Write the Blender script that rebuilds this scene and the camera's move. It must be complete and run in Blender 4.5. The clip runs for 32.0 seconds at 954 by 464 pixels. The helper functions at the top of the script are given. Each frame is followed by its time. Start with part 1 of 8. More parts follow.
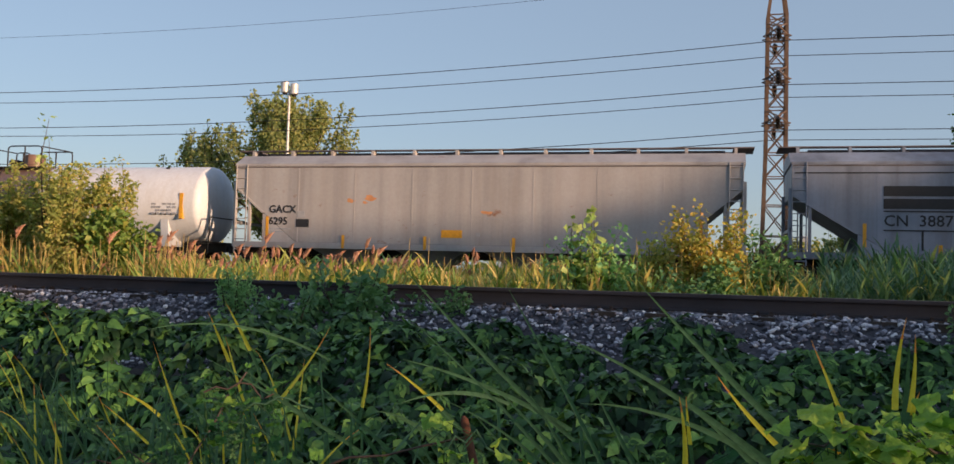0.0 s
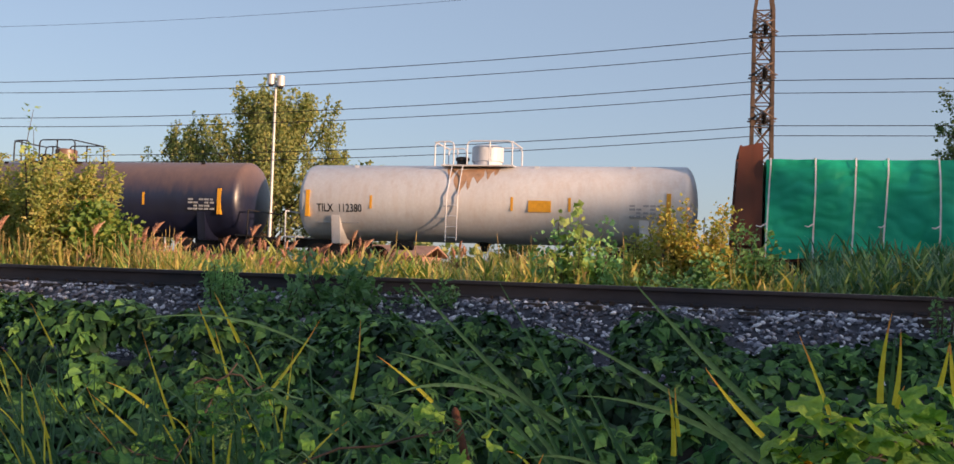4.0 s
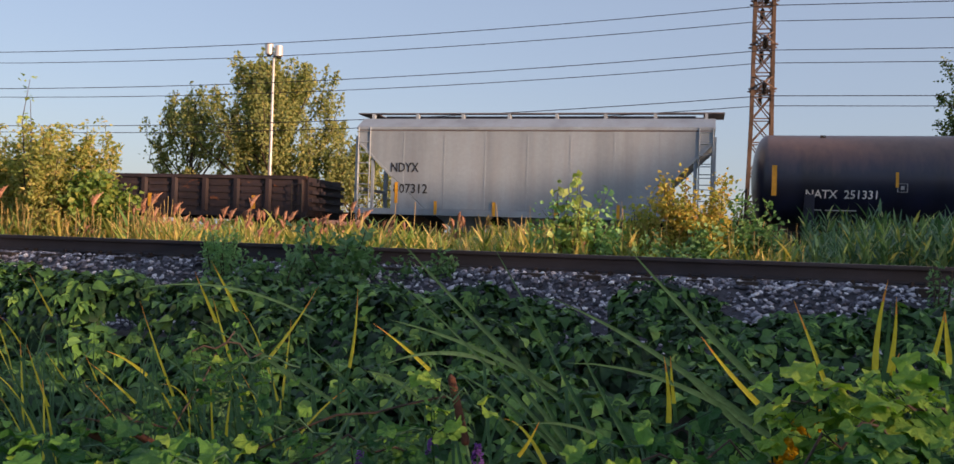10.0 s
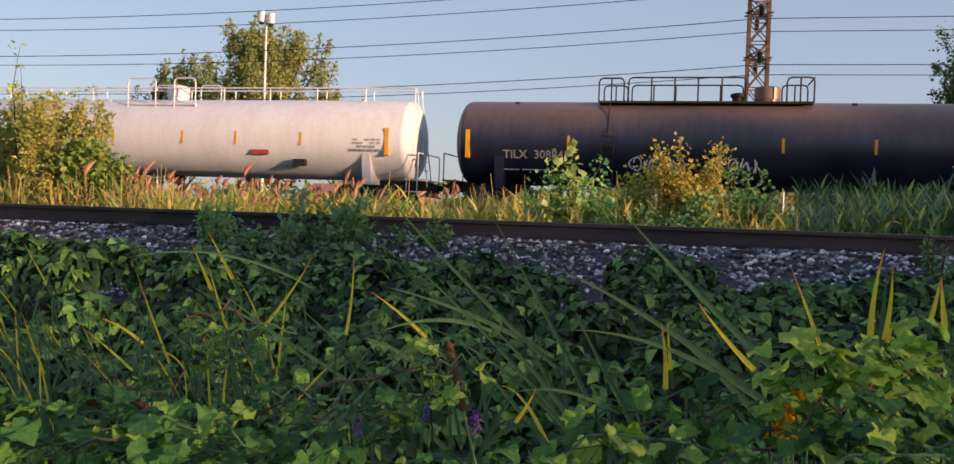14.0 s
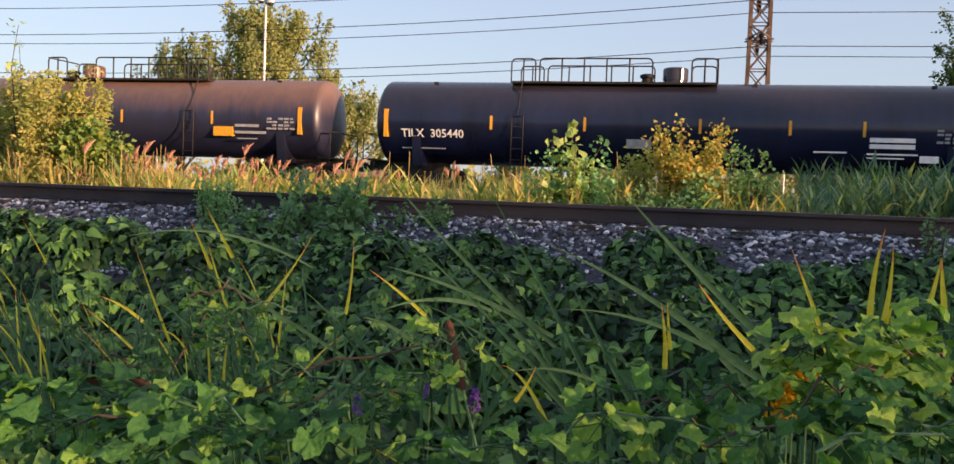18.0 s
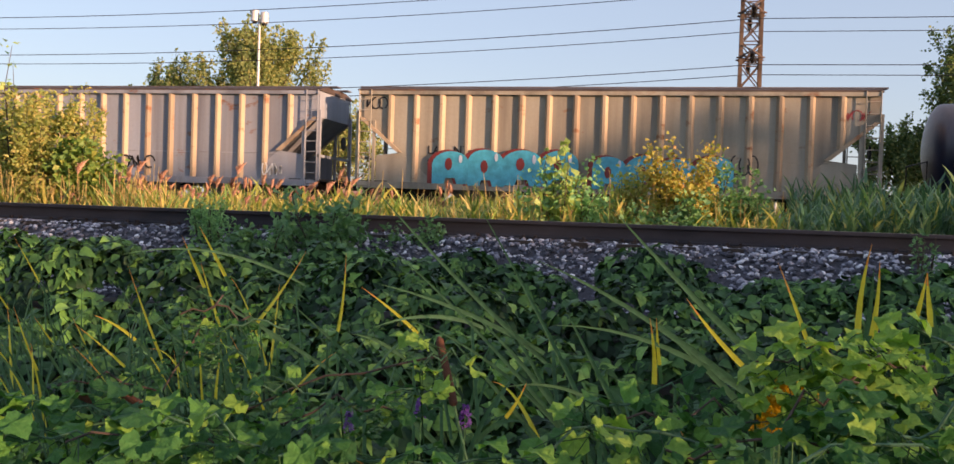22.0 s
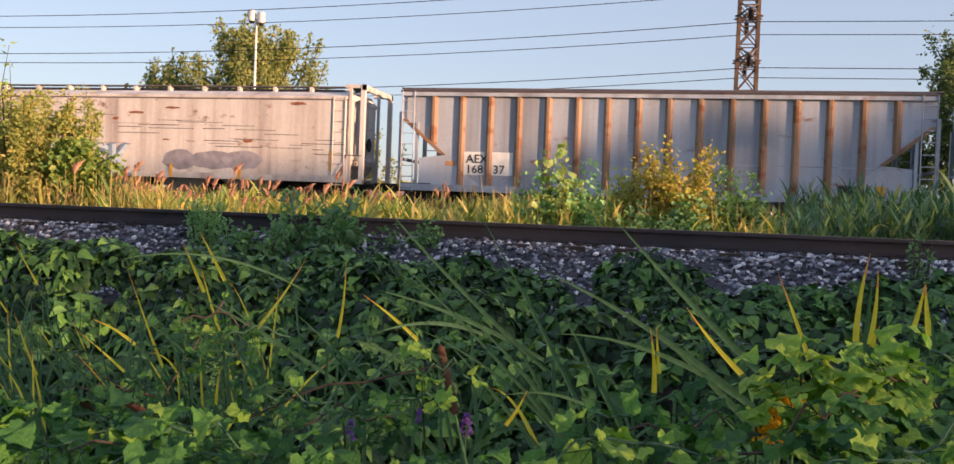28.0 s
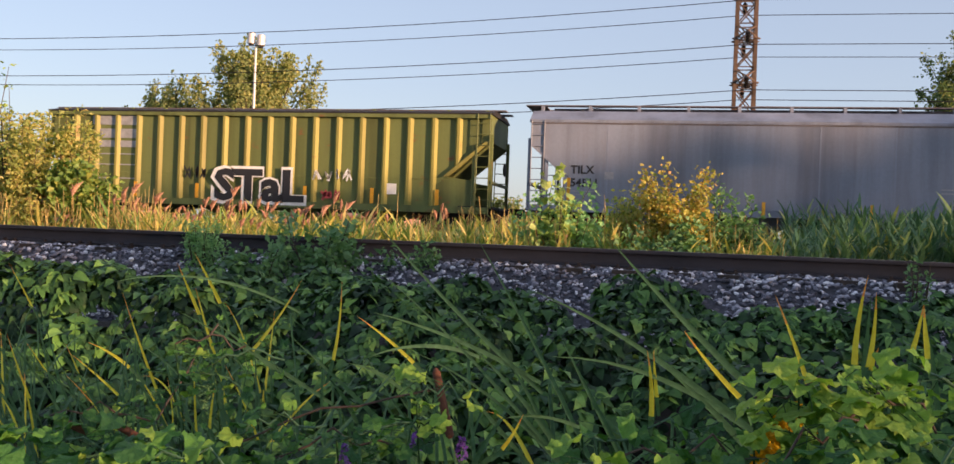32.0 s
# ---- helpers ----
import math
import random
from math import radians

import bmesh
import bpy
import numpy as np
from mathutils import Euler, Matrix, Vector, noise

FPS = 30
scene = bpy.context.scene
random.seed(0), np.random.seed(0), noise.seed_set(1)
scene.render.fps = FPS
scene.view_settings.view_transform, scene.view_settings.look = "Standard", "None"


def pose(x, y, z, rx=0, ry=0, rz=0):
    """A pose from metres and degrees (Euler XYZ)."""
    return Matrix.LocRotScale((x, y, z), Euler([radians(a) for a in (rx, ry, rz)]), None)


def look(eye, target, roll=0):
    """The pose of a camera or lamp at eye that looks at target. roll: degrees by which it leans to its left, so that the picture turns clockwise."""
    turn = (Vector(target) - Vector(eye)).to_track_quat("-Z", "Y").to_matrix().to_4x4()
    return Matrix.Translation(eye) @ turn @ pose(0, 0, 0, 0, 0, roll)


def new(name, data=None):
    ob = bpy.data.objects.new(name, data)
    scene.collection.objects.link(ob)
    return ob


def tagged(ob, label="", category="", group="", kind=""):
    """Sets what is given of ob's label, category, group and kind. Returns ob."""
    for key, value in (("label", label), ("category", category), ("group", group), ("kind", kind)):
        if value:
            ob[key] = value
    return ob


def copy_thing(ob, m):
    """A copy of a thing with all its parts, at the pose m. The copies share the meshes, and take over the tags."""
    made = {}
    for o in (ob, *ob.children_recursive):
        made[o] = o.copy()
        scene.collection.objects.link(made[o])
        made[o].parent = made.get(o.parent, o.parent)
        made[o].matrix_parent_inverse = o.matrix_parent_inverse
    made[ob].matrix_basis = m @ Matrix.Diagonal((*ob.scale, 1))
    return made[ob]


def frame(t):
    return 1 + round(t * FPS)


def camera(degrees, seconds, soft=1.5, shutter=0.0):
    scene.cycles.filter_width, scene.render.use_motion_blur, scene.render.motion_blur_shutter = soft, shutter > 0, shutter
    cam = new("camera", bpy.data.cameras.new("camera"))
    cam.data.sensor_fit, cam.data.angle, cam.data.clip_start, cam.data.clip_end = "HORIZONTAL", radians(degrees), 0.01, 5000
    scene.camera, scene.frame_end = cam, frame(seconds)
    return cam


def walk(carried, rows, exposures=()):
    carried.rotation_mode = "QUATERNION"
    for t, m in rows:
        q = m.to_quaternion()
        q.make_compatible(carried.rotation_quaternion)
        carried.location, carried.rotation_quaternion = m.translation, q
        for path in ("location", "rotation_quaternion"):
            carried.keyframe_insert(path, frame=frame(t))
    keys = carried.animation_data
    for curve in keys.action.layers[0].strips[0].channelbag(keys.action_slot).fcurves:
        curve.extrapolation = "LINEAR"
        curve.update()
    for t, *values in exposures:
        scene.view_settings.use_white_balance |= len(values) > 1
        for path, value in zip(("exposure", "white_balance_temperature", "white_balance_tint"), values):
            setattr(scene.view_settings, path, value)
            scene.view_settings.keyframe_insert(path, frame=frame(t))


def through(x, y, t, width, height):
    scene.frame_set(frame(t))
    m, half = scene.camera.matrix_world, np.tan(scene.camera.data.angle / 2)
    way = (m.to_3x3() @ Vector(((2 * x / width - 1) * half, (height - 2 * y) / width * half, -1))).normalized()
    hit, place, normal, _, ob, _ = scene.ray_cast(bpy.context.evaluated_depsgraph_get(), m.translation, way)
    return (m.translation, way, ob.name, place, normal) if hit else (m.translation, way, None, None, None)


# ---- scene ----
# ---- the camera and its walk ----
LENS = 55.0
SECONDS = 32.0


def eye(x, y, z, yaw, pitch, roll):
    """A pose by heading: degrees turned left of +Y, degrees up, degrees of lean."""
    a, b = radians(yaw), radians(pitch)
    way = Vector((-math.sin(a) * math.cos(b), math.cos(a) * math.cos(b), math.sin(b)))
    at = Vector((x, y, z))
    return look(at, at + way, roll)


cam = camera(LENS, SECONDS, soft=1.5, shutter=0.0)
walk(cam, [
    (0.0, eye(0.011, 0.003, 0.071, 14.64, 2.86, 1.64)),
    (0.5, eye(0.004, -0.001, 0.072, 14.46, 2.68, 1.65)),
    (1.0, eye(0.002, -0.001, 0.071, 14.07, 2.50, 1.65)),
    (1.5, eye(0.000, -0.005, 0.072, 14.06, 2.64, 1.72)),
    (2.0, eye(-0.001, -0.009, 0.071, 14.22, 2.81, 1.76)),
    (2.5, eye(-0.000, -0.016, 0.069, 14.25, 2.83, 1.82)),
    (3.0, eye(0.001, -0.019, 0.069, 14.15, 2.95, 1.83)),
    (3.5, eye(-0.000, -0.017, 0.067, 13.90, 2.79, 1.82)),
    (5.5, eye(-0.009, 0.011, 0.064, 13.57, 1.67, 1.99)),
    (6.0, eye(-0.007, 0.010, 0.060, 13.69, 1.46, 2.06)),
    (6.5, eye(-0.009, 0.008, 0.060, 13.76, 1.18, 2.05)),
    (7.0, eye(-0.005, 0.004, 0.060, 13.74, 1.04, 2.01)),
    (7.5, eye(-0.003, -0.002, 0.060, 13.80, 0.98, 1.96)),
    (8.0, eye(0.000, -0.002, 0.059, 13.86, 0.96, 1.90)),
    (8.5, eye(0.004, -0.004, 0.058, 13.61, 1.05, 1.91)),
    (9.0, eye(0.007, -0.002, 0.059, 13.67, 0.97, 1.86)),
    (9.5, eye(0.006, -0.003, 0.057, 13.64, 0.88, 1.83)),
    (10.0, eye(0.007, -0.006, 0.058, 13.67, 0.68, 1.87)),
    (10.5, eye(0.004, -0.008, 0.056, 13.75, 0.49, 1.93)),
    (11.0, eye(0.003, -0.005, 0.057, 13.89, 0.38, 1.92)),
    (11.5, eye(0.004, -0.000, 0.055, 13.65, -0.05, 1.87)),
    (12.0, eye(0.005, -0.000, 0.055, 13.58, -0.12, 1.90)),
    (12.5, eye(0.005, 0.001, 0.053, 13.55, -0.22, 1.88)),
    (13.0, eye(-0.000, 0.000, 0.050, 13.44, -0.72, 1.86)),
    (13.5, eye(-0.007, 0.000, 0.049, 13.34, -1.02, 1.94)),
    (14.0, eye(-0.006, 0.005, 0.048, 13.23, -1.21, 1.88)),
    (14.5, eye(-0.007, 0.009, 0.045, 13.21, -1.48, 1.90)),
    (15.0, eye(-0.005, 0.011, 0.044, 13.40, -1.85, 1.92)),
    (15.5, eye(-0.006, 0.012, 0.042, 13.38, -2.12, 1.93)),
    (17.5, eye(-0.007, 0.012, 0.040, 13.36, -2.27, 2.08)),
    (18.0, eye(-0.008, 0.009, 0.042, 13.18, -2.39, 2.10)),
    (18.5, eye(-0.003, 0.001, 0.042, 13.27, -2.13, 2.10)),
    (19.0, eye(0.001, -0.008, 0.044, 13.47, -1.87, 2.03)),
    (19.5, eye(0.010, -0.011, 0.042, 13.52, -1.57, 2.00)),
    (20.0, eye(0.009, -0.012, 0.041, 13.16, -1.32, 2.00)),
    (20.5, eye(0.011, -0.014, 0.042, 13.13, -1.15, 2.00)),
    (21.0, eye(0.011, -0.013, 0.042, 13.03, -1.02, 1.95)),
    (21.5, eye(0.012, -0.013, 0.041, 12.97, -1.22, 1.90)),
    (22.0, eye(0.009, -0.017, 0.039, 12.83, -1.22, 1.91)),
    (22.5, eye(0.004, -0.011, 0.038, 12.57, -1.30, 1.93)),
    (23.0, eye(0.001, -0.009, 0.040, 12.51, -1.29, 1.94)),
    (23.5, eye(-0.000, -0.006, 0.040, 12.53, -1.12, 1.95)),
    (24.0, eye(-0.003, -0.000, 0.038, 12.42, -1.22, 1.91)),
    (24.5, eye(-0.000, 0.002, 0.036, 12.42, -1.44, 1.88)),
    (25.0, eye(0.006, 0.002, 0.036, 12.13, -1.41, 1.78)),
    (25.5, eye(0.003, -0.004, 0.035, 12.20, -0.98, 1.80)),
    (27.5, eye(-0.004, -0.024, 0.060, 12.46, -1.31, 2.15)),
    (28.0, eye(-0.007, -0.030, 0.063, 12.57, -1.16, 2.20)),
    (28.5, eye(-0.005, -0.031, 0.064, 12.42, -0.71, 2.17)),
    (29.0, eye(-0.008, -0.030, 0.065, 12.45, -0.62, 2.22)),
    (29.5, eye(-0.006, -0.028, 0.062, 12.44, -0.65, 2.20)),
    (30.0, eye(-0.006, -0.027, 0.063, 12.13, -0.50, 2.19)),
    (30.5, eye(-0.004, -0.024, 0.064, 12.09, -0.39, 2.18)),
    (31.0, eye(0.001, -0.020, 0.064, 12.25, -0.25, 2.17)),
    (31.5, eye(0.000, -0.018, 0.064, 12.44, 0.24, 2.17)),
    (32.0, eye(-0.001, -0.015, 0.065, 12.54, 0.19, 2.19)),
], exposures=[(0.0, 0.5, 6470, 20), (6.0, 0.65, 6600, 25), (14.0, 0.64, 6720, 28), (18.0, 1.02, 6900, 28), (32.0, 0.97, 6900, 28)])

# ---- world, sun ----
SUN_AZ = 113.0   # degrees from +Y towards +X
SUN_EL = 8.0
world = bpy.data.worlds.new("sky")
scene.world = world
world.use_nodes = True
wn = world.node_tree.nodes
sky = wn.new("ShaderNodeTexSky")
sky.sky_type = "NISHITA"
sky.sun_disc = False
sky.sun_elevation = radians(SUN_EL)
sky.sun_rotation = radians(SUN_AZ)
sky.air_density, sky.dust_density, sky.ozone_density = 1.0, 1.2, 2.0
wn["Background"].inputs["Strength"].default_value = 0.15
# light scattered more than once evens the clear sky out
haze = wn.new("ShaderNodeMix")
haze.data_type, haze.blend_type = "RGBA", "MIX"
haze.inputs[0].default_value = 0.58
haze.inputs[7].default_value = (1.66, 2.22, 2.7, 1)
world.node_tree.links.new(sky.outputs[0], haze.inputs[6])
world.node_tree.links.new(haze.outputs[2], wn["Background"].inputs["Color"])

SUN_WAY = Vector((math.sin(radians(SUN_AZ)) * math.cos(radians(SUN_EL)),
                  math.cos(radians(SUN_AZ)) * math.cos(radians(SUN_EL)), math.sin(radians(SUN_EL))))
lamp = bpy.data.lights.new("sun", "SUN")
lamp.energy, lamp.angle, lamp.color = 5.0, radians(0.6), (1.0, 0.68, 0.39)
sun = new("sun", lamp)
sun.matrix_world = look(SUN_WAY * 100, (0, 0, 0))

# ---- materials ----
def nodes_of(name):
    m = bpy.data.materials.new(name)
    m.use_nodes = True
    return m, m.node_tree.nodes, m.node_tree.links, m.node_tree.nodes["Principled BSDF"]


def ramp_of(n, l, fac, stops):
    r = n.new("ShaderNodeValToRGB")
    while len(r.color_ramp.elements) < len(stops):
        r.color_ramp.elements.new(0.5)
    for e, (p, c) in zip(r.color_ramp.elements, stops):
        e.position, e.color = p, (*c, 1)
    l.new(fac, r.inputs[0])
    return r.outputs[0]


def noise_of(n, l, vec, scale, detail=5.0, rough=0.6):
    t = n.new("ShaderNodeTexNoise")
    t.inputs["Scale"].default_value, t.inputs["Detail"].default_value = scale, detail
    t.inputs["Roughness"].default_value = rough
    l.new(vec, t.inputs["Vector"])
    return t.outputs["Fac"]


def mixed(n, l, fac, a, b, mode="MIX"):
    m = n.new("ShaderNodeMix")
    m.data_type, m.blend_type = "RGBA", mode
    for sock, v in ((m.inputs[0], fac), (m.inputs[6], a), (m.inputs[7], b)):
        if isinstance(v, (int, float)):
            sock.default_value = v
        elif isinstance(v, tuple):
            sock.default_value = (*v, 1)
        else:
            l.new(v, sock)
    return m.outputs[2]


def mapped(n, l, scale=(1, 1, 1), by_object=True):
    """Object coordinates, stretched, shifted by each object's own random number."""
    tc = n.new("ShaderNodeTexCoord")
    mp = n.new("ShaderNodeMapping")
    mp.inputs["Scale"].default_value = scale
    l.new(tc.outputs["Object"], mp.inputs[0])
    if by_object:
        oi = n.new("ShaderNodeObjectInfo")
        mu = n.new("ShaderNodeMath")
        mu.operation = "MULTIPLY"
        mu.inputs[1].default_value = 37.0
        l.new(oi.outputs["Random"], mu.inputs[0])
        l.new(mu.outputs[0], mp.inputs["Location"])
    return mp.outputs[0]


def bumped(n, l, b, height, strength, dist=0.02):
    bp = n.new("ShaderNodeBump")
    bp.inputs["Strength"].default_value, bp.inputs["Distance"].default_value = strength, dist
    l.new(height, bp.inputs["Height"])
    l.new(bp.outputs[0], b.inputs["Normal"])


def plain(name, c, rough=0.7, metal=0.0, vary=0.25, scale=3.0, bump=0.15, fine=40.0):
    """A surface with blotches and fine grain."""
    m, n, l, b = nodes_of(name)
    v = mapped(n, l)
    lo = tuple(x * (1 - vary) for x in c)
    hi = tuple(min(1, x * (1 + vary)) for x in c)
    col = ramp_of(n, l, noise_of(n, l, v, scale), [(0.3, lo), (0.7, hi)])
    f = noise_of(n, l, v, fine, 3)
    col = mixed(n, l, 0.25, col, ramp_of(n, l, f, [(0.3, lo), (0.7, hi)]), "OVERLAY")
    l.new(col, b.inputs["Base Color"])
    b.inputs["Roughness"].default_value, b.inputs["Metallic"].default_value = rough, metal
    if bump:
        bumped(n, l, b, f, bump, 0.01)
    return m


def paint(name, c, rough=0.45, dirt=(0.12, 0.09, 0.07), amount=0.35, rust=0.0, top=None, gloss=0.35, panel=0.6):
    """Rolling-stock paint: dust blotches, runs of dirt down the side, spots of rust."""
    m, n, l, b = nodes_of(name)
    v = mapped(n, l)
    runs = noise_of(n, l, mapped(n, l, (2.2, 2.2, 0.22)), 1.6, 6, 0.65)
    blot = noise_of(n, l, v, 0.45, 6, 0.6)
    grain = noise_of(n, l, v, 9.0, 6, 0.7)
    col = ramp_of(n, l, grain, [(0.25, tuple(x * 0.9 for x in c)), (0.75, tuple(min(1, x * 1.08) for x in c))])
    col = mixed(n, l, ramp_of(n, l, runs, [(0.45, (0, 0, 0)), (0.8, (amount,) * 3)]), col, dirt)
    col = mixed(n, l, ramp_of(n, l, blot, [(0.4, (0, 0, 0)), (0.75, (amount * 0.8,) * 3)]), col, tuple(0.5 * (x + y) for x, y in zip(c, dirt)))
    # broad bands where rain has washed or streaked whole sheets
    band = noise_of(n, l, mapped(n, l, (0.75, 0.75, 0.035)), 1.3, 4, 0.55)
    col = mixed(n, l, panel, col, ramp_of(n, l, band, [(0.34, (0.2, 0.19, 0.2)), (0.5, (0.5, 0.5, 0.5)), (0.68, (0.66, 0.66, 0.68))]), "OVERLAY")
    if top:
        # settled dust and warm sunlight, painted together on the upper half of the barrel
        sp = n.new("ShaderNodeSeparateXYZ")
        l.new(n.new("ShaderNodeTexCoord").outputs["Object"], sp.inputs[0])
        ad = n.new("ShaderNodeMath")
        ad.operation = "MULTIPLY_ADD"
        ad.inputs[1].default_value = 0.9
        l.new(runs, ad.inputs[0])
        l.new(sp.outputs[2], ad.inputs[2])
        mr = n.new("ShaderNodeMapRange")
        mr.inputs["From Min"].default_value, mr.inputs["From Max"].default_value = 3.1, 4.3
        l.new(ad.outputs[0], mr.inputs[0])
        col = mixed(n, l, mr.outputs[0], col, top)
    if rust:
        spots = noise_of(n, l, mapped(n, l, (0.7, 0.7, 1.3)), 1.5, 8, 0.62)
        col = mixed(n, l, ramp_of(n, l, spots, [(0.66 - 0.1 * rust, (0, 0, 0)), (0.74 - 0.1 * rust, (0.85,) * 3)]), col, (0.2, 0.075, 0.03))
    l.new(col, b.inputs["Base Color"])
    l.new(ramp_of(n, l, grain, [(0.2, (rough - 0.08,) * 3), (0.8, (rough + 0.12,) * 3)]), b.inputs["Roughness"])
    b.inputs["Specular IOR Level"].default_value = gloss
    bumped(n, l, b, noise_of(n, l, mapped(n, l, (1, 1, 0.6)), 1.1, 3), 0.12, 0.08)
    return m


def leafy(name, stops, rough=0.5, through=0.35, gloss=0.3, tint=(1.1, 1.15, 0.5), patch=0.0):
    """Leaves: each island its own colour, some light let through."""
    m, n, l, b = nodes_of(name)
    g = n.new("ShaderNodeNewGeometry")
    tc = n.new("ShaderNodeTexCoord")
    col = ramp_of(n, l, g.outputs["Random Per Island"], stops)
    f = noise_of(n, l, tc.outputs["Object"], 35.0, 3)
    col = mixed(n, l, 0.45, col, ramp_of(n, l, f, [(0.3, (0.25,) * 3), (0.7, (0.75,) * 3)]), "OVERLAY")
    if patch:
        # some shoots younger and paler than others
        g2 = noise_of(n, l, tc.outputs["Object"], 1.7, 3)
        lo, hi = 0.5 - 0.5 * patch, 0.5 + 0.4 * patch
        col = mixed(n, l, 0.9, col, ramp_of(n, l, g2, [(0.35, (lo, lo, lo)), (0.65, (hi, hi, 0.5))]), "OVERLAY")
    l.new(col, b.inputs["Base Color"])
    b.inputs["Roughness"].default_value = rough
    b.inputs["Specular IOR Level"].default_value = gloss
    tr = n.new("ShaderNodeBsdfTranslucent")
    l.new(mixed(n, l, 1.0, col, tint, "MULTIPLY"), tr.inputs["Color"])
    mx = n.new("ShaderNodeMixShader")
    mx.inputs[0].default_value = through
    l.new(b.outputs[0], mx.inputs[1])
    l.new(tr.outputs[0], mx.inputs[2])
    l.new(mx.outputs[0], n["Material Output"].inputs["Surface"])
    return m


def pieces_mat(name, stops, rough=0.85, fine=60.0, bump=0.5):
    """Stones and ties: each object or island its own tone, with grain."""
    m, n, l, b = nodes_of(name)
    g = n.new("ShaderNodeNewGeometry")
    oi = n.new("ShaderNodeObjectInfo")
    ad = n.new("ShaderNodeMath")
    ad.operation = "ADD"
    l.new(g.outputs["Random Per Island"], ad.inputs[0])
    l.new(oi.outputs["Random"], ad.inputs[1])
    fr = n.new("ShaderNodeMath")
    fr.operation = "FRACT"
    l.new(ad.outputs[0], fr.inputs[0])
    col = ramp_of(n, l, fr.outputs[0], stops)
    f = noise_of(n, l, mapped(n, l), fine, 4)
    col = mixed(n, l, 0.4, col, ramp_of(n, l, f, [(0.3, (0.25,) * 3), (0.7, (0.75,) * 3)]), "OVERLAY")
    l.new(col, b.inputs["Base Color"])
    b.inputs["Roughness"].default_value = rough
    bumped(n, l, b, f, bump, 0.01)
    return m


# near-black soil: the shade in the creeper gaps is put into its colour
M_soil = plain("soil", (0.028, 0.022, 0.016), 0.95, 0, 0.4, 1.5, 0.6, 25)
M_field = plain("dry_field", (0.12, 0.11, 0.05), 0.95, 0, 0.4, 0.3, 0.5, 12)
M_ballast = plain("ballast_bed", (0.06, 0.06, 0.075), 0.95, 0, 0.5, 14, 0.8, 60)
M_stone = pieces_mat("ballast_stone", [(0.0, (0.03, 0.033, 0.045)), (0.5, (0.13, 0.13, 0.165)), (0.8, (0.36, 0.36, 0.42)), (1.0, (0.85, 0.84, 0.87))])
M_rail = plain("rail_rust", (0.026, 0.024, 0.032), 0.8, 0.0, 0.4, 2.0, 0.2, 60)
M_railtop = plain("rail_running_band", (0.42, 0.40, 0.38), 0.35, 0.9, 0.15, 3, 0.05)
M_tie = plain("tie_wood", (0.05, 0.04, 0.035), 0.95, 0, 0.4, 6, 0.6, 50)
M_plate = plain("tie_plate_steel", (0.06, 0.045, 0.04), 0.7, 0.5, 0.3, 8, 0.3)
M_under = plain("underframe_black", (0.018, 0.016, 0.016), 0.75, 0.1, 0.4, 4, 0.2)
M_wheel = plain("wheel_steel", (0.09, 0.055, 0.04), 0.6, 0.6, 0.3, 6, 0.2)
M_galv = plain("galvanised", (0.5, 0.5, 0.5), 0.5, 0.4, 0.15, 5, 0.1)
M_yellow = plain("yellow_reflector", (0.62, 0.34, 0.02), 0.45, 0, 0.15, 9, 0.0)
M_white = plain("white_stencil", (0.72, 0.72, 0.72), 0.6, 0, 0.15, 6, 0.0)
M_dimwhite = plain("faded_stencil", (0.3, 0.31, 0.33), 0.6, 0, 0.25, 6, 0.0)
M_black = plain("black_stencil", (0.02, 0.02, 0.025), 0.6, 0, 0.2, 6, 0.0)
M_grey = plain("grey_stencil", (0.32, 0.33, 0.36), 0.6, 0, 0.2, 6, 0.0)
M_red = plain("red_stencil", (0.35, 0.06, 0.07), 0.6, 0, 0.2, 6, 0.0)
# the brown top colour holds dust and low sun together
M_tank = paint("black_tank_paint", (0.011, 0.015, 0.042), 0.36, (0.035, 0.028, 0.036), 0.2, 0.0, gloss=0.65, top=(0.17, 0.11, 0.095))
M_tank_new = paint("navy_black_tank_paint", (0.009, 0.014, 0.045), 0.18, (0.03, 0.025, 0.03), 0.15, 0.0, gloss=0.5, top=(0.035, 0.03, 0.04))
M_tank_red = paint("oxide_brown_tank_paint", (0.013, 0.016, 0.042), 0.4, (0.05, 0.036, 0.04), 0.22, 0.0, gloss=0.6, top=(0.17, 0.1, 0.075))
# dusty brown, with the sun on this one end painted into it
M_head_dust_lit = paint("dusty_sunlit_tank_end", (0.17, 0.11, 0.085), 0.6, (0.05, 0.04, 0.04), 0.4, 0.0, gloss=0.2)
M_tank_white = paint("white_tank_paint", (0.57, 0.6, 0.66), 0.42, (0.4, 0.33, 0.28), 0.3, 0.0, gloss=0.4, panel=0.1)
M_tank_rusty = paint("stained_white_tank_paint", (0.6, 0.6, 0.62), 0.42, (0.4, 0.24, 0.15), 0.35, 0.0, gloss=0.4, panel=0.1)
M_hop = paint("pale_grey_hopper_paint", (0.26, 0.325, 0.39), 0.45, (0.22, 0.23, 0.25), 0.5, 0.0, panel=0.3)
M_hop_rust = paint("rust_spotted_grey_paint", (0.35, 0.345, 0.36), 0.55, (0.3, 0.25, 0.22), 0.4, 0.12, panel=0.35)
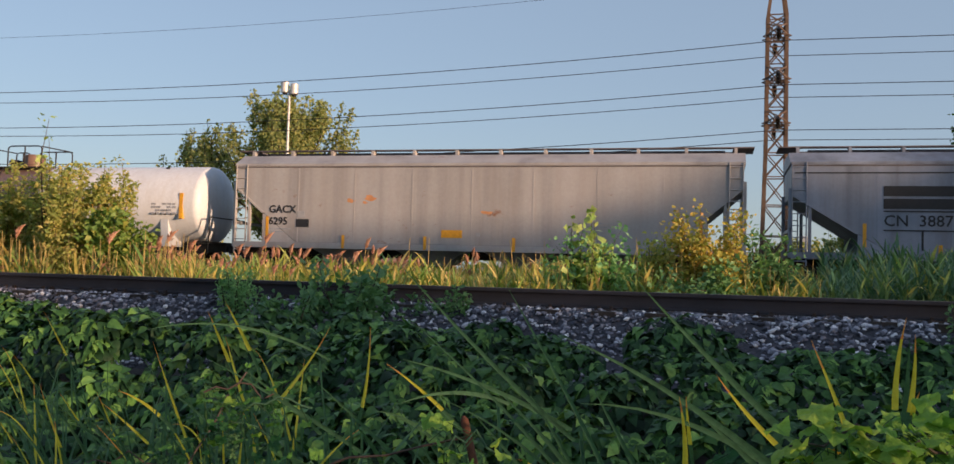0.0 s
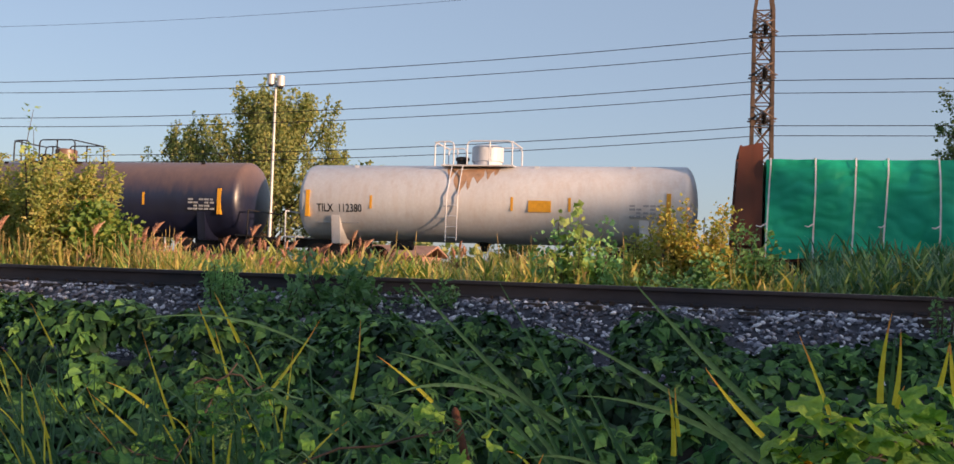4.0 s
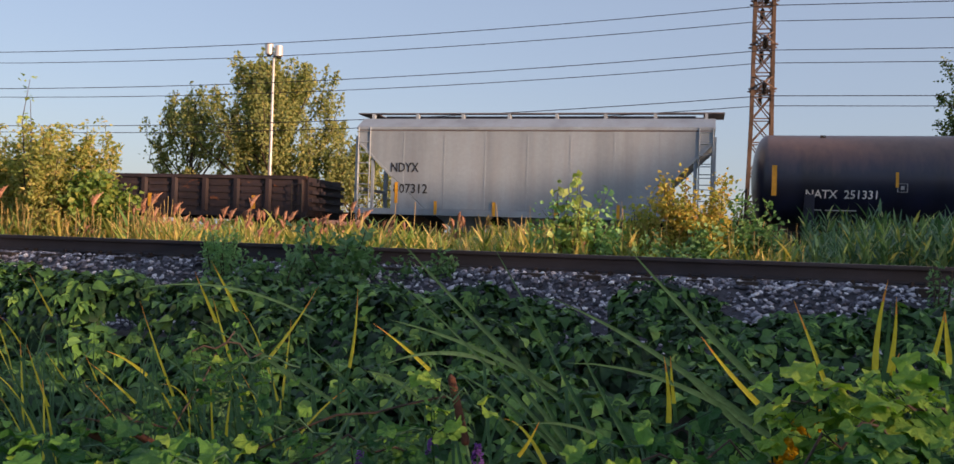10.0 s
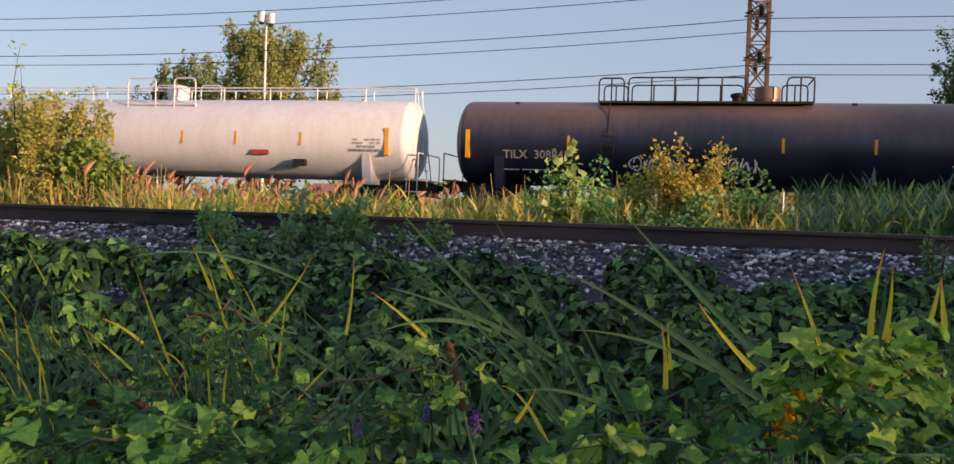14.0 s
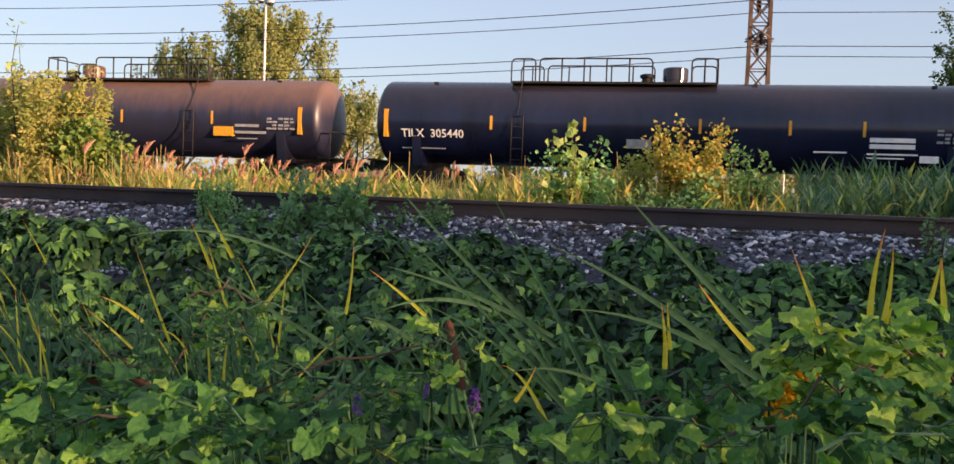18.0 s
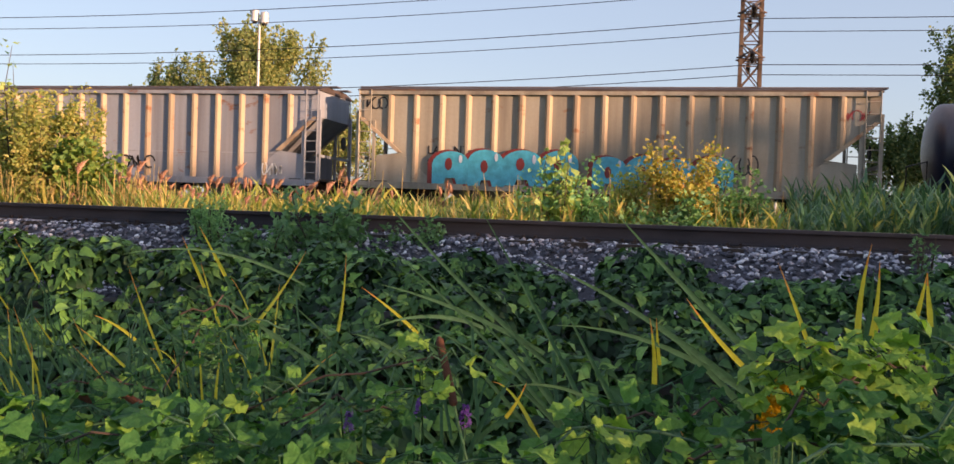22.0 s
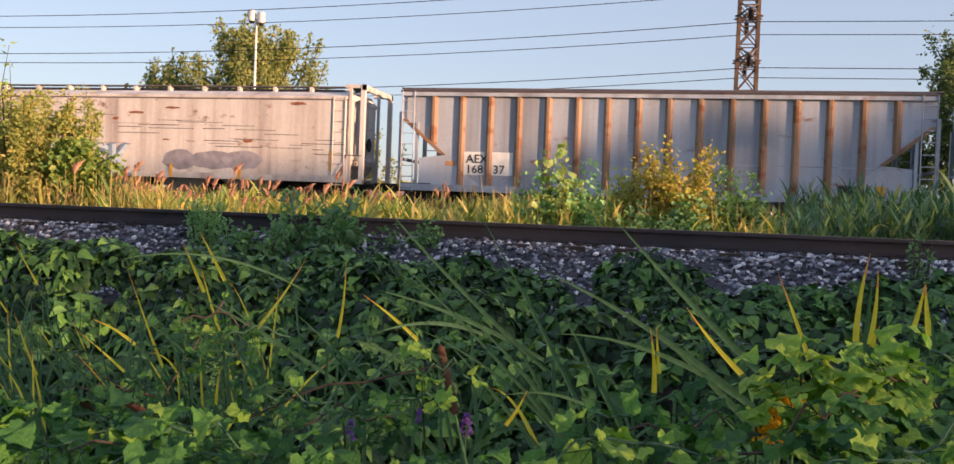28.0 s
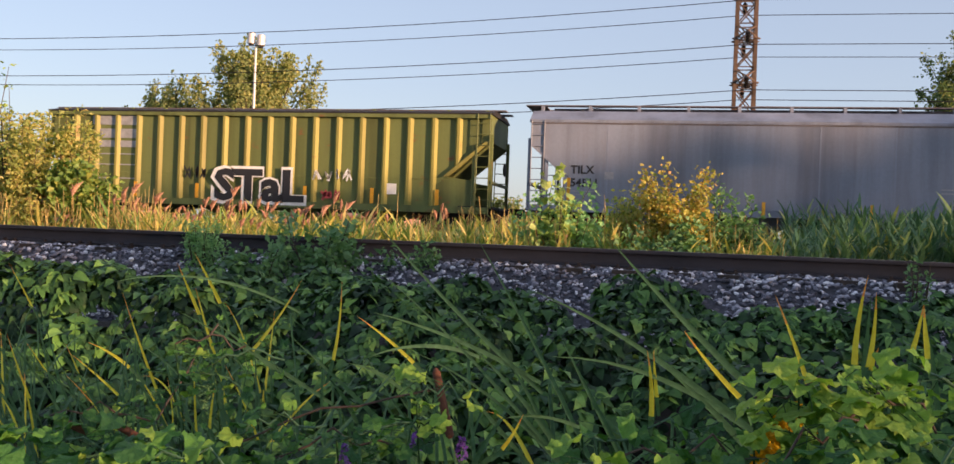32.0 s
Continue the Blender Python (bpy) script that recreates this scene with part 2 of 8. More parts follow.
M_hop_mauve = paint("mauve_grey_hopper_paint", (0.21, 0.245, 0.315), 0.45, (0.16, 0.155, 0.18), 0.6, 0.0, panel=0.5)
M_hop_old = paint("peeling_grey_hopper_paint", (0.6, 0.56, 0.54), 0.65, (0.25, 0.2, 0.2), 0.45, 0.35)
M_hop_tan = paint("tan_grey_hopper_paint", (0.31, 0.285, 0.235), 0.6, (0.22, 0.16, 0.12), 0.5, 0.3)
M_hop_pale = paint("pale_blue_grey_hopper_paint", (0.38, 0.43, 0.52), 0.6, (0.3, 0.24, 0.2), 0.4, 0.25)
M_spray_blue = plain("faded_blue_spray", (0.2, 0.28, 0.38), 0.6)
M_rustspot = plain("orange_rust", (0.5, 0.27, 0.14), 0.85)
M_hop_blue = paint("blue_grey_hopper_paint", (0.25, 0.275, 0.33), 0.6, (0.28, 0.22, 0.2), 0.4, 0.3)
# rib tan mixes rust with the orange of low sun
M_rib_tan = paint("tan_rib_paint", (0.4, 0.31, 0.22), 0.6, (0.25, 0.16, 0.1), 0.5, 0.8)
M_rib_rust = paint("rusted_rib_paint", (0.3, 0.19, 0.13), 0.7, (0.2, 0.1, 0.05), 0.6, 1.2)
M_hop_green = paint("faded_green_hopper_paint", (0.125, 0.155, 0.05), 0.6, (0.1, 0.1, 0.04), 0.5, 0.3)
# yellower than the sheets: the ribs' sunlit flanks are put into the colour
M_rib_green = paint("sunlit_green_rib_paint", (0.26, 0.24, 0.06), 0.55, (0.14, 0.12, 0.04), 0.4, 0.2)
M_gon = paint("dark_brown_gondola_paint", (0.03, 0.024, 0.031), 0.7, (0.07, 0.04, 0.03), 0.5, 0.4)
M_bulk = paint("red_oxide_bulkhead_paint", (0.17, 0.05, 0.03), 0.65, (0.12, 0.06, 0.04), 0.5, 0.5)
M_roofdark = paint("dark_walkway_paint", (0.12, 0.11, 0.12), 0.6, (0.1, 0.07, 0.06), 0.4, 0.3)
M_rustroof = paint("rusty_roof_paint", (0.075, 0.055, 0.05), 0.7, (0.06, 0.04, 0.03), 0.5, 0.4)
M_piece = plain("pale_spray_fill", (0.5, 0.56, 0.64), 0.5, 0, 0.15, 3, 0.0)
M_smear = plain("dark_spray_smear", (0.3, 0.28, 0.32), 0.6, 0, 0.45, 1.5, 0.0)
M_ruststain = plain("rust_stain", (0.42, 0.27, 0.17), 0.7, 0, 0.35, 3, 0.1)
M_cyan = plain("cyan_spray_paint", (0.06, 0.38, 0.5), 0.5, 0, 0.3, 3, 0.0)
M_oxide = plain("dark_red_spray_paint", (0.22, 0.035, 0.03), 0.55, 0, 0.25, 3, 0.0)
M_rustband = plain("rust_runs", (0.25, 0.1, 0.05), 0.8, 0, 0.4, 4, 0.2)
M_wire = plain("weathered_conductor", (0.03, 0.03, 0.035), 0.5, 0.3, 0.2, 3, 0)
M_tower = plain("rusted_lattice_steel", (0.15, 0.1, 0.07), 0.75, 0.3, 0.4, 1.2, 0.2, 20)
M_glass = plain("dark_insulator", (0.03, 0.028, 0.03), 0.25, 0, 0.2, 8, 0)
M_polewhite = plain("pale_lamp_metal", (0.55, 0.54, 0.53), 0.4, 0.2, 0.12, 4, 0)
M_bark = plain("bark", (0.09, 0.065, 0.045), 0.95, 0, 0.4, 8, 0.8, 30)
M_brick = plain("red_brick_wall", (0.36, 0.22, 0.17), 0.9, 0, 0.25, 2, 0.2)
M_roof = plain("tile_roof", (0.4, 0.24, 0.18), 0.9, 0, 0.25, 2, 0.2)


def wrap_mat():
    """Green lumber wrap: satin woven sheet with creases."""
    m, n, l, b = nodes_of("green_wrap")
    v = mapped(n, l)
    f = noise_of(n, l, mapped(n, l, (0.8, 1, 0.6)), 1.2, 3, 0.5)
    l.new(ramp_of(n, l, f, [(0.3, (0.0, 0.34, 0.19)), (0.7, (0.004, 0.47, 0.28))]), b.inputs["Base Color"])
    b.inputs["Roughness"].default_value, b.inputs["Specular IOR Level"].default_value = 0.5, 0.15
    bumped(n, l, b, noise_of(n, l, mapped(n, l, (1.0, 1.0, 0.7)), 2.6, 4, 0.55), 0.25, 0.08)
    return m


def grape_mat(name, stops):
    """Broad leaves: each its own green, pale veins from the stalk, puckered."""
    m, n, l, b = nodes_of(name)
    oi = n.new("ShaderNodeObjectInfo")
    col = ramp_of(n, l, oi.outputs["Random"], stops)
    tc = n.new("ShaderNodeTexCoord")
    f = noise_of(n, l, tc.outputs["Object"], 5.0, 5)
    col = mixed(n, l, 0.3, col, ramp_of(n, l, f, [(0.3, (0.25,) * 3), (0.7, (0.75,) * 3)]), "OVERLAY")
    l.new(col, b.inputs["Base Color"])
    b.inputs["Roughness"].default_value, b.inputs["Specular IOR Level"].default_value = 0.6, 0.2
    bumped(n, l, b, noise_of(n, l, tc.outputs["Object"], 7.0, 3), 0.35, 0.04)
    tr = n.new("ShaderNodeBsdfTranslucent")
    l.new(mixed(n, l, 1.0, col, (1.0, 1.2, 0.5), "MULTIPLY"), tr.inputs["Color"])
    mx = n.new("ShaderNodeMixShader")
    mx.inputs[0].default_value = 0.35
    l.new(b.outputs[0], mx.inputs[1])
    l.new(tr.outputs[0], mx.inputs[2])
    l.new(mx.outputs[0], n["Material Output"].inputs["Surface"])
    return m


M_wrap = wrap_mat()
M_vine = leafy("creeper_leaf", [(0, (0.008, 0.028, 0.013)), (0.5, (0.019, 0.06, 0.024)), (0.84, (0.036, 0.1, 0.034)), (1, (0.11, 0.24, 0.06))], 0.55, 0.1, 0.2, (1.0, 1.15, 0.6), 0.35)
M_vine_young = leafy("young_creeper_leaf", [(0, (0.028, 0.09, 0.03)), (0.6, (0.065, 0.165, 0.042)), (1, (0.18, 0.34, 0.085))], 0.5, 0.18, 0.25, (1.0, 1.15, 0.6), 0.2)
M_grape = grape_mat("grape_leaf", [(0, (0.024, 0.095, 0.036)), (0.5, (0.055, 0.175, 0.045)), (0.85, (0.12, 0.3, 0.058)), (1, (0.25, 0.4, 0.07))])
# young leaf green, raised to carry sun that does not reach these vines
M_grape_light = grape_mat("young_sunlit_grape_leaf", [(0, (0.14, 0.3, 0.06)), (0.5, (0.22, 0.4, 0.07)), (1, (0.3, 0.44, 0.08))])
M_weed = leafy("weed_leaf", [(0, (0.09, 0.21, 0.1)), (1, (0.18, 0.34, 0.13))], 0.5, 0.35, 0.35, (1.0, 1.15, 0.6))
M_blade = leafy("cattail_blade", [(0, (0.045, 0.12, 0.075)), (0.7, (0.085, 0.185, 0.11)), (1, (0.17, 0.28, 0.11))], 0.4, 0.3, 0.3)
# orange tips and bright yellow blades: low sun painted into dry leaf colours
M_drytip_lit = leafy("dried_sunlit_tip", [(0, (0.88, 0.5, 0.13)), (1, (0.85, 0.34, 0.1))], 0.6, 0.5, 0.2, (1.1, 0.9, 0.5))
M_dryblade_lit = leafy("yellow_sunlit_blade", [(0, (0.6, 0.68, 0.13)), (0.6, (0.82, 0.76, 0.14)), (1, (0.88, 0.66, 0.14))], 0.5, 0.5, 0.3, (1.1, 0.95, 0.4), 0.4)
M_reed = leafy("reed_leaf", [(0, (0.14, 0.26, 0.07)), (0.45, (0.28, 0.37, 0.1)), (0.72, (0.55, 0.49, 0.14)), (1, (0.82, 0.6, 0.23))], 0.5, 0.35, 0.3)
M_dryreed = leafy("dry_reed_stalk", [(0, (0.28, 0.22, 0.09)), (1, (0.55, 0.39, 0.15))], 0.6, 0.2, 0.2)
M_lush = leafy("lush_reed_leaf", [(0, (0.055, 0.14, 0.08)), (0.7, (0.1, 0.21, 0.105)), (0.92, (0.2, 0.29, 0.11)), (1, (0.5, 0.46, 0.14))], 0.4, 0.35, 0.45)
M_plume = leafy("reed_plume", [(0, (0.38, 0.19, 0.14)), (1, (0.58, 0.36, 0.26))], 0.9, 0.3, 0.05, (1, 0.8, 0.6))
M_willow = leafy("bush_leaf", [(0, (0.24, 0.31, 0.1)), (0.6, (0.42, 0.43, 0.14)), (1, (0.58, 0.46, 0.18))], 0.5, 0.5, 0.3)
M_bushgreen = leafy("dense_bush_leaf", [(0, (0.1, 0.2, 0.05)), (0.7, (0.2, 0.3, 0.07)), (1, (0.4, 0.4, 0.1))], 0.45, 0.4, 0.35)
M_gold = leafy("yellow_shrub_leaf", [(0, (0.2, 0.28, 0.07)), (0.45, (0.38, 0.37, 0.08)), (0.85, (0.54, 0.43, 0.1)), (1, (0.44, 0.25, 0.09))], 0.5, 0.4, 0.3, (1.1, 0.95, 0.4))
M_feather = leafy("feathery_weed_leaf", [(0, (0.16, 0.36, 0.16)), (1, (0.28, 0.5, 0.2))], 0.5, 0.35, 0.3, (1, 1.15, 0.6))
M_pale = leafy("pale_sapling_leaf", [(0, (0.2, 0.34, 0.08)), (1, (0.42, 0.5, 0.17))], 0.4, 0.35, 0.4)
M_tree = leafy("poplar_leaf", [(0, (0.17, 0.235, 0.1)), (0.6, (0.29, 0.325, 0.125)), (1, (0.44, 0.41, 0.16))], 0.55, 0.42, 0.25)
M_darktree = leafy("dark_tree_leaf", [(0, (0.07, 0.13, 0.055)), (0.7, (0.14, 0.2, 0.08)), (1, (0.3, 0.32, 0.12))], 0.55, 0.35, 0.25)
M_cattail = plain("cattail_spike", (0.13, 0.05, 0.025), 0.95, 0, 0.25, 20, 0.4, 90)
M_purple = leafy("loosestrife_petal", [(0, (0.22, 0.09, 0.35)), (1, (0.36, 0.16, 0.5))], 0.6, 0.4, 0.1, (1, 0.9, 1.1))
M_goldenrod = leafy("goldenrod_flower", [(0, (0.5, 0.3, 0.01)), (1, (0.62, 0.42, 0.02))], 0.6, 0.4, 0.1, (1, 0.9, 0.4))
M_stalk = plain("red_brown_stalk", (0.085, 0.055, 0.04), 0.7, 0, 0.3, 20, 0.3)

# ---- mesh helpers ----
class Shape:
    """Collects vertices and faces, then becomes one mesh object."""

    def __init__(self):
        self.v, self.f = [], []

    def add(self, vs, fs):
        o = len(self.v)
        self.v += vs
        self.f += [tuple(i + o for i in f) for f in fs]
        return self

    def box(self, x0, x1, y0, y1, z0, z1):
        return self.hexa([(x0, y0, z0), (x1, y0, z0), (x1, y1, z0), (x0, y1, z0), (x0, y0, z1), (x1, y0, z1), (x1, y1, z1), (x0, y1, z1)])

    def hexa(self, p):
        return self.add(p, [(0, 3, 2, 1), (4, 5, 6, 7), (0, 1, 5, 4), (1, 2, 6, 5), (2, 3, 7, 6), (3, 0, 4, 7)])

    def tube(self, a, b, r0, r1=None, n=8, cap=True):
        a, b = Vector(a), Vector(b)
        r1 = r0 if r1 is None else r1
        d = (b - a).normalized()
        u = d.orthogonal().normalized()
        w = d.cross(u)
        vs = []
        for c, r in ((a, r0), (b, r1)):
            for i in range(n):
                t = 2 * math.pi * i / n
                vs.append(tuple(c + u * (r * math.cos(t)) + w * (r * math.sin(t))))
        fs = [(i, (i + 1) % n, n + (i + 1) % n, n + i) for i in range(n)]
        if cap:
            fs += [tuple(range(n - 1, -1, -1)), tuple(range(n, 2 * n))]
        return self.add(vs, fs)

    def pipe(self, pts, r, n=6):
        return self.hose(pts, [r] * len(pts), n)

    def hose(self, pts, radii, n=6):
        """One unbroken tube through the points."""
        pts = [Vector(p) for p in pts]
        vs, fs, u = [], [], None
        for i, p in enumerate(pts):
            d = (pts[min(i + 1, len(pts) - 1)] - pts[max(i - 1, 0)]).normalized()
            u = d.orthogonal().normalized() if u is None else (u - d * u.dot(d)).normalized()
            w = d.cross(u)
            vs += [tuple(p + u * (radii[i] * math.cos(2 * math.pi * k / n)) + w * (radii[i] * math.sin(2 * math.pi * k / n))) for k in range(n)]
        for i in range(len(pts) - 1):
            fs += [(i * n + k, i * n + (k + 1) % n, (i + 1) * n + (k + 1) % n, (i + 1) * n + k) for k in range(n)]
        e = (len(pts) - 1) * n
        fs += [tuple(range(n - 1, -1, -1)), tuple(range(e, e + n))]
        return self.add(vs, fs)

    def lathe(self, prof, n=32, axis="x", cx=0, cy=0, cz=0):
        """prof: (along, radius) rows."""
        vs, fs = [], []
        for s, r in prof:
            for i in range(n):
                t = 2 * math.pi * i / n
                a, b = r * math.cos(t), r * math.sin(t)
                vs.append((cx + s, cy + a, cz + b) if axis == "x" else (cx + a, cy + b, cz + s))
        for k in range(len(prof) - 1):
            for i in range(n):
                j = (i + 1) % n
                q = (k * n + i, k * n + j, (k + 1) * n + j, (k + 1) * n + i)
                fs.append(q[::-1] if axis == "x" else q)
        fs.append(tuple(range(n - 1, -1, -1)) if axis != "x" else tuple(range(n)))
        e = (len(prof) - 1) * n
        fs.append(tuple(range(e, e + n)) if axis != "x" else tuple(range(e + n - 1, e - 1, -1)))
        return self.add(vs, fs)

    def prism(self, poly, y0, y1):
        """poly in x, z, pushed from y0 to y1 (y0 the side that faces -Y)."""
        n = len(poly)
        vs = [(x, y0, z) for x, z in poly] + [(x, y1, z) for x, z in poly]
        fs = [tuple(range(n)), tuple(range(2 * n - 1, n - 1, -1))]
        fs += [(j, i, n + i, n + j) for i, j in ((k, (k + 1) % n) for k in range(n))]
        return self.add(vs, fs)

    def profile(self, poly, x0, x1):
        """poly in y, z, pushed from x0 to x1."""
        n = len(poly)
        vs = [(x0, y, z) for y, z in poly] + [(x1, y, z) for y, z in poly]
        fs = [tuple(range(n - 1, -1, -1)), tuple(range(n, 2 * n))]
        fs += [(i, j, n + j, n + i) for i, j in ((k, (k + 1) % n) for k in range(n))]
        return self.add(vs, fs)

    def mesh(self, name, material, smooth=False, angle=None):
        me = bpy.data.meshes.new(name)
        me.from_pydata(self.v, [], self.f)
        me.materials.append(material)
        if smooth:
            me.shade_smooth()
            if angle:
                me.set_sharp_from_angle(angle=radians(angle))
        me.update()
        return me


def part(name, shape, material, parent=None, label="", smooth=False, angle=35, bevel=0.0):
    """Links a shape (or a mesh) as one mesh object under its thing."""
    me = shape.mesh(name, material, smooth, angle) if isinstance(shape, Shape) else shape
    ob = new(name, me)
    if parent:
        ob.parent = parent
    if label:
        ob["label"] = label
    if bevel:
        bv = ob.modifiers.new("bevel", "BEVEL")
        bv.width, bv.segments, bv.limit_method = bevel, 2, "ANGLE"
    return ob


def thing(name, label, category, group="", at=None):
    ob = new(name)
    ob.empty_display_size = 0.3
    if at is not None:
        ob.matrix_basis = at
    return tagged(ob, label, category, group)


TEXTS = {}


def letters(text, height, material, parent, x, y, z, name="lettering", width=0.0, label="", fat=0.012, barrel=None):
    """Writing that faces -Y, its lower left corner at x, z."""
    key = (text, round(height, 3), material.name, width, fat, barrel, z)
    if key not in TEXTS:
        cu = bpy.data.curves.new("text", "FONT")
        cu.body, cu.size, cu.resolution_u, cu.extrude = text, height * 1.38, 2, 0.004
        cu.offset = fat * height
        ob = bpy.data.objects.new("text", cu)
        scene.collection.objects.link(ob)
        dg = bpy.context.evaluated_depsgraph_get()
        me = bpy.data.meshes.new_from_object(ob.evaluated_get(dg))
        bpy.data.objects.remove(ob)
        far = max(v.co.x for v in me.vertices)
        me.transform(Matrix.Rotation(radians(90), 4, "X") @ Matrix.Diagonal((width / far if width else 1, 1, 1, 1)))
        if barrel:
            for v in me.vertices:
                v.co.y += -math.sqrt(max(barrel[0] ** 2 - (v.co.z + z - barrel[1]) ** 2, 0.1)) - 0.006 - y
        me.materials.clear()
        me.materials.append(material)
        TEXTS[key] = me
    ob = new(name, TEXTS[key])
    ob.parent = parent
    ob.matrix_basis = pose(x, y, z)
    if label:
        ob["label"] = label
    return ob

# ---- the train ----
TRACK_Y = 32.6       # far track's centre
HALF = 1.6           # half a car's width
TRAVEL = [(0.0, 0.0), (2.0, 31.6), (4.0, 63.39), (6.0, 95.3), (8.0, 127.27), (10.0, 159.21), (12.0, 191.03), (14.0, 222.91), (16.0, 255.0), (18.0, 287.26), (20.0, 319.64), (22.0, 351.98), (24.0, 384.14), (26.0, 416.07), (27.5, 439.8), (28.0, 447.83), (29.0, 463.83), (30.0, 479.93), (31.0, 496.05), (32.0, 512.02)]


def truck_parts(car, x):
    """A three-piece truck under a car, its wheels on the rail."""
    for s in (-0.89, 0.89):
        for side in (-0.72, 0.72):
            w = Shape().lathe([(-0.06, 0.40), (-0.05, 0.455), (0.04, 0.46), (0.06, 0.5), (0.075, 0.5), (0.08, 0.2)], 20, "x")
            me = w.mesh("wheel", M_wheel, True, 40)
            me.transform(pose(0, 0, 0, 0, 0, 90))
            ob = part("wheel", me, M_wheel, car)
            ob.matrix_basis = pose(x + s, side, 0.46, 0, 0, 0 if side > 0 else 180)
    for side in (-1.0, 1.0):
        f = Shape().prism([(x - 1.15, 0.38), (x - 0.7, 0.3), (x + 0.7, 0.3), (x + 1.15, 0.38), (x + 1.15, 0.58), (x + 0.6, 0.75), (x - 0.6, 0.75), (x - 1.15, 0.58)], side - 0.07, side + 0.07)
        part("truck_side_frame", f, M_under, car)
    b = Shape().box(x - 0.2, x + 0.2, -1.2, 1.2, 0.5, 0.8)
    for k in (-0.89, 0.89):
        b.tube((x + k, -0.75, 0.46), (x + k, 0.75, 0.46), 0.08)
    part("truck_bolster", b, M_under, car)


def coupler(car, x, s):
    c = Shape().box(min(x, x + s * 0.95), max(x, x + s * 0.95), -0.1, 0.1, 0.78, 0.98)
    c.box(min(x + s * 0.6, x + s * 0.95), max(x + s * 0.6, x + s * 0.95), -0.17, 0.17, 0.7, 1.05)
    part("coupler", c, M_under, car)


def ladder(sh, x0, x1, y, z0, z1, step=0.38, r=0.022):
    for x in (x0, x1):
        sh.tube((x, y, z0), (x, y, z1), r, r, 6)
    z = z0 + 0.15
    while z < z1:
        sh.tube((x0, y, z), (x1, y, z), r * 0.8, r * 0.8, 5)
        z += step


def stripes(car, xs, y, z0, z1, w=0.09):
    for x in xs:
        part("reflector", Shape().box(x - w / 2, x + w / 2, y - 0.012, y, z0, z1), M_yellow, car)


def bars(car, rows, y, mat, name="stencil_line"):
    """Unreadable small print: one bar for each line."""
    for x0, x1, z0, z1 in rows:
        part(name, Shape().box(x0, x1, y - 0.008, y, z0, z1), mat, car)


def scrawl(car, x, z, w, h, y, mat, seed, n=5, thick=0.05, name="spray_tag", barrel=None):
    """A spray-painted tag: quick loops and angles of a round brush, no letters."""
    rnd = random.Random(seed)
    for k in range(n):
        c0, c1 = x + w * (k - 0.1) / n, x + w * (k + 1.1) / n
        if rnd.random() < 0.45:
            a0, sweep = rnd.uniform(0, 6.28), rnd.choice((-1, 1)) * rnd.uniform(4.0, 6.0)
            pts = [((c0 + c1) / 2 + 0.5 * (c1 - c0) * math.cos(a0 + sweep * i / 16), z + h * (0.5 + 0.45 * math.sin(a0 + sweep * i / 16))) for i in range(17)]
        else:
            m = rnd.randrange(4, 6)
            knots = [(c0 + (c1 - c0) * rnd.random(), z + h * ((i % 2) * rnd.uniform(0.7, 1.0) + (1 - i % 2) * rnd.uniform(0, 0.25))) for i in range(m)]
            pts = [(a[0] + (b[0] - a[0]) * t / 4, a[1] + (b[1] - a[1]) * t / 4) for a, b in zip(knots, knots[1:]) for t in range(4)] + knots[-1:]
        vs = []
        e = len(pts) - 1
        for i, (xa, za) in enumerate(pts):
            (xp, zp), (xq, zq) = pts[max(i - 1, 0)], pts[min(i + 1, e)]
            nn = Vector((zp - zq, xq - xp)).normalized() * thick / 2
            for g in (-1, 1):
                zz = za + g * nn.y
                yy = -math.sqrt(max(barrel[0] ** 2 - (zz - barrel[1]) ** 2, 0.1)) - 0.008 if barrel else y
                vs.append((xa + g * nn.x, yy - 0.001 * k, zz))
        part("spray_stroke", Shape().add(vs, [(2 * i, 2 * i + 2, 2 * i + 3, 2 * i + 1) for i in range(e)]), mat, car)


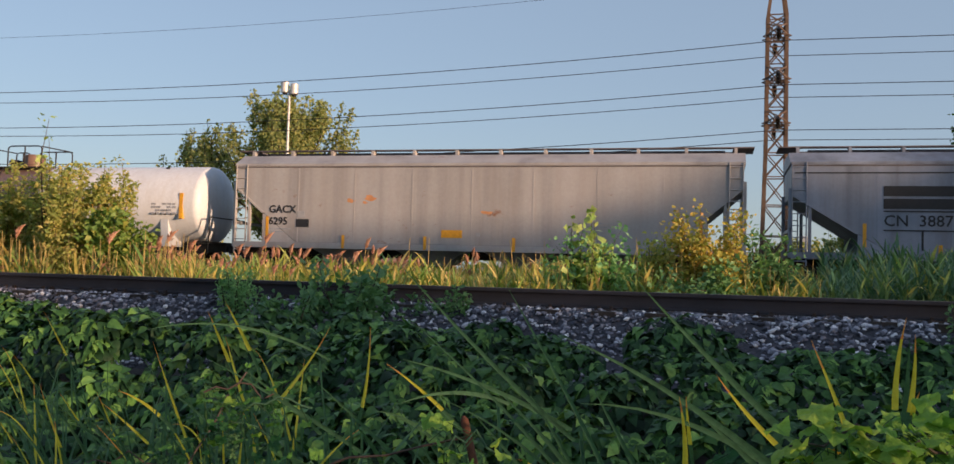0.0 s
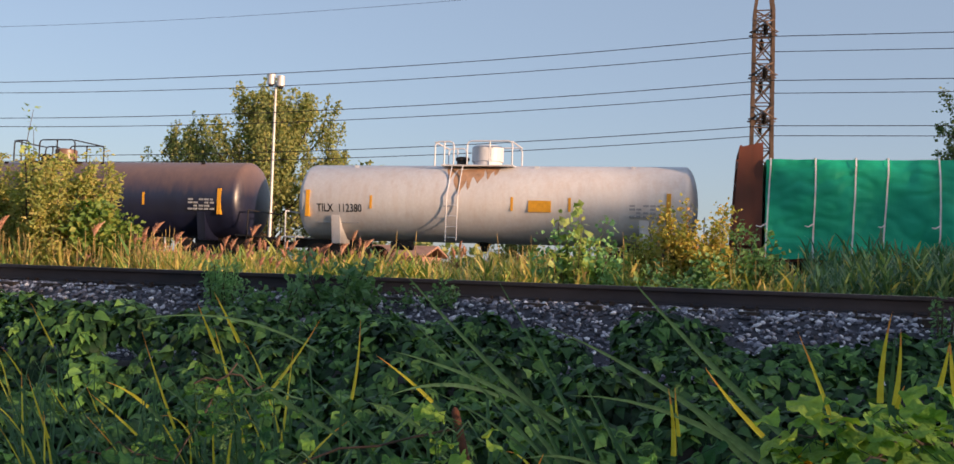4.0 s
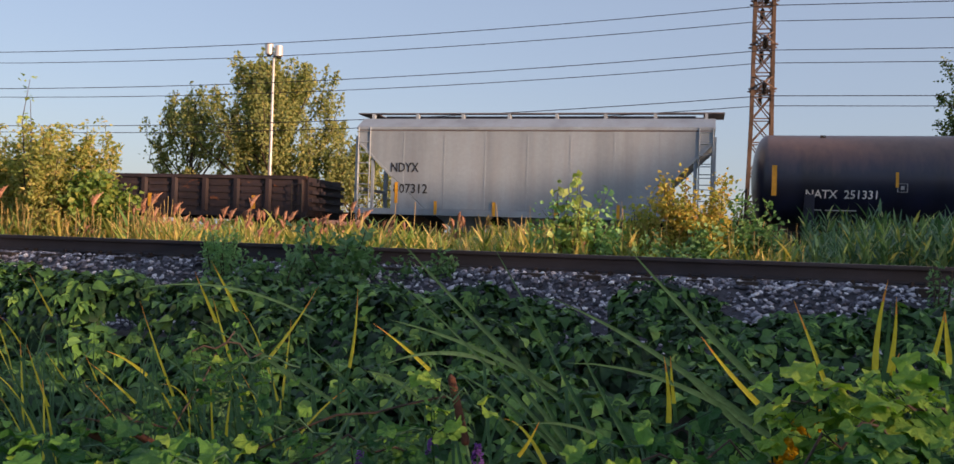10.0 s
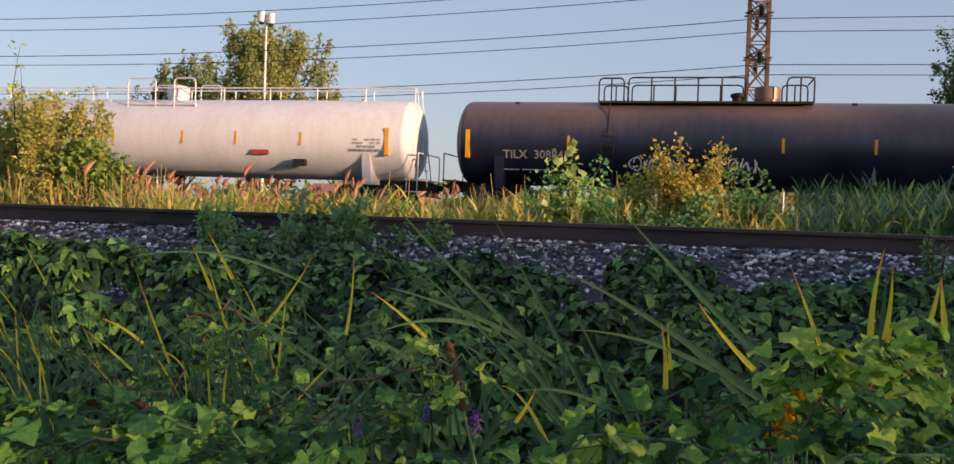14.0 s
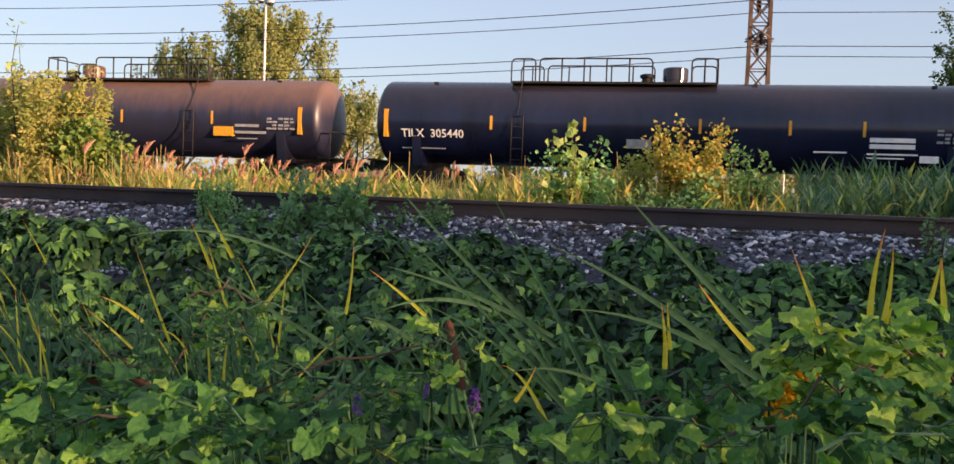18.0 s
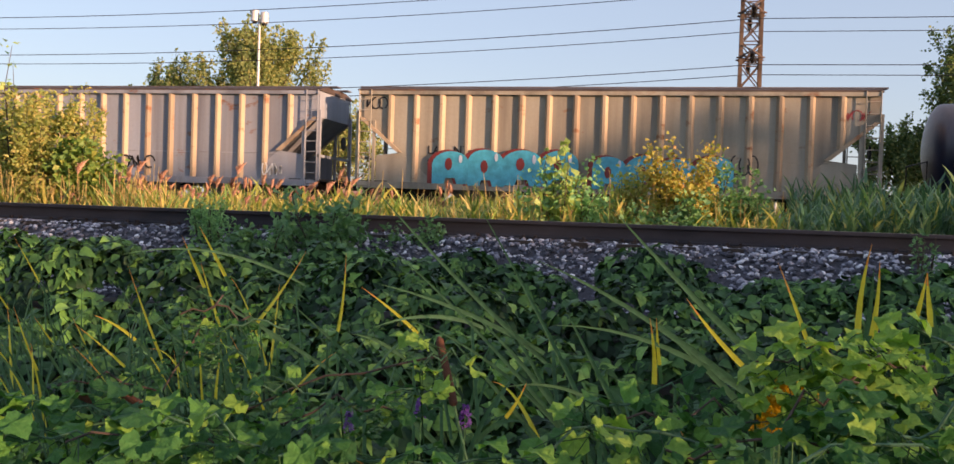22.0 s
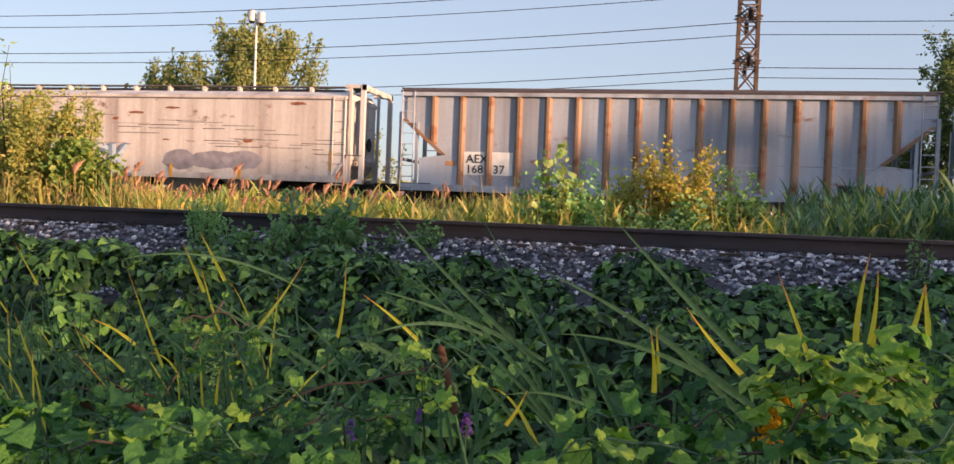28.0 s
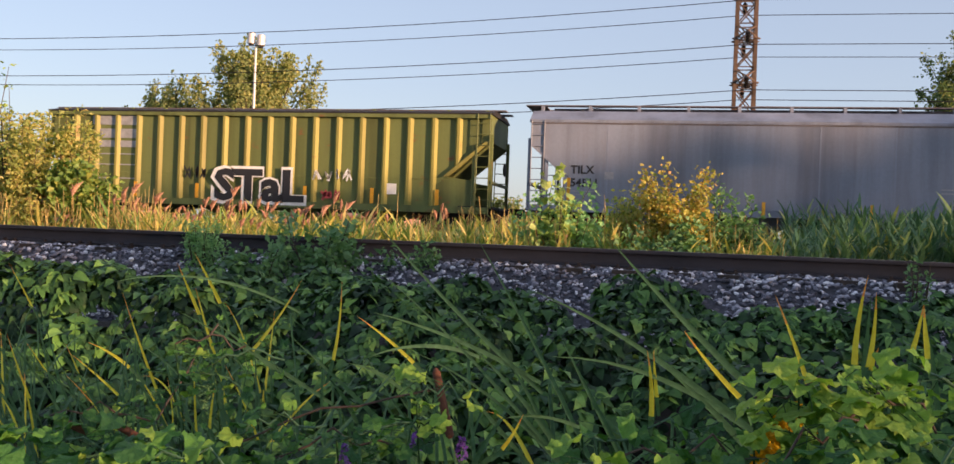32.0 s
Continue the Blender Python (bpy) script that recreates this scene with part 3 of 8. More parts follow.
def bubbles(car, x, z, w, h, y, fill, edge, gleam, seed, n=4):
    """A filled spray piece of fat rounded shapes with a shadow on one side, no letters."""
    rnd = random.Random(seed)

    def arch(cx, half, lo, up, lean):
        pts = [(cx - half, lo), (cx - 0.35 * half, lo), (cx - 0.25 * half, lo + 0.16 * h), (cx + 0.25 * half, lo + 0.16 * h), (cx + 0.35 * half, lo), (cx + half, lo)]
        mid = up - 0.7 * half
        pts += [(cx + half * math.cos(a) + lean * math.sin(a), mid + 0.7 * half * math.sin(a)) for a in [math.pi * i / 10 for i in range(11)]]
        return pts

    for k in range(n):
        half = w / n * rnd.uniform(0.5, 0.58)
        cx = x + w * (k + 0.5) / n
        lo, up, lean = z + h * rnd.uniform(0, 0.08), z + h * rnd.uniform(0.88, 1.0), rnd.uniform(-0.1, 0.12)
        part("spray_shadow", Shape().prism(arch(cx - 0.13, half * 1.06, lo, up + 0.05, lean), y - 0.004 - 0.002 * k, y), edge, car)
        part("spray_shape", Shape().prism(arch(cx, half, lo, up, lean), y - 0.014 - 0.002 * k, y - 0.005), fill, car)
        eye_z = lo + (up - lo) * rnd.uniform(0.5, 0.66)
        part("spray_counter", Shape().prism([(cx - 0.1 * half + 0.2 * half * math.cos(a), eye_z + 0.17 * h * math.sin(a)) for a in [6.283 * i / 10 for i in range(10)]], y - 0.03, y - 0.02), edge, car)
        part("spray_gleam", Shape().prism([(cx + 0.55 * half + 0.1 * half * math.cos(a), up - 0.42 * half + 0.22 * half * math.sin(a)) for a in [6.283 * i / 8 for i in range(8)]], y - 0.03, y - 0.02), gleam, car)


def tank_shell(R, L, z0):
    prof = []
    d = 0.32 * R
    for i in range(9):
        a = math.pi / 2 * i / 8
        prof.append((-L / 2 + d * (1 - math.cos(a)), R * max(math.sin(a), 0.001)))
    prof += [(-s, r) for s, r in prof[8::-1]]
    return Shape().lathe(prof, 48, "x", 0, 0, z0)


def hatch(car, x, z, r=0.42, h=0.55, mat=None):
    part("manway", Shape().lathe([(-0.15, r * 0.92), (h * 0.2, r * 0.92), (h * 0.22, r), (h * 0.9, r), (h * 0.97, r * 0.93), (h, r * 0.8)], 24, "z", x, 0, z), mat or M_tank_red, car, "weathered manway housing", True)


class Rails(list):
    """Hand rails, each one a shape of its own."""

    def pipe(self, *a):
        self.append(Shape().pipe(*a))

    def tube(self, *a):
        if not self:
            self.append(Shape())
        self[-1].tube(*a)


def rail_loop(sh, x0, x1, y, z0, z1, r=0.028, posts=2):
    """A hoop of hand rail with rounded corners."""
    c = 0.14
    pts = [(x0, y, z0), (x0, y, z1 - c), (x0 + c * 0.3, y, z1 - c * 0.3), (x0 + c, y, z1), (x1 - c, y, z1), (x1 - c * 0.3, y, z1 - c * 0.3), (x1, y, z1 - c), (x1, y, z0)]
    sh.pipe(pts, r)
    for i in range(1, posts):
        x = x0 + (x1 - x0) * i / posts
        sh.append(Shape().tube((x, y, z0), (x, y, z1), r, r, 6))


def tank_car(L, shell, label, style="small", R=1.5, top=4.08, dome=0.0, metal=None, mark="", mark_mat=None, mark_at=(1.75, 2.05), mark_h=0.3, mark_w=2.25, seed=0, strip=(), band=False, hatch_mat=None, flip=1, tall=1.0):
    """A tank car: barrel with dished heads, stub sills, trucks, manway, platform and rails."""
    rnd = random.Random(seed)
    car = thing("tank_car", label, "tank car", "cars of the freight train")
    zc = top - R
    metal = metal or M_under
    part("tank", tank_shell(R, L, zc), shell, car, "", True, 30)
    if band:
        w = 0.098 * L
        part("tank_band", Shape().lathe([(-w, R + 0.012), (w, R + 0.012)], 48, "x", -0.2, 0, zc), M_tank, car, "matt black painted band round the middle", True, 30)
    # stub sills, bolster saddles, end platforms
    for s in (-1, 1):
        xe = s * L / 2
        xa, xb = sorted((s * (L / 2 - 2.6), xe + s * 0.35))
        part("stub_sill", Shape().box(xa, xb, -0.28, 0.28, 0.78, 1.12), M_under, car)
        xm = s * (L / 2 - 1.75)
        part("saddle", Shape().profile([(-1.25, 0.95), (1.25, 0.95), (1.4, zc - 0.55), (1.05, zc - 1.0), (0.5, zc - 1.42), (-0.5, zc - 1.42), (-1.05, zc - 1.0), (-1.4, zc - 0.55)], xm - 0.16, xm + 0.16), shell, car)
        part("end_platform", Shape().box(min(xe - s * 0.25, xe + s * 0.25), max(xe - s * 0.25, xe + s * 0.25), -1.45, 1.45, 1.12, 1.17), metal, car)
        g = Shape()
        for y in (-1.4, 1.4):
            g.tube((xe + s * 0.22, y, 1.15), (xe + s * 0.22, y, 2.1), 0.025, 0.025, 6)
            g.tube((xe - s * 0.2, y, 0.7), (xe - s * 0.2, y, 1.2), 0.02, 0.02, 6)
            g.tube((xe + s * 0.2, y, 0.7), (xe + s * 0.2, y, 1.2), 0.02, 0.02, 6)
            g.tube((xe - s * 0.2, y, 0.72), (xe + s * 0.2, y, 0.72), 0.02, 0.02, 6)
        g.pipe([(xe + s * 0.22, -1.4, 2.1), (xe + s * 0.22, 1.4, 2.1)], 0.025)
        part("end_handrail", g, metal, car)
        truck_parts(car, xm)
        coupler(car, xe + s * 0.2, s)
    # valve skid and brake gear under the belly
    part("bottom_outlet", Shape().lathe([(0.42, 0.12), (0.6, 0.16), (0.75, 0.34), (1.15, 0.4)], 16, "z", dome, 0, zc - R - 0.72), M_under, car, "", True)
    part("brake_cylinder", Shape().tube((dome - 3.4, -0.5, 0.95), (dome - 2.6, -0.5, 0.95), 0.17, 0.17, 14), M_under, car, "", True)
    # top fittings
    hatch(car, dome, top - 0.02, 0.43 * tall, 0.56 * tall, hatch_mat or (M_tank_red if shell is not M_tank_white else M_tank_white))
    part("valve_box", Shape().lathe([(-0.1, 0.2), (0.18, 0.2), (0.2, 0.26), (0.3, 0.26), (0.34, 0.14)], 16, "z", dome - 0.95, 0, top), M_under, car, "", True)
    g, p = Rails(), Shape()
    if style == "small":
        p.box(dome - 1.5, dome + 1.15, -0.95, 0.95, top - 0.1, top - 0.05)
        for y in (-0.92, 0.92):
            rail_loop(g, dome - 1.75, dome - 1.05, y, top - 0.1, top + 0.78)
            rail_loop(g, dome + 0.2 - 0.75, dome + 1.1, y, top - 0.1, top + 0.8, posts=2)
        g.pipe([(dome + 1.1, -0.92, top + 0.78), (dome + 1.1, 0.92, top + 0.78)], 0.028)
        g.pipe([(dome - 1.75, -0.92, top + 0.76), (dome - 1.75, 0.92, top + 0.76)], 0.028)
        g.append(Shape())
        ladder(g, dome - 0.2 - 0.9, dome + 0.2 - 0.9, -R - 0.08, 1.1, zc + 0.2)
        g.pipe([(dome - 1.1, -R - 0.08, zc + 0.2), (dome - 1.1, -R * 0.72, zc + R * 0.8), (dome - 1.1, -0.92, top - 0.1)], 0.022)
        g.pipe([(dome - 0.7, -R - 0.08, zc + 0.2), (dome - 0.7, -R * 0.72, zc + R * 0.8), (dome - 0.7, -0.92, top - 0.1)], 0.022)
    elif style == "long":
        def span(a, b):
            return sorted((dome + flip * a, dome + flip * b))

        p.box(*span(-5.6, 1.4), -0.95, 0.95, top - 0.12, top - 0.05)
        for y in (-0.92, 0.92):
            rail_loop(g, *span(-5.6, -4.75), y, top - 0.1, top + 0.72)
            rail_loop(g, *span(-4.6, -0.75), y, top - 0.1, top + 0.74, posts=5)
            rail_loop(g, *span(0.55, 1.4), y, top - 0.1, top + 0.74, posts=2)
        g.pipe([(dome + flip * 1.4, -0.92, top + 0.73), (dome + flip * 1.4, 0.92, top + 0.73)], 0.028)
        g.append(Shape())
        ladder(g, *span(-5.4, -5.0), -R - 0.08, 1.1, zc + 0.2)
        g.pipe([(dome - flip * 5.2, -R - 0.08, zc + 0.2), (dome - flip * 5.2, -R * 0.72, zc + R * 0.8), (dome - flip * 5.2, -0.92, top - 0.1)], 0.022)
    else:
        p.box(dome - 1.6, dome + 1.3, -1.0, -0.45, top - 0.3, top - 0.25)
        p.box(dome - 1.6, dome + 1.3, 0.45, 1.0, top - 0.3, top - 0.25)
        n = 10
        x0, x1 = -L / 2 + 0.9, L / 2 - 0.25
        for y in (-0.45, 0.45):
            g.pipe([(x0, y, top + 0.42), (x1, y, top + 0.42)], 0.025)
            for i in range(n + 1):
                x = x0 + (x1 - x0) * i / n
                g.append(Shape().tube((x, y, top - 0.15), (x, y, top + 0.42), 0.025, 0.025, 6))
        for y in (-0.98, 0.98):
            rail_loop(g, dome - 1.6, dome - 0.4, y, top - 0.6, top + 0.72, posts=1)
            rail_loop(g, dome + 0.4, dome + 1.3, y, top - 0.6, top + 0.72, posts=1)
        for y in (-0.28, 0.28):
            g.pipe([(x1, y, top + 0.42), (x1 + 0.12, y, top - 0.4), (x1 + 0.45, y, 1.4), (x1 + 0.5, y, 0.9)], 0.025)
        for k in range(8):
            g.tube((x1 + 0.15 + 0.035 * k, -0.28, top - 0.6 - 0.33 * k), (x1 + 0.15 + 0.035 * k, 0.28, top - 0.6 - 0.33 * k), 0.018, 0.018, 5)
    part("top_platform", p, metal, car)
    for h in g:
        part("handrail", h, metal, car)
    y = -R
    # side markings
    for x in (-L / 2 + 0.64, L / 2 - 0.95):
        part("end_reflector", Shape().box(x - 0.075, x + 0.075, y - 0.012, y + 0.12, zc - 0.62, zc + 0.36), M_yellow, car)
    stripes(car, strip, y + 0.006, zc - 0.3, zc + 0.18)
    dim = M_grey if shell in (M_tank_white, M_tank_rusty) else M_dimwhite
    x = -L / 2 + mark_at[0]
    if mark:
        letters(mark, mark_h, mark_mat or M_white, car, x, y + 0.03, mark_at[1], width=mark_w, barrel=(R, zc))
    zb = mark_at[1] - 0.28
    yb = -math.sqrt(R * R - (zb - zc) ** 2) - 0.004
    bars(car, [(x, x + 0.42, zb, zb + 0.05), (x + 0.5, x + 1.15, zb, zb + 0.05), (x + 1.25, x + 1.7, zb, zb + 0.05), (x, x + 0.55, zb - 0.12, zb - 0.08), (x + 0.65, x + 1.6, zb - 0.12, zb - 0.08)], yb + 0.02, dim)
    x = L / 2 - 2.25
    for i in range(4):
        for j in range(5):
            if rnd.random() < 0.85:
                part("stencil_line", Shape().box(x + 0.23 * j, x + 0.23 * j + rnd.uniform(0.12, 0.2), y - 0.004, y + 0.1, zc - 0.46 + 0.12 * i, zc - 0.39 + 0.12 * i), dim, car)
    # seams and lifting lugs, weather cover over the valves
    for k in range(4):
        lx = -L / 2 + 2.2 + (L - 4.4) * k / 3
        part("lifting_lug", Shape().box(lx - 0.08, lx + 0.08, -0.62, -0.58, top - 0.22, top - 0.06), metal, car)
    return car


def hopper_body(L, z0, z1, cut_z, deep, wy):
    """Side silhouette with sloping end sheets, pushed across the car."""
    poly = [(-L / 2 + deep, z0), (L / 2 - deep, z0), (L / 2, cut_z), (L / 2, z1), (-L / 2, z1), (-L / 2, cut_z)]
    return Shape().prism(poly, -wy, wy)


def side_plates(car, L, z0, cut_z, deep, edge, mat, wy, out=0.0):
    """Thin side sheets that close the lower corners outside the slope sheets."""
    zl = cut_z - (cut_z - z0) * edge / deep
    for s in (-1, 1):
        for y in (-wy, wy):
            tri = [(s * (L / 2 - edge), zl), (s * (L / 2 - deep), z0), (s * (L / 2 - edge + out), z0)]
            if out:
                tri = [(s * (L / 2 - edge), zl), (s * (L / 2 - deep), z0), (s * (L / 2 - edge + out), z0), (s * (L / 2 - edge + out), zl - 0.12)]
            if s > 0:
                tri = tri[::-1]
            part("corner_sheet", Shape().prism(tri[::-1] if s > 0 else tri[::-1], y - 0.012 if y < 0 else y - 0.02, y + 0.02 if y < 0 else y + 0.012), mat, car)


def hopper_ends(car, L, z1, cut_z, mat, deep=0.0):
    """End frames: corner posts, ladders, cross bars, end platform, brake wheel."""
    for s in (-1, 1):
        xe = s * L / 2
        posts = Shape()
        for y in (-HALF + 0.06, HALF - 0.06):
            xa, xb = sorted((xe - s * 0.02, xe + s * 0.09))
            posts.box(xa, xb, y - 0.06, y + 0.06, 1.0, cut_z + 0.25)
            xa, xb = sorted((xe - s * 0.62, xe - s * 0.52))
            posts.box(xa, xb, y - 0.05, y + 0.05, 1.0, cut_z - 0.1)
        posts.box(min(xe - s * 0.05, xe + s * 0.06), max(xe - s * 0.05, xe + s * 0.06), -HALF, HALF, 1.85, 1.95)
        part("end_post", posts, mat, car)
        for y in (-HALF - 0.03, HALF + 0.03):
            lad = Shape()
            ladder(lad, xe - s * 0.46, xe - s * 0.02, y, 0.75, z1)
            part("end_ladder", lad, mat, car)
        part("end_deck", Shape().box(min(xe - s * 1.1, xe + s * 0.12), max(xe - s * 1.1, xe + s * 0.12), -HALF + 0.05, HALF - 0.05, 0.98, 1.06), M_under, car)
        part("brake_wheel", Shape().lathe([(-0.03, 0.22), (0.0, 0.27), (0.03, 0.22)], 16, "x", xe + s * 0.1, 0.7, 2.5), M_under, car) if s > 0 else None
        truck_parts(car, s * (L / 2 - 1.25))
        coupler(car, xe + s * 0.05, s)


def roof_walk(car, L, z, mat, n=11, wy=0.62, over=0.35):
    """A running board round the roof, on brackets, with hatch rims in the middle."""
    w = Shape()
    for y in (-wy, wy):
        w.box(-L / 2 - over, L / 2 + over, y - 0.16, y + 0.16, z, z + 0.035)
    for s in (-1, 1):
        w.box(s * (L / 2) - 0.35, s * (L / 2) + 0.35, -wy, wy, z - 0.002, z + 0.033)
    part("running_board", w, M_roofdark, car, "dark steel grating running board")
    for i in range(n):
        x = -L / 2 + 0.25 + (L - 0.5) * i / (n - 1)
        for s in (-1, 1):
            b = Shape()
            b.hexa([(x - 0.05, s * (wy + 0.2), z), (x + 0.05, s * (wy + 0.2), z), (x + 0.05, s * (wy - 0.1), z), (x - 0.05, s * (wy - 0.1), z)][::1] + [(x - 0.05, s * (wy + 0.2), z - 0.3), (x + 0.05, s * (wy + 0.2), z - 0.3), (x + 0.05, s * (wy + 0.1), z - 0.28), (x - 0.05, s * (wy + 0.1), z - 0.28)])
            part("walk_bracket", b, mat, car)
    part("hatch_rail", Shape().box(-L / 2 + 0.6, L / 2 - 0.6, -0.35, 0.35, z - 0.16, z - 0.03), M_roofdark, car)


def discharge(car, L, n, mat, z0=1.2):
    """Funnel bays under the body."""
    for i in range(n):
        x = -L / 2 + 2.6 + (L - 5.2) * (i + 0.5) / n
        w = (L - 5.4) / n / 2
        p = [(x - w, -1.25, z0), (x + w, -1.25, z0), (x + w, 1.25, z0), (x - w, 1.25, z0)]
        q = [(x - 0.35, -0.5, 0.42), (x + 0.35, -0.5, 0.42), (x + 0.35, 0.5, 0.42), (x - 0.35, 0.5, 0.42)]
        part("hopper_bay", Shape().hexa(q + p), mat, car)
        part("outlet_gate", Shape().box(x - 0.45, x + 0.45, -0.75, 0.75, 0.3, 0.44), M_under, car)


def smooth_hopper(L, mat, label, z_sill=1.18, z_eave=4.08, z_walk=4.68, cut_z=3.2, cut_w=1.15, deep=2.5, stripe_at=(0.24, 0.41, 0.585, 0.755), seams=True):
    car = thing("covered_hopper_car", label, "hopper car", "cars of the freight train")
    body = hopper_body(L, z_sill, z_eave, cut_z, deep, HALF)
    part("body", body, mat, car, "", bevel=0.03)
    side_plates(car, L, z_sill, cut_z, deep, cut_w, mat, HALF)
    # roof with sloping sides and a lip at the eave
    roof = Shape().profile([(-HALF - 0.02, z_eave - 0.07), (HALF + 0.02, z_eave - 0.07), (HALF + 0.02, z_eave + 0.02), (0.95, z_walk - 0.2), (-0.95, z_walk - 0.2), (-HALF - 0.02, z_eave + 0.02)], -L / 2 - 0.05, L / 2 + 0.05)
    part("roof", roof, mat, car)
    # thin dark strip that paints the shadow below the roof lip
    part("eave_angle", Shape().box(-L / 2, L / 2, -HALF - 0.012, -HALF + 0.01, z_eave - 0.125, z_eave - 0.085), M_roofdark, car, "dark strip painted as shadow under the eave")
    # sill running the whole length, and end slope stiffeners
    sill = Shape()
    for s in (-1, 1):
        sill.box(-L / 2, L / 2, s * HALF - 0.05, s * HALF + 0.05, z_sill - 0.2, z_sill + 0.012)
    part("side_sill", sill, mat, car)
    for s in (-1, 1):
        for y in (-HALF, HALF):
            edge = Shape()
            a, b = s * (L / 2 - cut_w), s * L / 2
            zl = cut_z - (cut_z - z_sill) * cut_w / deep
            edge.hexa([(a - 0.05, y - 0.03, zl), (a + 0.05, y - 0.03, zl), (a + 0.05, y + 0.03, zl), (a - 0.05, y + 0.03, zl), (b - 0.05 - s * 0.05, y - 0.03, cut_z), (b + 0.05 - s * 0.05, y - 0.03, cut_z), (b + 0.05 - s * 0.05, y + 0.03, cut_z), (b - 0.05 - s * 0.05, y + 0.03, cut_z)])
            part("slope_edge", edge, mat, car)
    part("centre_sill", Shape().box(-L / 2 + 0.1, L / 2 - 0.1, -0.25, 0.25, 0.72, 1.02), M_under, car)
    # seams of the side sheets
    for f in (-0.36, -0.24, -0.12, 0.0, 0.12, 0.24, 0.36) if seams else ():
        part("sheet_seam", Shape().box(f * L - 0.025, f * L + 0.025, -HALF - 0.006, -HALF + 0.01, z_sill + 0.02, z_eave - 0.08), mat, car)
    discharge(car, L, 4 if L > 15 else 3, mat, z_sill)
    roof_walk(car, L, z_walk, mat, 12 if L > 15 else 8)
    hopper_ends(car, L, z_eave, cut_z, mat)
    stripes(car, [-L / 2 + f * L for f in stripe_at], -HALF - 0.052, z_sill - 0.18, z_sill + 0.3, 0.11)
    stripes(car, [-L / 2 + cut_w + 0.2, L / 2 - cut_w - 0.2], -HALF - 0.012, z_sill + 0.2, z_sill + 0.95, 0.11)
    return car


def ribbed_hopper(L, mat, rib_mat, label, n=16, z_sill=1.0, z_eave=4.28, cut_z=3.3, cut_w=1.55, deep=2.9, roof_mat=None):
    car = thing("ribbed_hopper_car", label, "hopper car", "cars of the freight train")
    part("body", hopper_body(L, z_sill, z_eave, cut_z, deep, HALF - 0.12), mat, car)
    side_plates(car, L, z_sill, cut_z, deep, cut_w, mat, HALF - 0.12, 0.9)
    roof = Shape().profile([(-HALF, z_eave - 0.03), (HALF, z_eave - 0.03), (HALF, z_eave + 0.03), (0.9, z_eave + 0.17), (-0.9, z_eave + 0.17), (-HALF, z_eave + 0.03)], -L / 2 - 0.06, L / 2 + 0.06)
    part("roof", roof, roof_mat or M_rustroof, car)
    top = Shape()
    for s in (-1, 1):
        top.box(-L / 2, L / 2, s * (HALF - 0.06) - 0.07, s * (HALF - 0.06) + 0.07, z_eave - 0.16, z_eave - 0.032)
        top.box(-L / 2, L / 2, s * (HALF - 0.06) - 0.07, s * (HALF - 0.06) + 0.07, z_sill - 0.2, z_sill + 0.03)
    part("side_chord", top, mat, car)
    x0, x1 = -L / 2 + cut_w + 0.05, L / 2 - cut_w - 0.05
    for i in range(n):
        x = -L / 2 + 1.15 + (L - 2.3) * i / (n - 1)
        e = L / 2 - abs(x)
        zl = cut_z - (cut_z - z_sill) * e / deep + 0.05 if e < cut_w - 0.05 else z_sill + 0.03
        for s in (-1, 1):
            y = s * (HALF - 0.12)
            rib = Shape()
            o = y + s * 0.12
            rib.hexa([(x - 0.13, y, zl), (x + 0.13, y, zl), (x + 0.045, o, zl), (x - 0.045, o, zl), (x - 0.13, y, z_eave - 0.16), (x + 0.13, y, z_eave - 0.16), (x + 0.045, o, z_eave - 0.16), (x - 0.045, o, z_eave - 0.16)])
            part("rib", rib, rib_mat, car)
    part("side_seam", Shape().box(-L / 2 + 1.5, L / 2 - 1.5, -HALF + 0.105, -HALF + 0.125, 1.95, 1.98), mat, car)
    part("centre_sill", Shape().box(-L / 2 + 0.1, L / 2 - 0.1, -0.25, 0.25, 0.72, 1.02), M_under, car)
    discharge(car, L, 4, mat, z_sill)
    w = Shape()
    w.box(-L / 2 - 0.3, L / 2 + 0.35, -0.75, -0.35, z_eave + 0.2, z_eave + 0.24)
    w.box(-L / 2 - 0.3, L / 2 + 0.35, 0.35, 0.75, z_eave + 0.2, z_eave + 0.24)
    part("running_board", w, M_roofdark, car, "dark steel grating running board")
    hopper_ends(car, L, z_eave, cut_z, mat)
    for s in (-1, 1):
        for y in (-HALF + 0.03, HALF - 0.03):
            f = Shape()
            a, b = s * (L / 2 - cut_w), s * L / 2
            zl = cut_z - (cut_z - z_sill) * cut_w / deep
            f.hexa([(a - 0.09, y - 0.05, zl), (a + 0.09, y - 0.05, zl), (a + 0.09, y + 0.05, zl), (a - 0.09, y + 0.05, zl), (b - 0.09 - s * 0.09, y - 0.05, cut_z), (b + 0.09 - s * 0.09, y - 0.05, cut_z), (b + 0.09 - s * 0.09, y + 0.05, cut_z), (b - 0.09 - s * 0.09, y + 0.05, cut_z)])
            part("slope_edge", f, rib_mat, car)
    return car


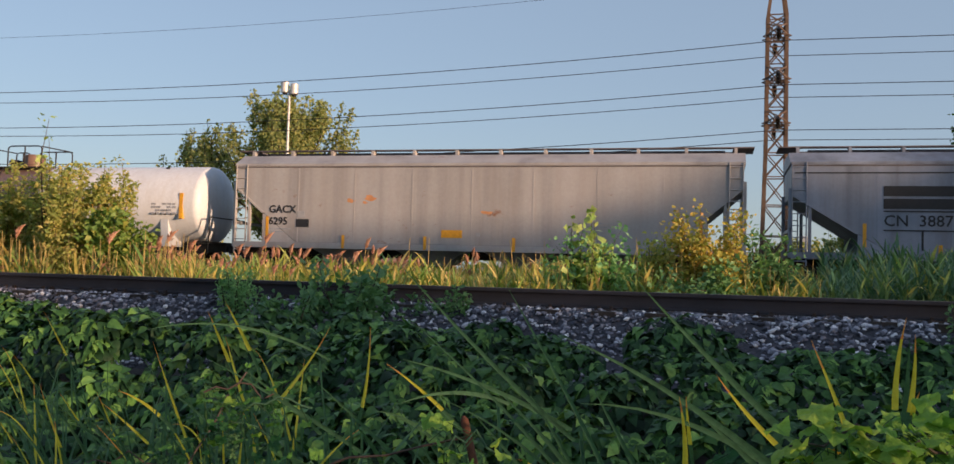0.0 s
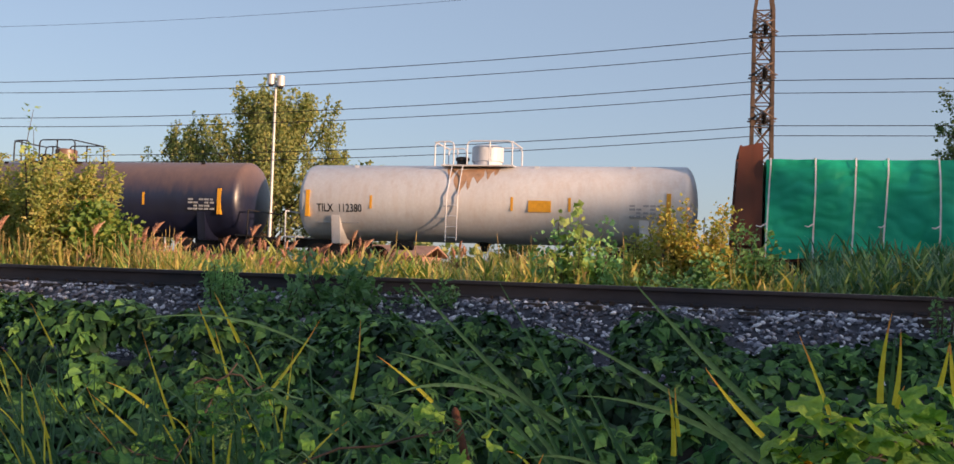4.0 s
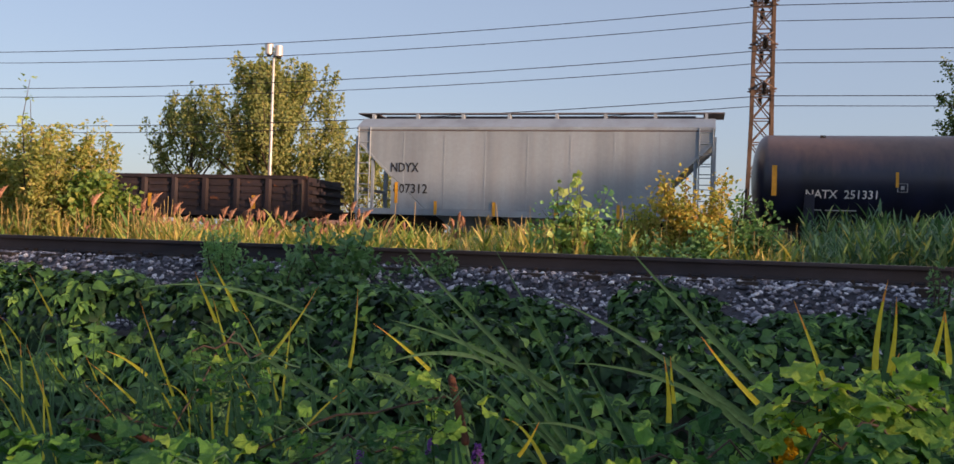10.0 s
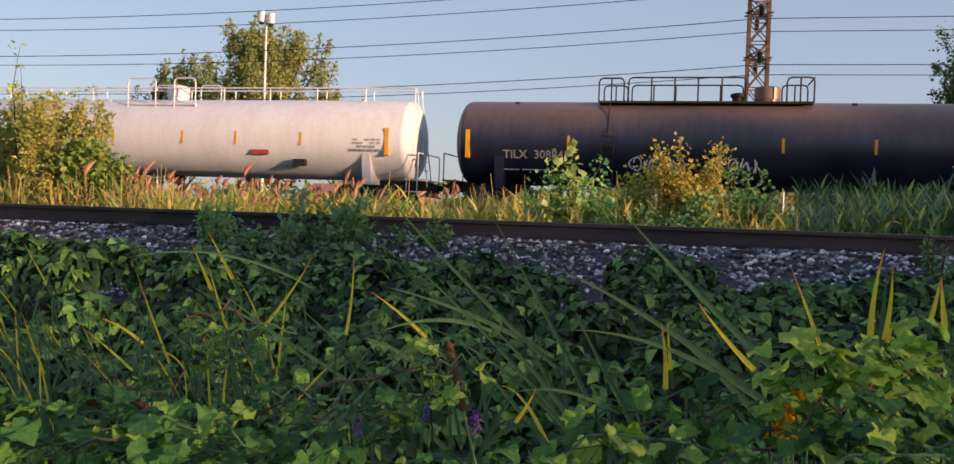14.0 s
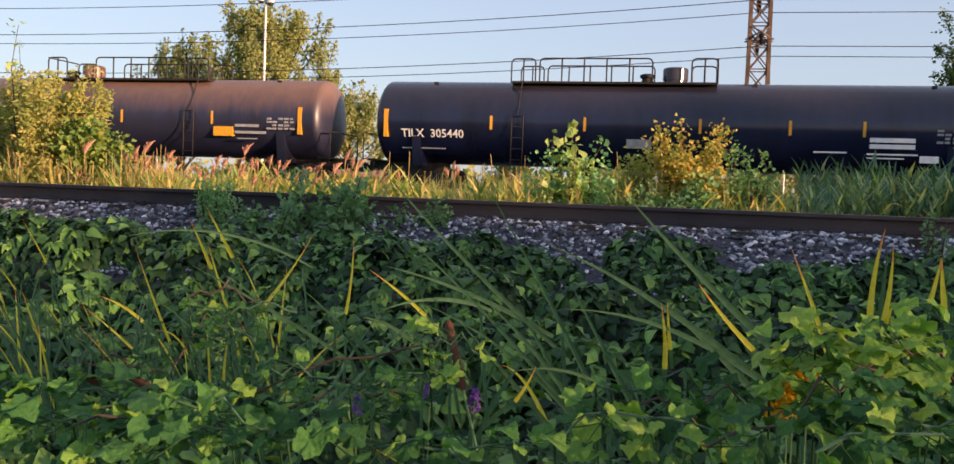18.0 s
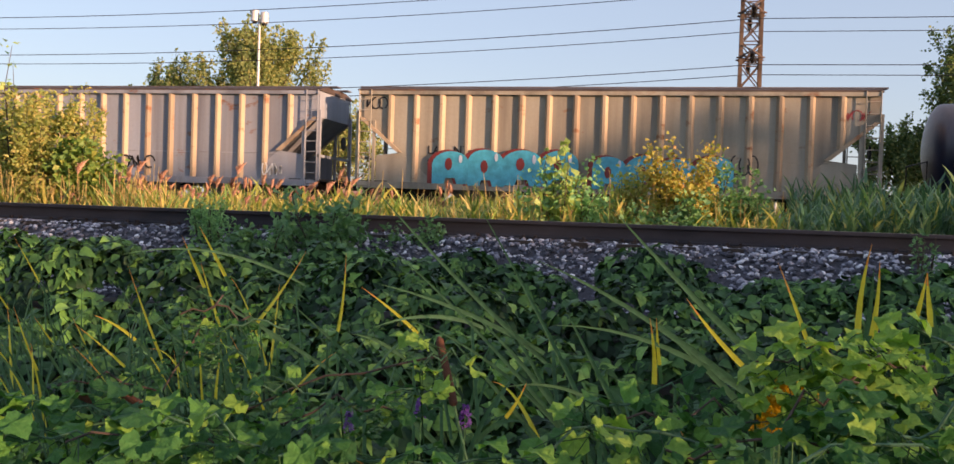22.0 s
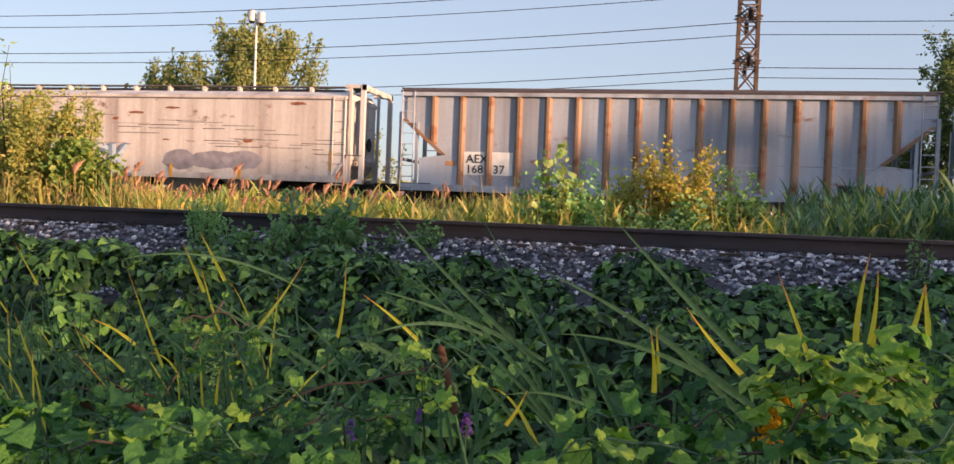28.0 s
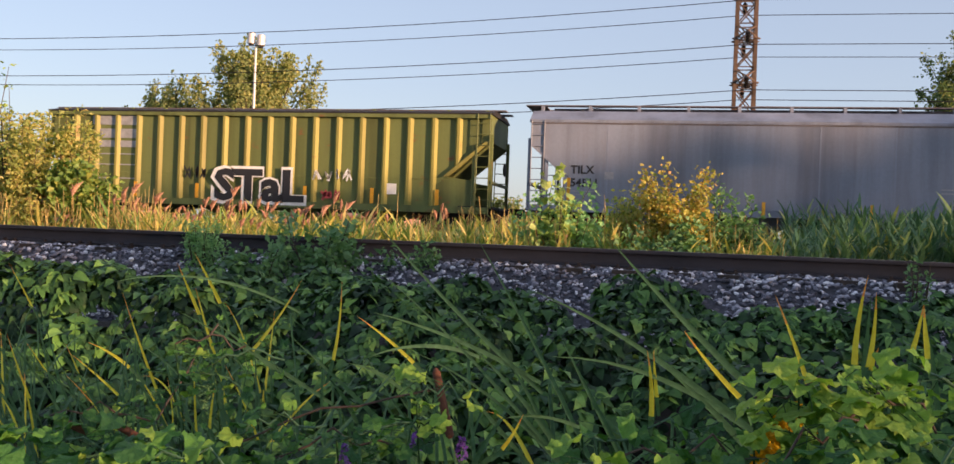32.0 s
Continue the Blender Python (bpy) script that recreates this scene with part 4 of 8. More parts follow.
def gondola(L, label):
    car = thing("gondola_car", label, "gondola car", "cars of the freight train")
    z0, z1 = 0.95, 2.3
    for s in (-1, 1):
        part("side_wall", Shape().box(-L / 2, L / 2, s * (HALF - 0.1) - 0.03, s * (HALF - 0.1) + 0.03, z0, z1), M_gon, car)
        c = Shape().box(-L / 2, L / 2, s * (HALF - 0.06) - 0.08, s * (HALF - 0.06) + 0.08, z1 - 0.13, z1)
        part("top_chord", c, M_gon, car)
        part("side_sill", Shape().box(-L / 2, L / 2, s * (HALF - 0.05) - 0.07, s * (HALF - 0.05) + 0.07, z0 - 0.18, z0), M_gon, car)
        for i in range(14):
            x = -L / 2 + 0.25 + (L - 0.5) * i / 13
            y = s * (HALF - 0.07)
            o = s * HALF
            part("side_stake", Shape().hexa([(x - 0.12, y, z0), (x + 0.12, y, z0), (x + 0.07, o + s * 0.05, z0), (x - 0.07, o + s * 0.05, z0), (x - 0.12, y, z1 - 0.13), (x + 0.12, y, z1 - 0.13), (x + 0.07, o + s * 0.05, z1 - 0.13), (x - 0.07, o + s * 0.05, z1 - 0.13)]), M_gon, car)
        # pressed ribs between the stakes
        for i in range(13):
            x = -L / 2 + 0.25 + (L - 0.5) * (i + 0.5) / 13
            r = Shape()
            for zz in (1.12, 1.38, 1.64, 1.9):
                r.box(x - 0.42, x + 0.42, s * (HALF - 0.07) - 0.045, s * (HALF - 0.07) + 0.045, zz, zz + 0.1)
            part("pressed_rib", r, M_gon, car)
        xe = s * L / 2
        e = Shape().box(min(xe, xe + s * 0.06), max(xe, xe + s * 0.06), -HALF + 0.05, HALF - 0.05, z0, z1 - 0.05)
        for zz in (1.05, 1.35, 1.65, 1.95):
            part("end_rib", Shape().box(min(xe + s * 0.055, xe + s * 0.2), max(xe + s * 0.055, xe + s * 0.2), -HALF + 0.08, HALF - 0.08, zz, zz + 0.13), M_gon, car)
        part("end_wall", e, M_gon, car)
        lad = Shape()
        ladder(lad, xe - s * 0.55, xe - s * 0.15, -HALF - 0.08, 0.7, z1 - 0.3)
        part("ladder", lad, M_under, car)
        truck_parts(car, s * (L / 2 - 1.6))
        coupler(car, xe + s * 0.1, s)
    part("floor_plate", Shape().box(-L / 2, L / 2, -HALF + 0.1, HALF - 0.1, z0 - 0.1, z0), M_gon, car)
    part("centre_sill", Shape().box(-L / 2 + 0.1, L / 2 - 0.1, -0.25, 0.25, 0.68, 0.95), M_under, car)
    stripes(car, [-0.36 * L, -0.12 * L, 0.13 * L, 0.38 * L], -HALF - 0.055, z0 + 0.1, z0 + 0.6, 0.14)
    return car


def bulkhead_flat(L, label):
    car = thing("bulkhead_flat_car", label, "flat car", "cars of the freight train")
    part("deck", Shape().box(-L / 2, L / 2, -HALF + 0.05, HALF - 0.05, 0.95, 1.15), M_bulk, car)
    part("side_sill", Shape().box(-L / 2, L / 2, -HALF, -HALF + 0.08, 0.72, 1.2).box(-L / 2, L / 2, HALF - 0.08, HALF, 0.72, 1.2), M_bulk, car)
    part("centre_sill", Shape().box(-L / 2 + 0.1, L / 2 - 0.1, -0.3, 0.3, 0.55, 0.95), M_under, car)
    for s in (-1, 1):
        xe = s * L / 2
        # sloping side frames
        for y in (-HALF, HALF - 0.14):
            part("bulkhead_side", Shape().hexa([(xe - s * 0.95, y, 1.15), (xe - s * 0.0, y, 1.15), (xe - s * 0.0, y + 0.14, 1.15), (xe - s * 0.95, y + 0.14, 1.15), (xe - s * 0.95, y, 4.6), (xe - s * 0.2, y, 4.44), (xe - s * 0.2, y + 0.14, 4.44), (xe - s * 0.95, y + 0.14, 4.6)]), M_bulk, car)
        xa, xb = sorted((xe - s * 0.95, xe - s * 0.87))
        part("bulkhead_plate", Shape().box(xa, xb, -HALF + 0.14, HALF - 0.14, 1.15, 4.46), M_bulk, car)
        for k in range(6):
            y = -HALF + 0.35 + k * 0.5
            w = Shape().hexa([(xe - s * 0.87, y, 1.15), (xe - s * 0.1, y, 1.15), (xe - s * 0.1, y + 0.08, 1.15), (xe - s * 0.87, y + 0.08, 1.15), (xe - s * 0.87, y, 4.4), (xe - s * 0.3, y, 4.4), (xe - s * 0.3, y + 0.08, 4.4), (xe - s * 0.87, y + 0.08, 4.4)])
            part("bulkhead_stiffener", w, M_bulk, car)
        for zz in (1.9, 2.6, 3.3, 4.0, 4.42):
            f = (zz - 1.15) / 3.35
            x = xe - s * (0.05 + 0.17 * f)
            part("bulkhead_bar", Shape().box(min(x, x - s * 0.07), max(x, x - s * 0.07), -HALF + 0.05, HALF - 0.05, zz, zz + 0.09), M_bulk, car)
        truck_parts(car, s * (L / 2 - 1.9))
        coupler(car, xe, s)
    return car


def wrap_bulge(x, z):
    """How far the slack wrap stands out at a place along the load: pillows, sags and sharp tucks."""
    f = 0.3 * noise.noise((x * 0.62, z * 0.5, 3.0)) + 0.1 * noise.noise((x * 1.3 + z * 0.4, z * 0.8, 7.0))
    tuck = abs(noise.noise((x * 1.3 + z * 1.1, z * 1.9 - x * 0.4, 11.0)))
    fine = abs(noise.noise((x * 2.9 - z * 1.6, z * 3.4, 17.0)))
    return f + 0.05 * min(tuck, 0.3) / 0.3 + 0.012 * min(fine, 0.25) / 0.25


def lumber_load(L, car):
    """Wrapped lumber packs, strapped down; they ride on the flat car."""
    n = 6
    w = (L - 2.1) / n
    left = -L / 2 + 1.05
    rnd = random.Random(100)
    for i in range(n):
        x = left + w * i
        vs, fs = [], []
        nx, nz = 44, 46
        for j in range(nz + 1):
            for k in range(nx + 1):
                u, v = k / nx, j / nz
                xx = x + u * w
                top = 4.02 + 0.05 * noise.noise((xx * 1.1, 5.0, 2.0))
                zz = 0.82 + v * (top - 0.82) + (1 - v) ** 6 * 0.1 * noise.noise((xx * 1.5, 1.0, 4.0))
                edge = 0.1 * max(0, v - 0.9) / 0.1
                vs.append((xx, -HALF - 0.03 - max(0, 0.1 + wrap_bulge(xx, zz)) + edge, zz))
        for j in range(nz):
            for k in range(nx):
                a = j * (nx + 1) + k
                fs.append((a, a + 1, a + nx + 2, a + nx + 1))
        sh = Shape().add(vs, fs)
        sh.box(x + 0.002, x + w - 0.002, -HALF + 0.2, HALF - 0.1, 1.2, 4.03)
        part("wrapped_lumber_pack", sh, M_wrap, car, "lumber pack in green plastic wrap", True, 60)
    count = 18
    for i in range(count + 1):
        x = left + 0.25 + (L - 2.7) * i / count + rnd.uniform(-0.16, 0.16)
        lean = rnd.uniform(-0.26, 0.02)
        ts = [k / 12 for k in range(13)]
        line = [(x + lean * (1 - t), -HALF - 0.075 - max(0, 0.1 + wrap_bulge(x + lean * (1 - t), 0.85 + 3.22 * t)) * (1 if t < 0.98 else 0.3), 0.85 + 3.22 * t) for t in ts]
        vs = []
        for px, py, pz in line:
            vs += [(px - 0.026, py, pz), (px + 0.026, py, pz)]
        vs += [(line[-1][0] - 0.026, HALF - 0.1, 4.09), (line[-1][0] + 0.026, HALF - 0.1, 4.09)]
        m = len(vs) // 2 - 1
        part("tie_down_strap", Shape().add(vs, [(2 * k, 2 * k + 1, 2 * k + 3, 2 * k + 2) for k in range(m)]), M_white, car, "pale webbing strap")
        if i % 3 != 2:
            # the slack end blows aside below the ratchet
            px, py, pz = line[4]
            py -= 0.03
            q = rnd.uniform(0.18, 0.4)
            part("strap_tail", Shape().add([(px, py, pz + 0.06), (px, py, pz), (px - 0.6 * q, py - 0.02, pz - 0.34 * q), (px - 0.6 * q, py - 0.02, pz - 0.34 * q + 0.04), (px - q, py - 0.02, pz - 0.2 * q), (px - q, py - 0.02, pz - 0.2 * q + 0.03)], [(0, 1, 2, 3), (3, 2, 4, 5)]), M_white, car, "loose strap end")


def build_train():
    """Cars from the head of the train backwards: (car, left end, right end) in metres along the track at the start."""
    cars = []

    def put(car, a, b):
        cars.append((car, (a + b) / 2))

    def hop(a, b, mat, label, mark, **kw):
        L = b - a
        car = smooth_hopper(L, mat, label, **kw)
        x = -L / 2 + 1.4
        if mark:
            letters(mark[0], 0.28, M_black, car, x, -HALF - 0.012, 2.28, fat=0.03)
            letters(mark[1], 0.28, M_black, car, x, -HALF - 0.012, 1.84, fat=0.03)
            bars(car, [(x, x + 0.9, 1.66, 1.7), (x, x + 0.7, 1.55, 1.59), (x + 1.15, x + 1.45, 2.1, 2.35)], -HALF - 0.005, M_grey)
            bars(car, [(x + 11.6, x + 12.8, 2.0, 2.04), (x + 11.6, x + 12.7, 1.88, 1.92)] if L > 15 else [], -HALF - 0.005, M_grey)
        put(car, a, b)
        return car, L

    # 1 grey hopper with the railway's own lettering
    car, L = hop(2.34, 20.6, M_hop_mauve, "mauve-grey covered hopper car with black lettering", None, cut_w=2.0, deep=3.0, cut_z=3.0)
    x = -6.38
    part("stripe", Shape().box(-L / 2 + 0.1, L / 2 - 0.1, -HALF - 0.014, -HALF, 3.72, 3.76), M_black, car)
    bars(car, [(x, x + 3.6, 3.0, 3.32), (x, x + 3.7, 2.6, 2.92), (x, x + 5.2, 2.5, 2.54), (x, x + 5.2, 1.9, 1.94), (x + 1.1, x + 1.16, 1.3, 1.9)], -HALF - 0.01, M_black)
    letters("CN  388776", 0.36, M_black, car, x, -HALF - 0.012, 2.06)
    # 2
    car, L = hop(-17.51, 0.87, M_hop_rust, "pale grey covered hopper car with rust spots", ("GACX", "6295"))
    part("placard", Shape().box(-6.68, -6.17, -HALF - 0.014, -HALF, 1.75, 2.05), M_black, car)
    part("yellow_panel", Shape().box(-1.07, -0.31, -HALF - 0.014, -HALF, 1.45, 1.72), M_yellow, car)
    for x, z, w, h in ((-4.55, 2.74, 0.16, 0.07), (-3.8, 2.84, 0.22, 0.09), (-4.0, 2.68, 0.1, 0.04), (0.55, 2.35, 0.2, 0.07)):
        part("rust_stain", Shape().prism([(x + w * math.cos(a) * (1 + 0.3 * math.sin(3 * a + x)), z + h * math.sin(a) * (1 + 0.4 * math.cos(2 * a + x))) for a in [6.283 * i / 14 for i in range(14)]], -HALF - 0.003, -HALF), M_rustspot, car, "orange rust stain")
    bars(car, [(0.5, 1.15, 2.12, 2.15), (0.2, 0.34, 1.52, 1.64)], -HALF - 0.006, M_grey)
    # 3 white tank with a black band
    L = 18.18
    car = tank_car(L, M_tank_white, "white tank car with a black band round its middle", "small", top=4.17, R=1.53, dome=0.1, mark="DPRX  259769", mark_mat=M_black, mark_at=(1.85, 2.15), mark_h=0.34, mark_w=2.57, strip=(-4.57, -2.11, 1.41, 4.16), band=True, hatch_mat=M_tank_red)
    part("yellow_panel", Shape().box(4.42, 5.15, -1.512, -1.35, 2.25, 2.62), M_yellow, car)
    part("placard", Shape().box(5.28, 5.75, -1.49, -1.2, 1.75, 1.98), M_black, car)
    put(car, -37.1, -18.92)
    # 4 lumber
    L = 24.0
    car = bulkhead_flat(L, "red-brown bulkhead flat car loaded with lumber")
    lumber_load(L, car)
    put(car, -62.43, -38.45)
    # 5 white tank, rust-stained
    L = 14.61
    car = tank_car(L, M_tank_rusty, "white tank car with rust runs under its hatch", "small", top=3.95, R=1.42, dome=-0.24, metal=M_tank_white, mark="TILX  112380", mark_mat=M_black, mark_at=(1.0, 2.1), mark_w=1.75, strip=(-4.2, 1.0, 3.02), hatch_mat=M_tank_white, tall=1.35)
    part("yellow_panel", Shape().box(1.58, 2.38, -1.432, -1.3, 2.2, 2.6), M_yellow, car)
    for x0, w, z1 in ((-0.95, 0.5, 2.75), (-0.62, 0.34, 2.95), (-0.3, 0.42, 3.2), (0.05, 0.28, 3.35), (-1.35, 0.3, 3.3), (0.3, 0.2, 3.5)):
        vs = []
        for i in range(9):
            u = i / 8
            z = 3.82 + (z1 - 3.82) * u
            hw = 0.5 * w * (1 - u ** 1.8) * (1 + 0.3 * math.sin(7 * u + 9 * x0)) + 0.01
            y = -math.sqrt(1.42 ** 2 - (z - 2.53) ** 2) - 0.006
            vs += [(x0 - hw, y, z), (x0 + hw, y, z)]
        part("rust_run", Shape().add(vs, [(2 * i, 2 * i + 2, 2 * i + 3, 2 * i + 1) for i in range(8)]), M_ruststain, car, "brown rust run below the hatch")
    put(car, -78.13, -63.52)
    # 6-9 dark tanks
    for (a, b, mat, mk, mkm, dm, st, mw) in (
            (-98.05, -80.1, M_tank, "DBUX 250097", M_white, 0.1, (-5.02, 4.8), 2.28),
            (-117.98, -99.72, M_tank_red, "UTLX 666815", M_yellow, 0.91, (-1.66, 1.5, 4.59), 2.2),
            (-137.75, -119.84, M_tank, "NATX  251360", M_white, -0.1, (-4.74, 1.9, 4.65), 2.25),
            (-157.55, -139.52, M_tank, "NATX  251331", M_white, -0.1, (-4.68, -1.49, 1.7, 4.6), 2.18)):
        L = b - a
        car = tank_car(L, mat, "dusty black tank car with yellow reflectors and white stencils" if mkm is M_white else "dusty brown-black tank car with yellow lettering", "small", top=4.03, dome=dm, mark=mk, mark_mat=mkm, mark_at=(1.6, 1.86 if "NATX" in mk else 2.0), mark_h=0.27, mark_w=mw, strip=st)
        x = -L / 2 + 4.35
        for bx in ((x, x + 0.3, 2.08, 2.1), (x, x + 0.3, 2.34, 2.36), (x, x + 0.02, 2.1, 2.34), (x + 0.28, x + 0.3, 2.1, 2.34), (x + 0.1, x + 0.2, 2.16, 2.28)):
            part("stencil_box", Shape().box(bx[0], bx[1], -1.5, -1.4, bx[2], bx[3]), M_dimwhite, car)
        scrawl(car, -0.05 * L, 1.6, 2.0, 0.45, -1.4, M_dimwhite, int(-a), 7, 0.03, barrel=(1.5, 2.58))
        if mkm is M_yellow:
            part("logo_panel", Shape().box(-2.77, -1.49, -1.512, -1.4, 2.7, 2.88), M_yellow, car)
            part("logo_bar", Shape().box(-2.2, -1.49, -1.518, -1.4, 2.72, 2.86), M_white, car)
        put(car, a, b)
    # 10 short hopper
    car, L = hop(-171.25, -158.85, M_hop, "short pale grey covered hopper car", None, cut_z=3.53, cut_w=1.3, deep=2.55)
    letters("NDYX", 0.34, M_black, car, -4.95, -HALF - 0.012, 2.5, width=1.06)
    letters("807312", 0.34, M_black, car, -4.82, -HALF - 0.012, 1.75, width=1.27)
    # 11, 12 gondolas
    for a, b, one in ((-190.49, -173.2, "15351"), (-208.88, -191.86, "15535")):
        car = gondola(b - a, "dark brown steel gondola car with pressed ribs")
        letters("B  LE", 0.25, M_white, car, -6.1, -HALF - 0.02, 1.72)
        letters(one, 0.25, M_white, car, -6.15, -HALF - 0.02, 1.38)
        put(car, a, b)
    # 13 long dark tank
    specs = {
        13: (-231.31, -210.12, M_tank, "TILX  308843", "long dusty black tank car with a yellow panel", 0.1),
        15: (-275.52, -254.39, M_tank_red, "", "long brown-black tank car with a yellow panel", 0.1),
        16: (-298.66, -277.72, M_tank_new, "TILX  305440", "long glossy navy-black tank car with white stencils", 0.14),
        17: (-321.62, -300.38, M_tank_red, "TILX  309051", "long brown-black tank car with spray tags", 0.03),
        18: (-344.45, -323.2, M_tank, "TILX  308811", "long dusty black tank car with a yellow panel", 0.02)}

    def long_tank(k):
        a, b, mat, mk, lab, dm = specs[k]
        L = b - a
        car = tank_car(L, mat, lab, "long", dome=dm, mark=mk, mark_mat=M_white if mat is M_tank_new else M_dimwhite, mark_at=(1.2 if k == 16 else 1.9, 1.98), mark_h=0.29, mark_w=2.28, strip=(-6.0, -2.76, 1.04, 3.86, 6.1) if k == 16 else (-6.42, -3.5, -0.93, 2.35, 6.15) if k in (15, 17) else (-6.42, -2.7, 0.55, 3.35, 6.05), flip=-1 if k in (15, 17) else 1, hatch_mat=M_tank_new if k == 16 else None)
        if k != 16:
            part("yellow_panel", Shape().box(6.22, 7.0, -1.49, -1.3, 1.85, 2.2), M_yellow, car)
            bars(car, [(7.08, 8.05, 2.2, 2.3), (7.08, 8.35, 1.95, 2.05), (7.2, 8.0, 1.75, 1.79)], -1.47, M_dimwhite if k in (15, 17) else M_white, "stencil_panel")
        else:
            bars(car, [(6.27, 7.61, 2.12, 2.26), (6.27, 7.61, 1.92, 2.06), (6.2, 7.7, 1.72, 1.77), (6.2, 7.3, 1.6, 1.64), (7.75, 8.3, 1.5, 1.72), (4.6, 5.6, 1.75, 1.8)], -1.47, M_white, "stencil_panel")
            part("pale_panel", Shape().box(-1.34, -0.53, -1.47, -1.3, 1.75, 2.05), M_dimwhite, car)
        if k == 13:
            d = 0.32 * 1.5
            prof = [(L / 2 - d * (1 - math.cos(math.pi / 2 * i / 8)) + 0.006, 1.5 * max(math.sin(math.pi / 2 * i / 8), 0.001) + 0.003) for i in range(8, -1, -1)]
            part("tank_head", Shape().lathe(prof, 48, "x", 0, 0, 2.58), M_head_dust_lit, car, "brown dusty dished end with sunlight in its colour", True, 30)
        if k == 13:
            ring = [(-3.45 + 0.95 * math.cos(a), 1.86 + 0.34 * math.sin(a)) for a in [6.283 * i / 28 for i in range(29)]]
            vs = [(px * q + -3.45 * (1 - q), -math.sqrt(2.25 - (pz - 2.58) ** 2) - 0.009, pz) for px, pz in ring for q in (1.0, 0.94)]
            part("spray_ring", Shape().add(vs, [(2 * i, 2 * i + 2, 2 * i + 3, 2 * i + 1) for i in range(28)]), M_white, car, "white spray-painted oval")
        if k in (13, 17):
            for f, w in ((-4.2, 1.5), (-1.82, 1.65)) if k == 13 else ((-4.98, 0.97), (-2.18, 1.33), (0.36, 0.96)):
                scrawl(car, f, 1.62, w, 0.48, -1.395, M_white if k == 13 else M_dimwhite, int(4 * f) + k, 7, 0.04, barrel=(1.5, 2.58))
        put(car, a, b)

    long_tank(13)
    # 14 long white tank with rails along its whole top
    L = 20.34
    car = tank_car(L, M_tank_white, "long white tank car with handrails along its top", "full", top=4.1, dome=0.02, metal=M_tank_white, mark="GATX 30613", mark_mat=M_black, mark_at=(1.75, 1.82), mark_h=0.29, mark_w=2.02, strip=(-6.25, -4.24, -1.83, 1.12, 3.32, 5.91), hatch_mat=M_tank_white)
    part("amber_panel", Shape().box(-3.26, -2.42, -1.45, -1.2, 1.65, 1.9), M_yellow, car)
    part("placard", Shape().box(5.59, 6.07, -1.42, -1.2, 1.55, 1.8), M_black, car)
    part("pink_panel", Shape().box(3.96, 4.64, -1.47, -1.2, 1.95, 2.12), M_red, car)
    put(car, -253.04, -232.7)
    for k in (15, 16, 17, 18):
        long_tank(k)
    # 19, 20 ribbed hoppers with spray pieces
    for a, b, one in ((-363.5, -346.1, "81 18"), (-382.76, -365.05, "81 47")):
        L = b - a
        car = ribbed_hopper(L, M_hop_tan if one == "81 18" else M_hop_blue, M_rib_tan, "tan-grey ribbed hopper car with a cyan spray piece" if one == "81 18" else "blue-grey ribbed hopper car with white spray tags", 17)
        letters("LA    NX", 0.3, M_black, car, -6.15, -HALF + 0.1, 2.05)
        letters(one.replace(" ", "     "), 0.3, M_black, car, -6.15, -HALF + 0.1, 1.6)
        if one == "81 18":
            bubbles(car, -5.9, 0.95, 5.1, 1.3, -HALF - 0.01, M_cyan, M_oxide, M_piece, 3, 4)
            bubbles(car, -0.3, 0.95, 4.5, 1.2, -HALF - 0.01, M_cyan, M_oxide, M_piece, 4, 4)
            scrawl(car, -L / 2 + 12.9, 1.5, 0.8, 0.7, -HALF - 0.005, M_black, 8, 3, 0.05)
            scrawl(car, -L / 2 + 0.2, 3.6, 0.8, 0.45, -HALF + 0.1, M_black, 9, 3, 0.05)
            scrawl(car, L / 2 - 1.1, 3.3, 0.8, 0.4, -HALF + 0.1, M_red, 10, 3, 0.03)
        else:
            for f, w in ((0.12, 1.0), (0.27, 1.4), (0.38, 1.2), (0.47, 0.7), (0.88, 0.8)):
                scrawl(car, -L / 2 + f * L, 1.15, w, 0.5, -HALF - 0.004, M_white, int(100 * f), 5, 0.045)
            scrawl(car, -L / 2 + 0.55 * L, 1.3, 1.4, 0.5, -HALF - 0.004, M_black, 60, 4, 0.07)
        put(car, a, b)
    # 21-27
    car, L = hop(-402.91, -384.0, M_hop_mauve, "mauve-grey covered hopper car with a patched panel", ("TILX", "54545"))
    part("patch_panel", Shape().box(-0.92, 0.76, -HALF - 0.012, -HALF, 1.35, 2.05), M_grey, car, "flat grey patch over old paint")
    car, L = hop(-421.18, -404.2, M_hop, "pale grey covered hopper car", ("IARX", "54175"))
    for f in (0.3, 0.44, 0.63):
        part("placard", Shape().box((f - 0.5) * L, (f - 0.5) * L + 0.4, -HALF - 0.012, -HALF, 1.5, 1.75), M_grey, car)
    hop(-438.9, -422.54, M_hop, "pale grey covered hopper car", ("IARX", "54169"))
    L = 17.45
    car = ribbed_hopper(L, M_hop_pale, M_rib_rust, "blue-grey hopper car with rusted ribs", 16)
    for xa, xb in ((-6.44, -5.72), (-5.5, -4.72)):
        part("number_panel", Shape().box(xa, xb, -HALF + 0.1, -HALF + 0.13, 1.4, 2.2), M_white, car, "white painted panel")
